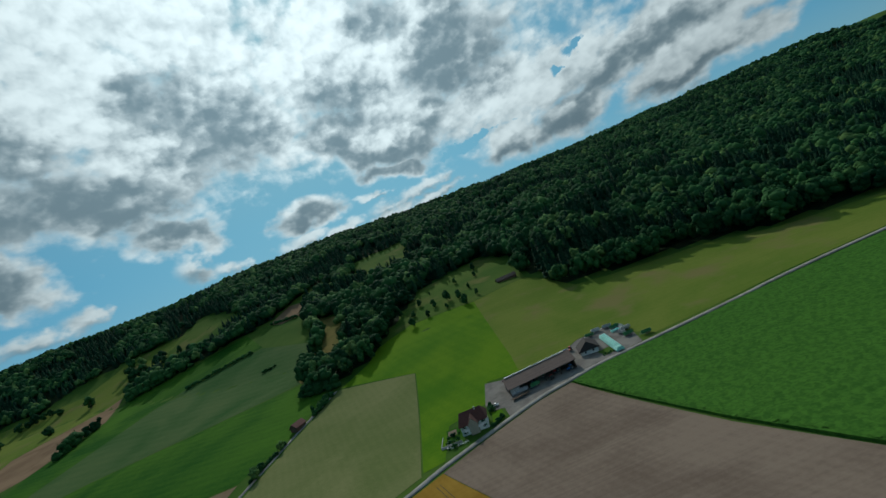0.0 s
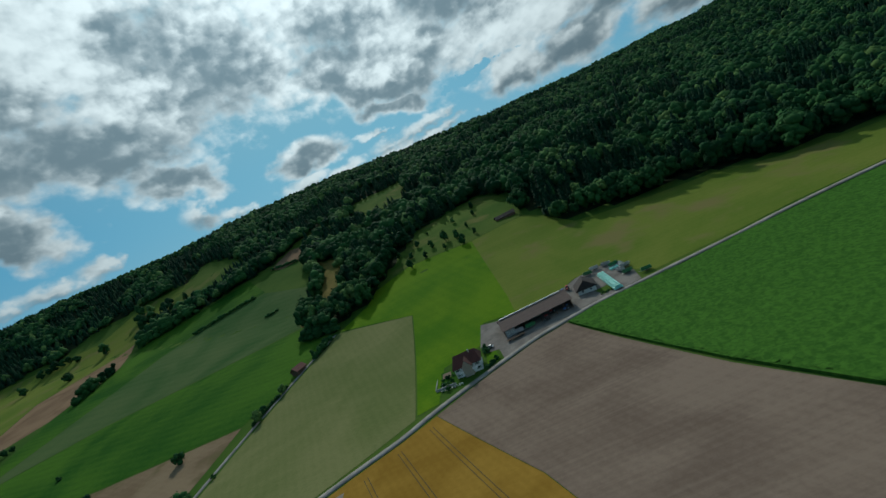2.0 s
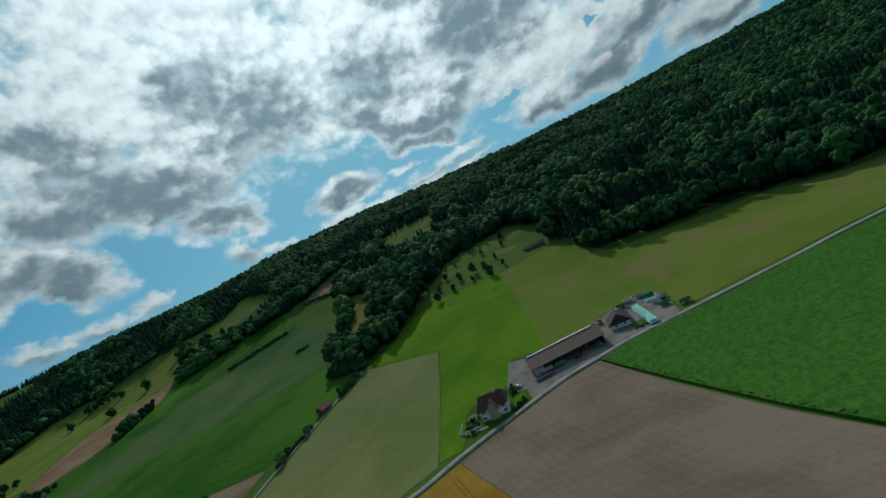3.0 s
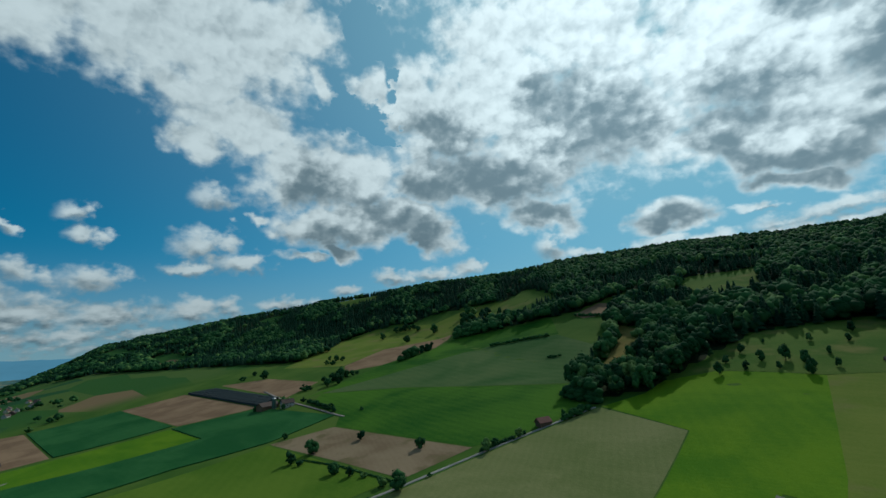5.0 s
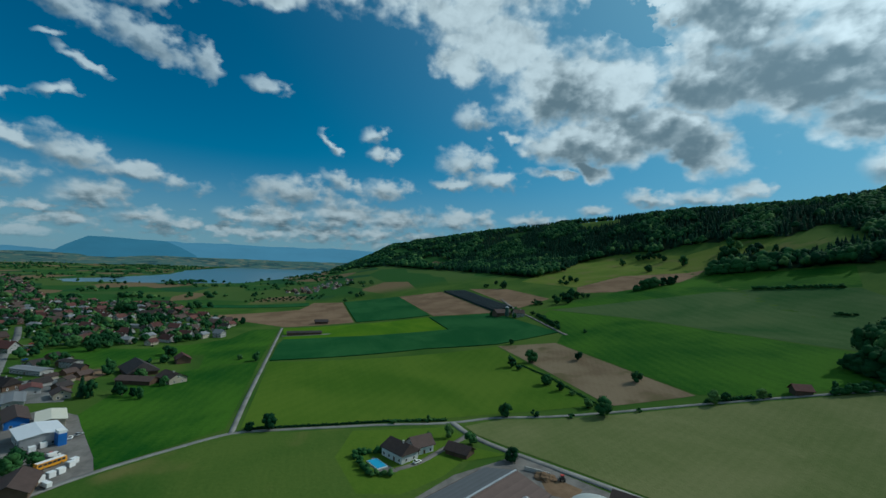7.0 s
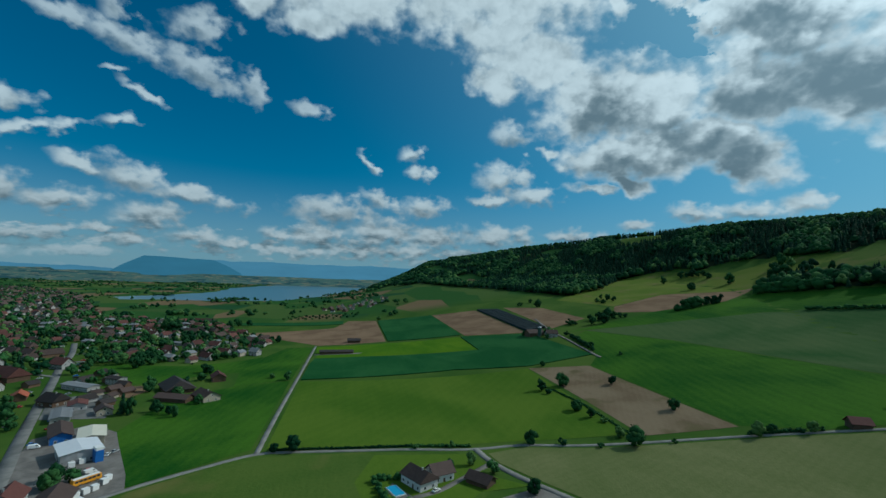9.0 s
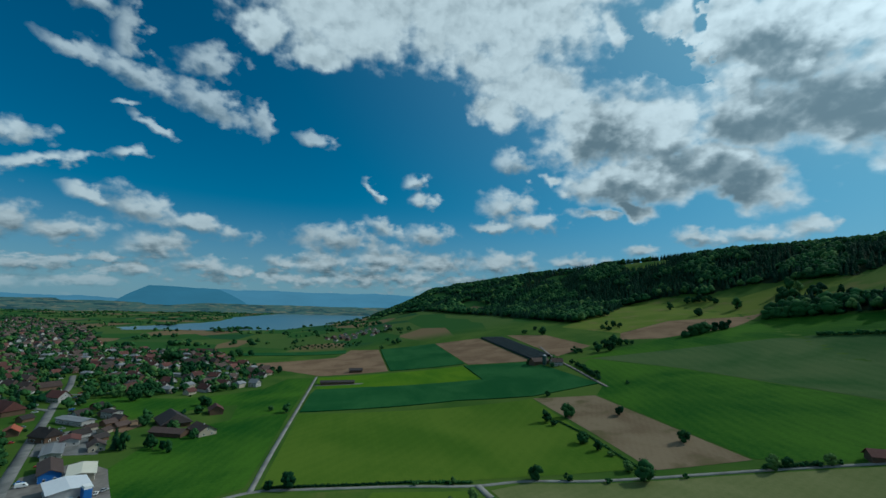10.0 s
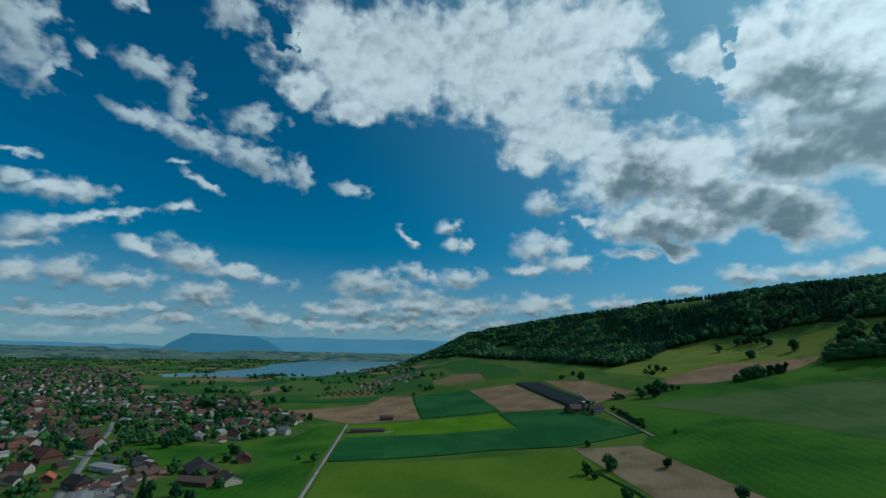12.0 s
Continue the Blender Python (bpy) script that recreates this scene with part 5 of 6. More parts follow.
wheels(flat_kit, 0.45, 0.3, [(-4, -1.0), (-4, 1.0), (4, -1.0), (4, 1.0)])
set_up(flat_kit, "flat_wagon", "long dark flat wagon before the barn", "trailer", 9.5, 259.5, 8, ground_z(9.5, 259.5) + 0.4)
set_up(CAR["white"], "car", "white car parked beside the farmhouse", "car", -6.5, 262, 65, ground_z(-6.5, 262) + 0.4, "cars")

# the farmhouse with its cross gable and balconies
kit = house_kit(15, 11, 5.8, 4.6, LIMEWASH, ROOF_RED, 2, 0.25, True, True, True)
cross = gabled_walls(8.0, 5.0, 5.8, 3.2, 0)
bmesh.ops.transform(cross, matrix=pose(0, -4.4, 0, 0, 0, 90), verts=cross.verts[:])
kit.append(("gable", mesh_of(cross, CREAM, "gable"), I4, "pale timber-framed cross gable", None))
croof = gable_roof(8.0, 5.0, 5.8, 3.2, 0.6, 0.25)
bmesh.ops.transform(croof, matrix=pose(0, -4.2, 0.03, 0, 0, 90), verts=croof.verts[:])
kit.append(("gable_roof", mesh_of(croof, ROOF_RED, "gable_roof"), I4, "", None))
for z in (2.75,):
    kit.append(("balcony", mesh_of(boxes((-5.2, -8.2, z - 0.15, 5.2, -5.5, z), (-5.2, -8.2, z, 5.2, -8.1, z + 0.9)), WHITE, "balcony"), I4, "white balcony", None))
for i in range(3):
    kit.append(("garage_door", mesh_of(boxes((-5.2 + i * 3.7, -5.56, -0.2, -2.4 + i * 3.7, -5.5, 2.2)), WHITE, "garage_door"), I4, "", None))
set_up(kit, "farmhouse", "white farmhouse with red-brown hipped roof and balconies", "house", -20.5, 248, -4, ground_z(-20.5, 243) + 0.2)
wall_bm = boxes((-9, -6, -1, -8.7, 9, 1.0), (-8.7, -6.3, -1, 3, -6, 1.0))
part_root = thing("garden_wall", "low white wall round the farmhouse garden", "wall", -32, 244, -4)
part("wall", wall_bm, PLASTER, part_root)
for i in range(9):
    plant(BUSH, "garden_shrub", "small clipped shrub in the farmhouse garden", "bush", -31 - (i % 3) * 3, 236 + (i // 3) * 6, 1.5 + (i % 2) * 0.8, "garden shrubs")
for x, y, h in ((-9, 262, 4), (-9.5, 258, 3), (-8, 243, 3), (-5, 246, 2.5), (-11, 241, 2)):
    plant(BUSH, "garden_shrub", "dark shrub beside the farmhouse", "bush", x, y, h, "garden shrubs")
field("lawn", "small lawn beside the farmhouse", [(-11, 240), (-3, 245), (-4, 256), (-10, 256)], BRIGHT, 0.42, 8, "lawn")

set_up(house_kit(13, 11, 3.4, 4.0, LIMEWASH, ROOF_DARK, 1, 0.3, False, True, False, 1.2), "shed", "white-walled shed with a dark hipped roof", "shed", 61.5, 284, 80, ground_z(61.5, 279) + 0.3)
field("lawn_shed", "grass plot with shrubs before the shed", [(66, 267), (75, 268), (74, 277), (64, 276)], MEADOW, 0.42, 8, "lawn")
for i in range(6):
    plant(BUSH, "garden_shrub", "small shrub on the grass plot by the shed", "bush", 65 + i * 1.7, 267.5 + (i % 2) * 1.6, 1.3, "garden shrubs")


def bale_mesh():
    """A round bale wrapped in film, lying down."""
    bm = rod(bmesh.new(), 0, 0, -0.62, 0.62, 0.66, 0.66, 14)
    bmesh.ops.bevel(bm, geom=[e for e in bm.edges if abs(e.verts[0].co.z - e.verts[1].co.z) < 1e-6], offset=0.14, segments=2, affect="EDGES")
    bmesh.ops.transform(bm, matrix=Matrix.Rotation(radians(90), 4, "X"), verts=bm.verts[:])
    return mesh_of(bm, WRAP, "bale")


BALE = bale_mesh()
for row in range(4):
    for i in range(22):
        for level in range(2):
            if level and row == 3:
                continue
            x = 72.8 + row * 1.36 + level * 0.68 + i * 0.03
            y = 265.5 + i * 1.29
            ob = new("bale", BALE)
            ob.matrix_world = pose(x, y, ground_z(x, y) + 0.95 + level * 1.14, 0, 0, rng.uniform(-4, 4))
            tagged(ob, "round bale in mint-white film on the long stack", "bale", "bale stack")
for x, y, a, c in ((70, 302, 70, "green"), (76, 306, 80, "steel"), (87, 300, 100, "green"), (91, 291, 100, "steel"), (88, 281, 95, "green"), (96, 273, 80, "green"), (84, 305, 60, "steel"), (86, 287, 20, "steel")):
    set_up(TRAILER[c], "trailer", f"{c} farm trailer stored beside the bale stack", "trailer", x, y, a, ground_z(x, y) + 0.3, "trailers")
for i in range(8):
    x, y = 83 + (i % 4) * 1.5, 296 - (i // 4) * 1.5
    ob = new("bale", BALE)
    ob.matrix_world = pose(x, y, ground_z(x, y) + 0.95, 0, 0, 90)
    tagged(ob, "round bale in mint-white film beside the stack", "bale", "bale stack")
tarp = bmesh.new()
for i in range(9):
    for j in range(4):
        tarp.verts.new((i * 1.6 - 6.4, j * 2 - 3, 1.6 + 0.25 * math.sin(i * 2.1 + j) if 0 < j < 3 else 0.0))
tarp.verts.ensure_lookup_table()
for i in range(8):
    for j in range(3):
        a = i * 4 + j
        tarp.faces.new([tarp.verts[q] for q in (a, a + 4, a + 5, a + 1)])
t_root = thing("covered_silo", "low silage heap under dark green-grey sheeting", "silage", 90, 296, 82, ground_z(90, 296) + 0.3)
part("sheeting", tarp, plain("silage_sheet", (0.07, 0.12, 0.12), 0.6), t_root)

# hillside shed and hay hut
set_up(house_kit(22, 8, 2.6, 2.4, TIMBER, ROOF_DARK, 1, 0, False, False), "shed", "long dark timber shed on the orchard slope", "shed", 57, 503, 6, ground_z(56, 500))
set_up(house_kit(10, 7, 3.0, 2.8, TIMBER, ROOF_RED, 1, 0, False, False), "hay_hut", "small brown timber hay hut beside the lane", "hut", -157, 353, 65)

# ---- farm with the biogas dome ----
field("yard_dome", "grey concrete yard round the large barn", [(-158, 157), (-148, 120), (-125, 85), (-95, 80), (-78, 120), (-85, 188), (-105, 182), (-136, 167)], GRAVEL, 0.36, 10, "yard")
L2, H2 = 52.0, 15.5
kit = [("wall", mesh_of(gabled_walls(L2, 2 * H2, 5.0, 4.0), TIMBER, "wall"), I4, "", None)]
for side, mat, word in ((1, ROOF_BARN, "brown sheet roof slope"), (-1, roofing("old_grey_sheet", (0.105, 0.11, 0.115), 0.9, 0.15), "grey sheet roof slope")):
    bm = bmesh.new()
    p = [(-L2 / 2 - 1, 0, 9.05), (L2 / 2 + 1, 0, 9.05), (L2 / 2 + 1, side * (H2 + 1.2), 4.75), (-L2 / 2 - 1, side * (H2 + 1.2), 4.75)]
    top = [bm.verts.new((a, b, c + 0.3)) for a, b, c in p]
    low = [bm.verts.new((a, b, c)) for a, b, c in p]
    bm.faces.new(top), bm.faces.new(low[::-1])
    for i in range(4):
        bm.faces.new((low[i], low[(i + 1) % 4], top[(i + 1) % 4], top[i]))
    kit.append(("roof_slope", mesh_of(bm, mat, "roof_slope"), I4, word, None))
kit.append(("ridge_vent", mesh_of(boxes((-L2 / 2 - 0.8, -0.45, 9.3, L2 / 2 + 0.8, 0.45, 9.6)), STEEL, "ridge_vent"), I4, "pale ridge strip", None))
kit.append(("lean_to", mesh_of(boxes((-L2 / 2, -H2 - 4.0, -2, L2 / 2, -H2 - 1.4, 3.2)), ROOF_BROWN, "lean_to"), I4, "low brown lean-to", None))
kit.append(("end_cladding", mesh_of(boxes((-L2 / 2 - 0.25, 4, 0, -L2 / 2 - 0.05, H2, 4.5)), GREEN, "end_cladding"), I4, "turquoise green end panel", None))
set_up(kit, "barn", "very large barn with grey and brown roof slopes", "barn", -114.5, 117.5, -59.5)
bm = bmesh.new()
bmesh.ops.create_uvsphere(bm, u_segments=32, v_segments=14, radius=1.0)
bmesh.ops.delete(bm, geom=[v for v in bm.verts if v.co.z < -0.01], context="VERTS")
for v in bm.verts:
    v.co = (v.co.x * 10.2, v.co.y * 10.2, v.co.z * 4.6 + 4.0)
dome = thing("biogas_tank", "round digester tank with pale grey membrane dome", "tank", -99, 158.5)
part("dome", bm, plain("membrane", (0.42, 0.45, 0.43), 0.5, 0, 0.08), dome, "smooth pale grey membrane")
part("tank_wall", rod(bmesh.new(), 0, 0, -0.5, 4.0, 10.4, 10.4, 32), CONCRETE, dome)
for f in dome.children[0].data.polygons:
    f.use_smooth = True


def silo(x, y, h, r, label, mat=WHITE):
    bm = rod(bmesh.new(), 0, 0, 1.5, h - r * 0.5, r, r, 18)
    root = thing("silo", label, "silo", x, y, 0, None, "feed silos")
    part("shell", bm, mat, root)
    part("silo_top", rod(bmesh.new(), 0, 0, h - r * 0.5, h, r, r * 0.3, 18), STEEL, root)
    part("hopper", rod(bmesh.new(), 0, 0, 0.4, 1.5, r * 0.3, r, 18), STEEL, root)
    for a in range(4):
        part("leg", rod(bmesh.new(), r * math.cos(a * 1.57), r * math.sin(a * 1.57), -0.3, 1.7, 0.1, 0.1, 6), STEEL, root)
    return root


silo(-103.0, 132.0, 11.5, 1.5, "slim white feed silo at the large barn")
silo(-100.0, 138.0, 10.0, 1.4, "white feed silo at the large barn")
silo(-99.0, 141.5, 10.5, 1.4, "white and blue feed silo at the large barn")
set_up(house_kit(9, 7, 2.8, 2.2, TIMBER, ROOF_BROWN, 1, 0, False, False), "shed", "small brown timber shed beside the dome", "shed", -104.5, 177, 35)
heap = bmesh.new()
bmesh.ops.create_icosphere(heap, subdivisions=3, radius=1.0)
for v in heap.verts:
    k = 1 + 0.35 * noise.noise(v.co * 2.1)
    v.co = (v.co.x * 5 * k, v.co.y * 4 * k, max(v.co.z, -0.2) * 2.2 * k)
h_root = thing("straw_heap", "brown heap of straw and dung in a bay", "heap", -134, 158, 30)
part("heap", heap, TAN, h_root)
bay = thing("silage_bay", "pale concrete bay wall beside the heap", "wall", -139, 157, 42)
part("bay_wall", boxes((-6, -0.2, -0.5, 6, 0.2, 1.8)), CONCRETE, bay)
set_up(TRACTOR["red"], "tractor", "red farm loader standing in the yard", "tractor", -129.5, 164, 70, None, "tractors")
field("spill", "pale trampled earth in the farmyard", [(-132, 155), (-121, 152), (-114, 160), (-120, 168), (-130, 163)], TAN, 0.45, 8, "ground patch")

# ---- house with the pool ----
set_up(house_kit(15, 10.5, 4.6, 3.3, LIMEWASH, ROOF_BROWN, 2, 0.12, True, True), "house", "white house with a brown tiled gable roof", "house", -173, 100.5, 28.5)
set_up(house_kit(11, 9, 4.4, 3.4, LIMEWASH, ROOF_BROWN, 2, 0, False, True), "house", "white annexe with a brown tiled roof", "house", -177, 111.5, 108)
pool = thing("pool", "raised garden pool with bright blue water", "pool", -167.5, 88.5, 20)
part("rim", boxes((-5.2, -2.8, -0.5, 5.2, 2.8, 0.6)), WHITE, pool)
part("water", boxes((-4.9, -2.5, 0.6, 4.9, 2.5, 0.68)), plain("pool_cover", (0.02, 0.30, 0.50), 0.3, 0, 0.05), pool, "bright blue pool cover")
set_up(house_kit(12, 8, 2.6, 2.4, TIMBER, ROOF_BROWN, 1, 0, False, False), "carport", "brown-roofed carport beside the drive", "carport", -168, 130, 40)
track("road_drive", "narrow paved drive to the house", [(-189, 143), (-182, 133), (-171, 118), (-164, 108), (-160, 96)], 3.2, GRAVEL, 0.42)
set_up(CAR["white"], "car", "white car before the house entrance", "car", -163.5, 107, 30, ground_z(-163.5, 107) + 0.45, "cars")
field("lawn_house", "lush green lawn round the house with the pool", [(-212, 82), (-203, 134), (-190, 139), (-178, 134), (-160, 152), (-159.5, 128), (-149, 116), (-141, 101), (-138, 93), (-143, 76), (-180, 70)], CROPPED, 0.3, 12, "lawn")
field("terrace", "paved terrace beside the pool", [(-176, 88), (-168, 84), (-157, 90), (-158, 97), (-162, 95)], GRAVEL, 0.34, 8, "terrace")

# ---- works yard at the edge of the village ----
field("yard_works", "grey paved works yard with parked vehicles", [(-160, -53), (-188, -31.5), (-205, -38), (-230, -50.5), (-252, -61.5), (-270, -70), (-288, -92), (-262, -110), (-200, -88)], GRAVEL, 0.34, 10, "yard")
set_up(house_kit(20, 17, 5.6, 1.2, STEEL, plain("white_sheet", (0.62, 0.64, 0.66), 0.5, 0, 0.1), 1, 0, False, True), "warehouse", "grey warehouse with a pale flat-pitched roof", "warehouse", -232, -71.5, 34)
set_up(house_kit(26, 10, 4.4, 2.2, BLUE, ROOF_BROWN, 1, 0, False, True), "workshop", "blue workshop with a brown roof", "workshop", -264.5, -97, 29)
set_up(house_kit(20, 12, 4.6, 1.0, CREAM, plain("cream_sheet", (0.60, 0.57, 0.46), 0.6, 0, 0.1), 1, 0, False, True), "workshop", "cream workshop with a pale flat roof", "workshop", -258.5, -78, 24)
cube = boxes((-2.6, -1.8, -0.2, 2.6, 1.8, 6.0))
bmesh.ops.bevel(cube, geom=cube.edges[:], offset=0.08, segments=1, affect="EDGES")
c_root = thing("container_tower", "tall bright blue stacked containers", "container", -225.5, -59.5, 40)
part("container", cube, BLUE, c_root)
part("container_top", boxes((-2.4, -1.6, 6.0, 2.4, 1.6, 7.4)), WHITE, c_root, "white upper box")


def bus(x, y, turn):
    body = [(-5.8, 0.4), (5.8, 0.4), (5.9, 1.6), (5.6, 3.0), (-5.75, 3.0), (-5.85, 1.6)]
    kit = [("body", hull(2.5, body, YELLOW, "body"), I4, "yellow-orange coachwork", None)]
    for side in (-1, 1):
        for i in range(6):
            kit.append(("window", mesh_of(boxes((side * 1.25 - 0.02, -5.2 + i * 1.75, 1.55, side * 1.25 + 0.02, -3.7 + i * 1.75, 2.55)), GLASS, "window"), I4, "", 0))
    kit.append(("windscreen", mesh_of(boxes((-1.1, 5.72, 1.3, 1.1, 5.86, 2.6)), GLASS, "windscreen"), I4, "", 0))
    kit.append(("roof", mesh_of(boxes((-1.15, -5.5, 2.98, 1.15, 5.3, 3.1)), WHITE, "roof"), I4, "white roof", 0))
    wheels(kit, 0.5, 0.3, [(-1.1, 3.6), (1.1, 3.6), (-1.1, -2.9), (1.1, -2.9)])
    return set_up(kit, "bus", "yellow-orange bus with a white roof in the yard", "bus", x, y, turn, ground_z(x, y) + 0.35)


bus(-198.5, -51.5, 52)
box_bm = boxes((-1.2, -2.2, 0.1, 1.2, 2.2, 2.6))
bmesh.ops.bevel(box_bm, geom=box_bm.edges[:], offset=0.05, segments=1, affect="EDGES")
BOX_KIT = [("shell", mesh_of(box_bm, WHITE, "shell"), I4, "", None), ("door", mesh_of(boxes((-1.0, -2.26, 0.2, 1.0, -2.2, 2.4)), STEEL, "door"), I4, "", None)]
for x, y, a in ((-183.5, -48.5, 55), (-186.8, -46.2, 55), (-190.1, -44.2, 55), (-196.4, -43.2, 60), (-200, -43.4, 62), (-218, -67.5, 35), (-222.5, -65, 35)):
    set_up(BOX_KIT, "container", "small white container in the works yard", "container", x, y, a, ground_z(x, y) + 0.3, "containers", (1.0, 0.62, 0.95))
for i, (x, y, a) in enumerate(((-178, -44, 140), (-203, -58, 50), (-206, -56, 50), (-209, -55, 50), (-212, -57, 50), (-232, -58, 100), (-236, -56, 60), (-247, -100, 20), (-252, -104, 20), (-285, -110, 80))):
    set_up(VAN if i in (0, 3, 7) else CAR[("white", "grey", "black", "blue", "red")[i % 5]], "van" if i in (0, 3, 7) else "car", "vehicle parked in the works yard", "car", x, y, a, ground_z(x, y) + 0.32, "cars")
set_up(house_kit(18, 12, 3.4, 3.2, TIMBER, ROOF_BROWN, 1, 0, False, False), "shed", "large brown-roofed shed beside the lane", "shed", -175.5, -53, 12)
set_up(house_kit(13, 10, 5.4, 3.6, PLASTER, ROOF_RED, 2, 0, True, True, True), "house", "white house with red roof and green shutters", "house", -176, -69, 15)
set_up(house_kit(28, 20, 4.2, 6.0, TIMBER, ROOF_DARK, 1, 0.2, False, False, False, 1.4), "barn", "big dark timber barn at the village edge", "barn", -374, -71, 30)
set_up(house_kit(26, 10, 3.2, 2.2, TIMBER, ROOF_BROWN, 1, 0, False, False), "shed", "long low brown shed at the village edge", "shed", -341, -62, 70)
set_up(house_kit(19, 13, 3.8, 3.6, CREAM, ROOF_BROWN, 2, 0, True, True), "house", "low house with a broad brown roof", "house", -343, -40, 40)
set_up(house_kit(15, 11, 4.0, 3.6, TIMBER, ROOF_RED, 1, 0, False, False), "barn", "reddish barn behind the big barn", "barn", -410, -48, 20)

# ---- farms out in the fields ----
set_up(house_kit(41, 12, 3.2, 1.4, TIMBER, ROOF_DARK, 1, 0, False, False), "shed", "long low black-roofed field shed", "shed", -546, 57, 92)
set_up(house_kit(18, 10, 3.6, 2.4, TIMBER, ROOF_DARK, 1, 0, False, False), "shed", "dark timber field barn", "shed", -632, 81, 92)
field("yard_field", "pale concrete apron at the field shed", [(-536, 30), (-536, 86), (-543, 90), (-543, 30)], GRAVEL, 0.35, 12, "yard")
set_up(house_kit(11, 9, 5.2, 3.6, PLASTER, ROOF_GREY, 2, 0, True, True), "house", "white house at the edge of the fields", "house", -545, -40, 60)
set_up(house_kit(24, 12, 4.6, 4.0, TIMBER, ROOF_BROWN, 1, 0, False, False), "barn", "brown barn of the far farmstead", "barn", -523, 318, 100)
set_up(house_kit(14, 10, 5.2, 4.0, PLASTER, ROOF_BROWN, 2, 0, True, True), "farmhouse", "white house of the far farmstead", "house", -501, 332, 80)
silo(-511, 320, 14, 2.6, "tall dark green silo of the far farmstead", plain("dark_green_sheet", (0.03, 0.07, 0.055), 0.6))
for x, y, h in ((-517, 334, 10), (-530, 306, 8), (-492, 322, 7)):
    plant(ROUND, "broadleaf_tree", "leafy tree beside the far farmstead", "tree", x, y, h, "farmstead trees")

# ---- village ----
STYLES = [
    (13, 10, 4.6, 4.2, PLASTER, ROOF_BROWN, 0.0, "white house with a brown tiled roof"),
    (12, 9, 4.6, 3.9, CREAM, ROOF_RED, 0.0, "cream house with a red-brown tiled roof"),
    (17, 12, 4.8, 5.4, PLASTER, ROOF_RED, 0.0, "large house with a broad red-brown tiled roof"),
    (11, 9, 4.6, 3.8, PLASTER, ROOF_DARK, 0.0, "white house with a dark roof"),
    (18, 12, 4.4, 5.6, TIMBER, ROOF_BROWN, 0.15, "broad timber house under a big brown roof"),
    (14, 11, 6.2, 2.8, CREAM, ROOF_GREY, 0.25, "cream block with a grey hipped roof"),
]
KINDS = [(house_kit(w, d, h, r, wall, roof, 2, hip), word) for w, d, h, r, wall, roof, hip, word in STYLES]
MID_KINDS = [(far_house_kit(w, d, h, r, wall, roof, hip), word) for w, d, h, r, wall, roof, hip, word in STYLES]
BARNS = [
    (house_kit(24, 14, 5.0, 5.6, TIMBER, ROOF_BROWN, 1, 0, False, False), "large brown-roofed timber barn"),
    (house_kit(26, 13, 4.6, 5.0, TIMBER, ROOF_RED, 1, 0, False, False), "long red-roofed barn in the village"),
    (house_kit(20, 12, 4.4, 1.2, PLASTER, ROOF_GREY, 1, 0, False, False), "pale works hall with a flat grey roof"),
]
FAR_KINDS = [MID_KINDS[i] for i in (0, 3, 1, 3, 4)]
VILLAGE = [(-240, -150), (-290, -150), (-330, -158), (-420, -116), (-470, -92), (-520, -60), (-600, -35), (-650, -25), (-720, -75), (-800, -130), (-930, -190), (-985, -380), (-960, -680), (-700, -560), (-480, -420), (-330, -280), (-230, -190)]
TOWN = [(-1010, -420), (-980, -700), (-1150, -900), (-1500, -1180), (-2250, -1640), (-2420, -1380), (-1960, -960), (-1600, -740), (-1250, -540)]
HAMLET = [(-1130, 0), (-1110, 120), (-1250, 190), (-1380, 200), (-1330, 60)]
MAIN = [(-150, -66), (-250, -110), (-327, -144), (-399, -175), (-480, -209), (-555, -240), (-640, -280)]
LAWN = [(-445, -175), (-492, -177), (-489, -155), (-482, -125), (-478, -99), (-498, -56), (-530, -28), (-441, -36), (-436, -60), (-413, -84), (-397, -112), (-440, -146)]
placed = []


def standing(kit, name, label, category, x, y, turn):
    placed.append((x, y))
    return set_up(kit, name, label, category, x, y, turn, None, "village houses")


standing(house_kit(30, 10, 3.8, 1.0, PLASTER, ROOF_GREY, 1, 0, False, True), "hall", "long low grey works hall", "hall", -384, -146, 60)
standing(house_kit(14, 9, 5.4, 1.2, PLASTER, ROOF_DARK, 2, 0, False, True), "hall", "dark-roofed flat works hall", "hall", -402, -128, 60)
standing(house_kit(15, 12, 4.4, 4.4, TIMBER, ROOF_DARK, 2, 0.15, True, True), "house", "dark timber house with a broad roof", "house", -337, -140, 65)
standing(house_kit(13, 10, 4.0, 1.6, PLASTER, ROOF_RED, 1, 0, False, True), "hall", "low hall with a dull red sheet roof", "hall", -326, -119, 25)
standing(house_kit(11, 9, 3.6, 2.6, CREAM, ROOF_BROWN, 1, 0, False, True), "house", "small pale house beside the spruce", "house", -311, -96, 30)
standing(house_kit(24, 10, 3.2, 1.0, CONCRETE, ROOF_GREY, 1, 0, False, True), "hall", "low grey shed hall beside the road", "hall", -303, -117, 25)
standing(house_kit(16, 12, 5.4, 5.2, PLASTER, ROOF_RED, 2, 0, True, True, True), "house", "half-timbered white house with a red roof", "house", -474, -207, 65)
standing(house_kit(12, 9, 3.4, 3.0, TIMBER, plain("new_red_tiles", (0.34, 0.085, 0.04), 0.8, 0, 0.15), 1, 0, False, False), "house", "low house with a bright orange-red roof", "house", -354, -171, 25)
standing(house_kit(32, 17, 5.0, 6.4, TIMBER, ROOF_RED, 1, 0.1, False, False), "barn", "very large barn with a dark red roof", "barn", -424, -222, 60)
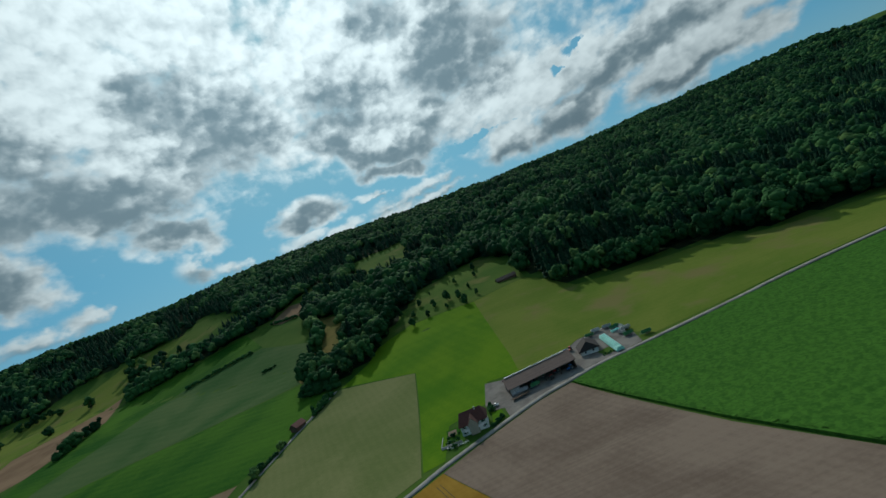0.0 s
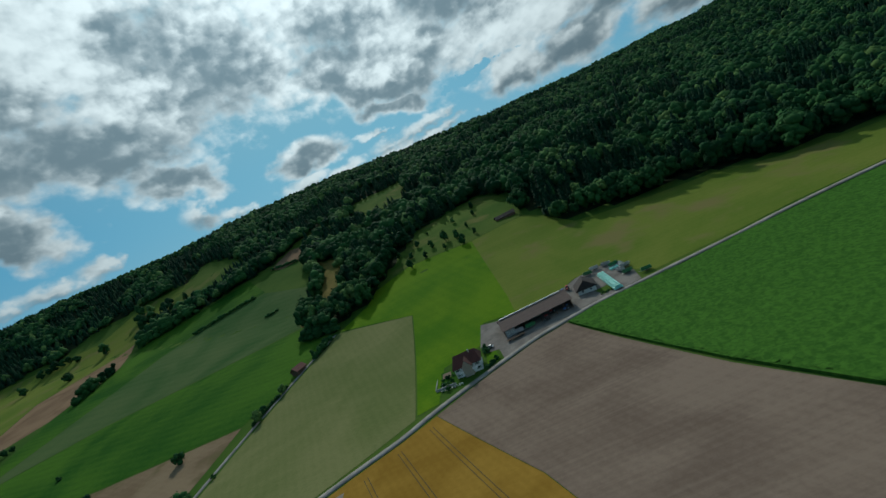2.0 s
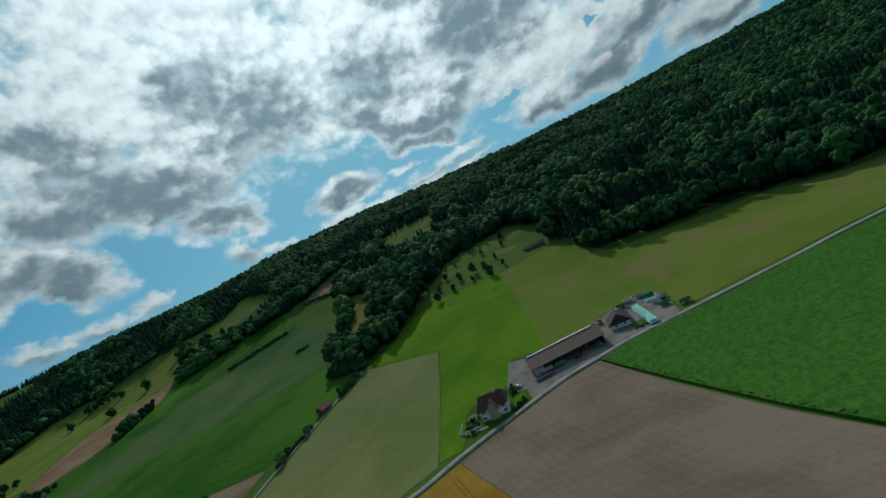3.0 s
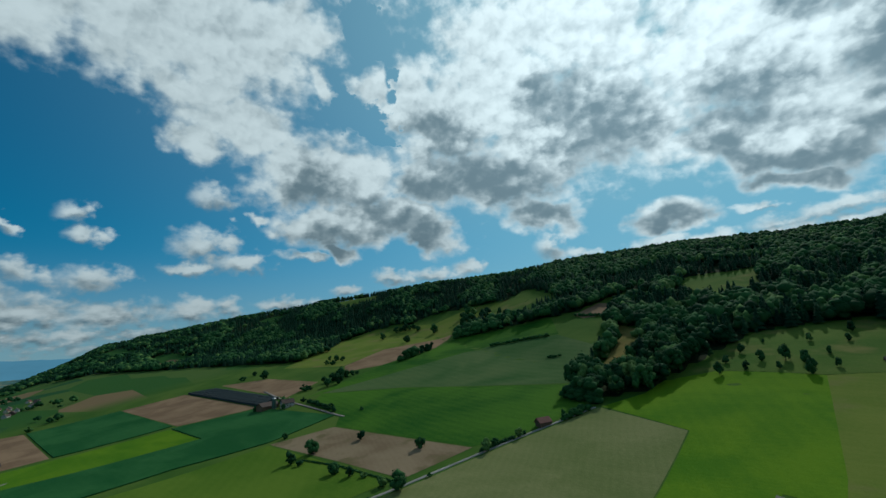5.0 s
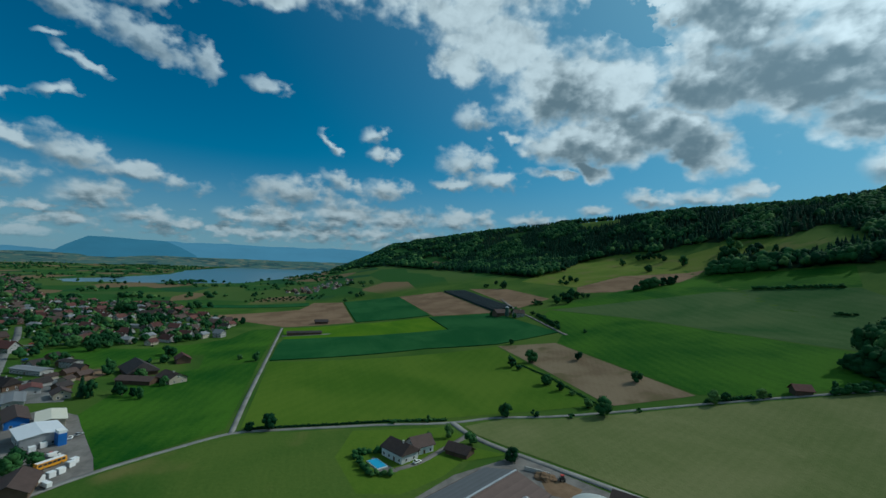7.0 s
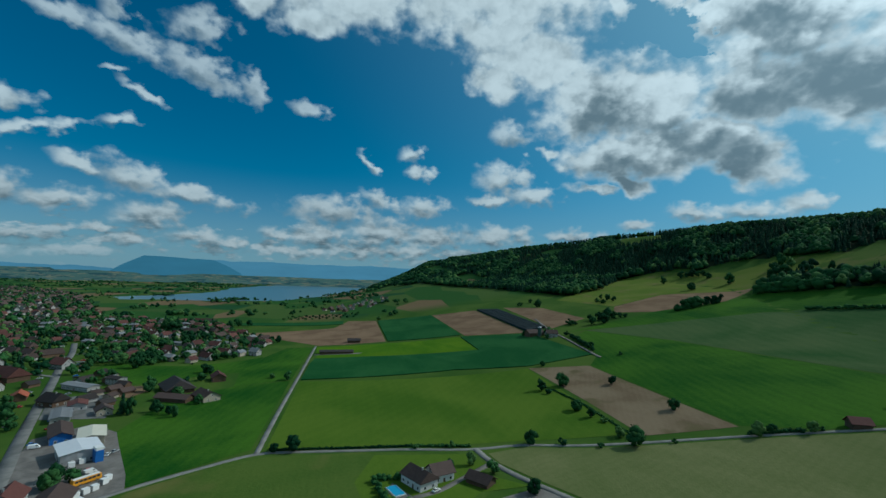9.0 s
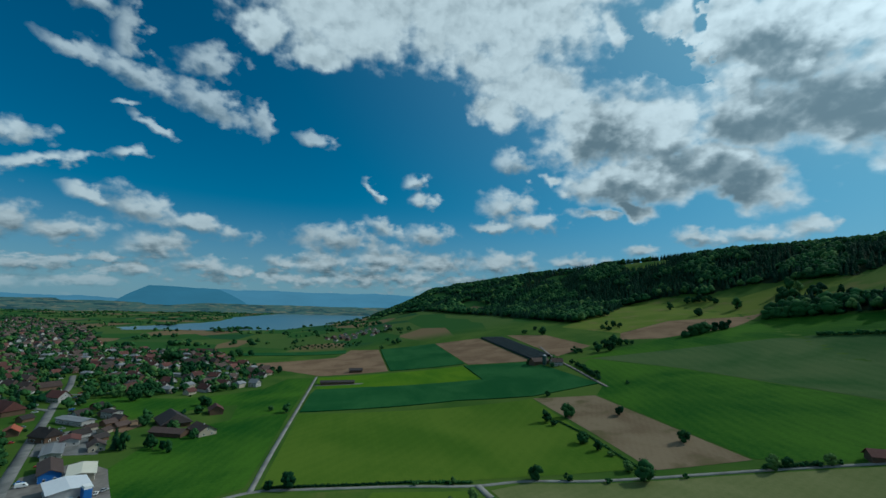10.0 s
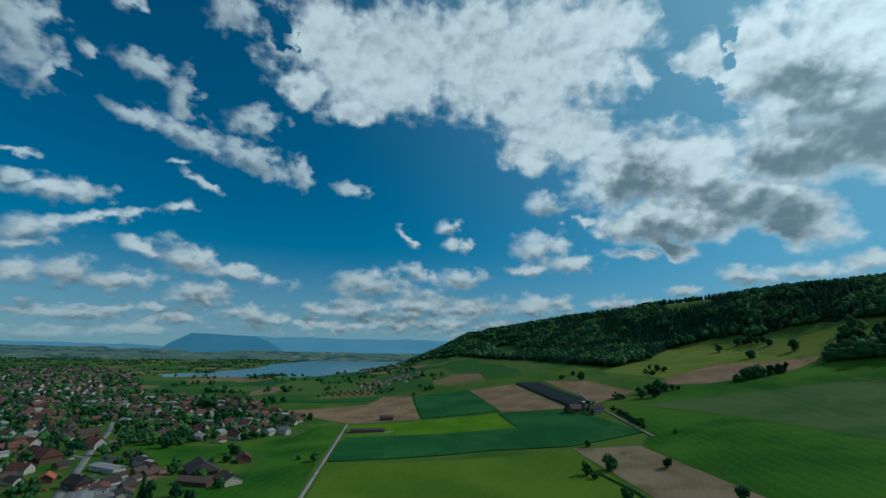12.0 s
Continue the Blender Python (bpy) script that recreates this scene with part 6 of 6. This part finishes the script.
for u, v in ((-372, -134), (-396, -158), (-436, -230), (-412, -214), (-414, -234), (-296, -110), (-310, -122)):
    placed.append((u, v))
field("yard_sand", "pale sandy lot among the houses", [(-362, -118), (-352, -98), (-372, -92), (-392, -104), (-384, -120)], TAN, 0.34, 12, "lot")
field("yard_halls", "grey paved yard between the halls", [(-300, -128), (-300, -90), (-330, -98), (-352, -112), (-372, -124), (-350, -150)], ASPHALT, 0.32, 12, "yard")
track("street_mill", "narrow grey village street", [(-505, -220), (-522, -165), (-545, -120), (-600, -60)], 4.5, ASPHALT, 0.42)
track("street_church", "narrow grey village street", [(-555, -235), (-600, -190), (-680, -150), (-780, -150)], 4.5, ASPHALT, 0.42)
track("street_brook", "narrow grey village street", [(-430, -186), (-470, -250), (-560, -340), (-620, -430)], 4.5, ASPHALT, 0.42)
for i in range(36):
    a, b = MAIN[1 + i % 5], MAIN[2 + i % 5]
    t, off = rng.uniform(0, 1), rng.choice((-14, -11, 11, 14))
    d = Vector((b[0] - a[0], b[1] - a[1], 0)).normalized()
    x, y = a[0] + (b[0] - a[0]) * t - d.y * off, a[1] + (b[1] - a[1]) * t + d.x * off
    c = ("white", "grey", "black", "blue", "red", "white")[i % 6]
    set_up(CAR[c], "car", f"{c} car parked beside the village road", "car", x, y, math.degrees(math.atan2(d.y, d.x)) + rng.choice((0, 90)) + rng.normal(0, 6), ground_z(x, y) + 0.05, "cars")
    placed.append((x, y))
for x, y, h in ((-335, -168, 9), (-292, -140, 9), (-300, -146, 8), (-312, -152, 9), (-280, -132, 7), (-489, -190, 12), (-500, -182, 10)):
    plant(ROUND, "broadleaf_tree", "dense leafy tree beside the village road", "tree", x, y, h, "village trees")
    placed.append((x, y))


def clear_of_road(x, y, room):
    for (ax, ay), (bx, by) in zip(MAIN, MAIN[1:]):
        t = max(0, min(1, ((x - ax) * (bx - ax) + (y - ay) * (by - ay)) / ((bx - ax) ** 2 + (by - ay) ** 2)))
        if math.hypot(x - ax - t * (bx - ax), y - ay - t * (by - ay)) < room:
            return False
    return True


joint = []


def fill(polygon, step, kinds, group, special=(), share=0.0, dense=0.85):
    xs, ys = [p[0] for p in polygon], [p[1] for p in polygon]
    turn = radians(-24)
    for u in np.arange(-1100, 1100, step):
        for v in np.arange(-1100, 1100, step):
            a, b = u + rng.uniform(-0.22, 0.22) * step, v + rng.uniform(-0.22, 0.22) * step
            x = (min(xs) + max(xs)) / 2 + a * math.cos(turn) - b * math.sin(turn)
            y = (min(ys) + max(ys)) / 2 + a * math.sin(turn) + b * math.cos(turn)
            if rng.uniform() > dense or not inside(polygon, x, y) or inside(LAWN, x, y) or not clear_of_road(x, y, min(13, step * 0.62)):
                continue
            if any(math.hypot(x - p, y - q) < step * 0.72 for p, q in placed) or math.hypot(x + 232, y + 75) < 40 or math.hypot(x + 264, y + 97) < 24:
                continue
            placed.append((x, y))
            use = special if special and rng.uniform() < share else kinds
            if use is KINDS and x < -470:
                use = MID_KINDS
            kit, label = use[rng.integers(0, len(use))]
            if group is None:
                joint.append((kit, x, y, -24 + 90 * rng.integers(0, 2) + rng.normal(0, 10)))
                continue
            category = "barn" if "barn" in label else ("hall" if "hall" in label else "house")
            set_up(kit, category, label, category, x, y, -24 + 90 * rng.integers(0, 2) + rng.normal(0, 8), None, group, (0.86, 0.86, 0.80))


SMALL = [(house_kit(9 + 2 * (i % 3), 8, 3.2 + 0.5 * (i % 2), 2.0 + 0.8 * (i % 3), (CREAM, TIMBER, PLASTER)[i % 3], (ROOF_BROWN, ROOF_DARK, ROOF_RED, ROOF_GREY)[i % 4], 1, 0, False, False), ("small brown-roofed workshop beside the road", "low dark-roofed shed beside the road", "small red-roofed house beside the road", "small grey-roofed garage beside the road")[i % 4]) for i in range(8)]
fill([(-300, -92), (-345, -98), (-398, -108), (-442, -150), (-470, -200), (-400, -166), (-330, -137), (-290, -120)], 15, SMALL, "village houses", (), 0, 0.95)
fill([(-240, -122), (-330, -160), (-470, -218), (-470, -260), (-330, -215), (-240, -160)], 19, SMALL, "village houses", (), 0, 0.8)
fill(VILLAGE, 25.5, KINDS, "village houses", BARNS, 0.22, 0.9)
fill(HAMLET, 34, FAR_KINDS, "distant houses", (), 0, 0.8)
fill(TOWN, 33, FAR_KINDS, None, (), 0, 0.9)
# the far town, joined by material
far_town = bmesh.new()
TOWN_MATS = [PLASTER, CREAM, TIMBER, ROOF_BROWN, ROOF_RED, ROOF_DARK]
for kit, x, y, a in joint:
    for word, me, m, _, _ in kit[:2]:
        k = len(far_town.faces)
        bits = bmesh.new()
        bits.from_mesh(me)
        bmesh.ops.transform(bits, matrix=pose(x, y, ground_z(x, y), 0, 0, a) @ m, verts=bits.verts[:])
        tmp = bpy.data.meshes.new("bit")
        bits.to_mesh(tmp)
        bits.free()
        far_town.from_mesh(tmp)
        bpy.data.meshes.remove(tmp)
        far_town.faces.ensure_lookup_table()
        for f in far_town.faces[k:]:
            f.material_index = TOWN_MATS.index(me.materials[0])
town_mesh = bpy.data.meshes.new("distant_town")
far_town.to_mesh(town_mesh)
far_town.free()
for m in TOWN_MATS:
    town_mesh.materials.append(m)
tagged(new("distant_town", town_mesh), "distant town of white houses with brown roofs", "town", kind="stuff")

# gardens, orchards and rows of trees between the houses and beyond
count = 0
field("lawn_village", "green meadow between the barn and the village houses", LAWN, LUSH, 0.3, 15)
for i in range(26):
    x, y = (-500 - 30 * rng.uniform() + 14 * rng.normal(), -165 + 30 * rng.uniform()) if i < 18 else (-590 + 14 * rng.normal(), -212 + 8 * rng.normal())
    placed.append((x, y))
    plant(ROUND, "broadleaf_tree", "dense dark tree of a belt beside the meadow", "tree", x, y, rng.uniform(7, 13), "village trees")
while count < 330:
    x, y = rng.uniform(-980, -230), rng.uniform(-680, -25)
    if not inside(VILLAGE, x, y) or inside(LAWN, x, y) or not clear_of_road(x, y, 9) or any(math.hypot(x - p, y - q) < 9 for p, q in placed):
        continue
    placed.append((x, y))
    kind = rng.uniform()
    if kind < 0.15:
        plant(SPRUCE, "conifer_tree", "dark conifer between the village houses", "tree", x, y, rng.uniform(8, 15), "village trees")
    else:
        plant(ROUND, "broadleaf_tree", "leafy tree between the village houses", "tree", x, y, rng.uniform(5, 11), "village trees")
    count += 1
count = 0
while count < 110:
    x, y = rng.uniform(-700, -230), rng.uniform(-420, -25)
    if not inside(VILLAGE, x, y) or inside(LAWN, x, y) or not clear_of_road(x, y, 7) or any(math.hypot(x - p, y - q) < 7 for p, q in placed):
        continue
    placed.append((x, y))
    plant(BUSH, "bush", "garden bush between the village houses", "bush", x, y, rng.uniform(1.5, 4), "garden bushes")
    count += 1
for x, y, h in ((-387, -95, 9), (-350, -62, 9), (-357, -66, 7), (-443, -68, 10), (-437, -62, 8), (-563, -78, 12), (-858, -127, 15), (-850, -135, 13)):
    plant(ROUND, "broadleaf_tree", "leafy tree at the meadow edge of the village", "tree", x, y, h, "village trees")
for x, y, h in ((-775, -215, 24), (-768, -206, 20), (-780, -204, 18), (-790, -214, 20)):
    plant(ROUND, "broadleaf_tree", "very tall dark tree over the village", "tree", x, y, h, "village trees")

# garden trees too many to count
green = []
while len(green) < 900:
    x, y = rng.uniform(-1000, -420), rng.uniform(-700, -20)
    if not inside(VILLAGE, x, y) or inside(LAWN, x, y) or not clear_of_road(x, y, 7) or any(abs(x - p) < 6.8 and abs(y - q) < 6.8 for p, q in placed):
        continue
    green.append((x, y, ground_z(x, y)))
green = np.array(green)
wood("garden_trees", "dense garden trees and tall shrubs among the houses", green, rng.uniform(3.5, 10.0, len(green)), rng.integers(0, 4, len(green)), [broad_crown(1, 5, 12, 0.45) for _ in range(4)], LEAVES)

# trees between the houses of the far town
green = []
while len(green) < 650:
    x, y = rng.uniform(-2400, -980), rng.uniform(-1640, -420)
    if inside(TOWN, x, y):
        green.append((x, y, ground_z(x, y)))
green = np.array(green)
wood("town_trees", "dark trees between the houses of the far town", green, rng.uniform(7, 15, len(green)), rng.integers(0, 4, len(green)), [broad_crown(1, 4, 0, 0.45) for _ in range(4)], LEAVES)

# trees strewn over the far valley, too many to count
spots = []
while len(spots) < 3000:
    x, y = rng.uniform(-4500, -640), rng.uniform(-3000, 420)
    patchy = noise.noise((x / 160, y / 90, 7.7)) > 0.18
    if not patchy and (x > -1500 or abs(y + 150) > 750):
        continue
    shore = float(lake_edge(x, y))
    if shore < 10 or not (shore < 45 or patchy) or (x > -900 and y > -80 and rng.uniform() > 0.12):
        continue
    z = ground_z(x, y)
    if z < 1.3 or z > 40 or (x > -1000 and any(inside(f[3], x, y) for f in FIELDS)):
        continue
    spots.append((x, y, z))
    if x < -2600 and y < -900 and noise.noise((x / 500, y / 400, 1.7)) > 0:
        for _ in range(3):
            spots.append((x + rng.normal(0, 25), y + rng.normal(0, 25), z))
for x, y, wide, deep, count in ((-2250, -1500, 420, 130, 420), (-1100, -310, 28, 22, 26), (-2000, -640, 60, 20, 30), (-1580, -345, 30, 14, 22), (-2100, 195, 90, 25, 60), (-2650, 390, 130, 30, 60), (-1780, -330, 20, 80, 34)):
    for _ in range(count):
        u, v = x + rng.normal(0, wide * 0.5), y + rng.normal(0, deep * 0.5)
        spots.append((u, v, ground_z(u, v)))
spots = np.array(spots)
far_crowns = [broad_crown(1, 4, 0, 0.45) for _ in range(4)]
wood("valley_trees", "scattered trees and copses across the far valley", spots, rng.uniform(6, 15, len(spots)), rng.integers(0, 4, len(spots)), far_crowns, LEAVES)

# maize: the uneven leafy top of the crop
ux, uy = np.meshgrid(np.arange(40, 400, 1.5), np.arange(60, 275, 1.5))
ok = inside(MAIZE_PLOT, ux, uy)
px = ux + rng.uniform(-0.5, 0.5, ux.shape)
py = uy + rng.uniform(-0.5, 0.5, uy.shape)
clump = np.array([noise.noise((a / 5.0, b / 5.0, 2.2)) for a, b in zip(ux.ravel(), uy.ravel())]).reshape(ux.shape)
pz = land(ux, uy) + 1.30 + rng.uniform(-0.32, 0.32, ux.shape) + 0.12 * clump
rows_n, cols_n = ux.shape
at = np.arange(rows_n * cols_n).reshape(ux.shape)
full = ok[:-1, :-1] & ok[1:, :-1] & ok[:-1, 1:] & ok[1:, 1:]
f = np.stack([at[:-1, :-1], at[:-1, 1:], at[1:, 1:], at[1:, :-1]], -1)[full]
crop = new("maize_plants", mesh_from("maize_plants", np.stack([px, py, pz], -1).reshape(-1, 3), f, [MAIZE]))
tagged(crop, "dense green maize plants with an uneven top", "maize", kind="stuff")
for i in range(4):
    x0, y0 = -45 - i * 15.5, 209 - i * 8.2
    for k in (0.0, 1.9):
        track("tramline", "wheel track pressed into the ripe grain", [(x0 + k * 0.87, y0 - 2 + k * 0.45), (x0 + 18 + k * 0.87, y0 - 42 + k * 0.45), (x0 + 36 + k * 0.87, y0 - 82 + k * 0.45)], 0.35, plain("trodden_straw", (0.07, 0.05, 0.015), 0.95), 0.28, "wheel track")

# brown plot hedge, trees round the high pasture
hedge("low dark hedge below the brown plot", -302, 733, -250, 719, 5, 5)
hedge("dark hedge across the grass strip", -172, 512, -147, 503, 5, 4)
for x, y, h in ((-811, 799, 15), (-800, 805, 12), (-785, 806, 17), (-772, 810, 14), (-760, 812, 12), (-735, 800, 13)):
    plant(ROUND, "broadleaf_tree", "leafy tree of a group on the high pasture", "tree", x, y, h, "pasture trees")

# netted fruit rows in the valley
NET = plain("dark_netting", (0.016, 0.030, 0.032), 0.9, 0, 0.3)
for i in range(9):
    t = (i + 0.5) / 9
    a = Vector((-829 + 37 * t, 330 + 33 * t, 0))
    b = Vector((-549 - 11 * t, 321 + 31 * t, 0))
    count = 24
    bm = bmesh.new()
    ring = []
    for k in range(count + 1):
        p = a.lerp(b, k / count)
        z = ground_z(p.x, p.y)
        d = Vector((-(b - a).y, (b - a).x, 0)).normalized()
        hh = 3.2 + rng.uniform(-0.2, 0.2)
        ring.append([bm.verts.new((p.x + d.x * o - a.x, p.y + d.y * o - a.y, z + e)) for o, e in ((-1.5, -0.3), (-1.3, hh * 0.85), (0, hh), (1.3, hh * 0.85), (1.5, -0.3))])
    for u, v in zip(ring, ring[1:]):
        for k in range(4):
            bm.faces.new((u[k], v[k], v[k + 1], u[k + 1]))
    ob = new("fruit_hedge", mesh_of(bm, NET, "fruit_hedge"))
    ob.matrix_world = pose(a.x, a.y, 0)
    tagged(ob, "long netted row of fruit trees in the valley", "fruit row", "fruit hedges")
# rows of small fruit trees beyond the tan plot
for i in range(3):
    for k in range(11):
        x, y = -985 - i * 32 + rng.normal(0, 2), -60 + k * 15 + i * 6
        plant(BUSH, "fruit_tree", "small round fruit tree in a valley row", "tree", x, y, 5.0, "valley fruit trees")

# farmhouse garden: white fence posts and rails, beds
fence = thing("garden_fence", "white garden fence round the farmhouse plot", "fence", -38, 236, -4)
for i in range(9):
    part("post", boxes((-0.08, i * 2.6 - 0.08, -0.3, 0.08, i * 2.6 + 0.08, 1.1)), WHITE, fence)
    part("post", boxes((i * 1.5 - 0.08, -0.08, -0.3, i * 1.5 + 0.08, 0.08, 1.1)), WHITE, fence)
for z in (0.4, 0.9):
    part("rail", boxes((-0.05, 0, z, 0.05, 20.8, z + 0.12)), WHITE, fence)
    part("rail", boxes((0, -0.05, z, 12, 0.05, z + 0.12)), WHITE, fence)
field("garden", "green garden lawn beside the farmhouse", [(-38, 236), (-29, 236), (-29, 256), (-38, 257)], LUSH, 0.33, 8, "lawn")
field("garden_bed", "brown garden beds beside the farmhouse", [(-37, 249), (-32, 249), (-32, 255), (-37, 255)], BROWN, 0.4, 8, "garden bed")
hedge("dark hedge round the lawn by the farmhouse", -11, 240.5, -4, 246, 1.6, 1.6)
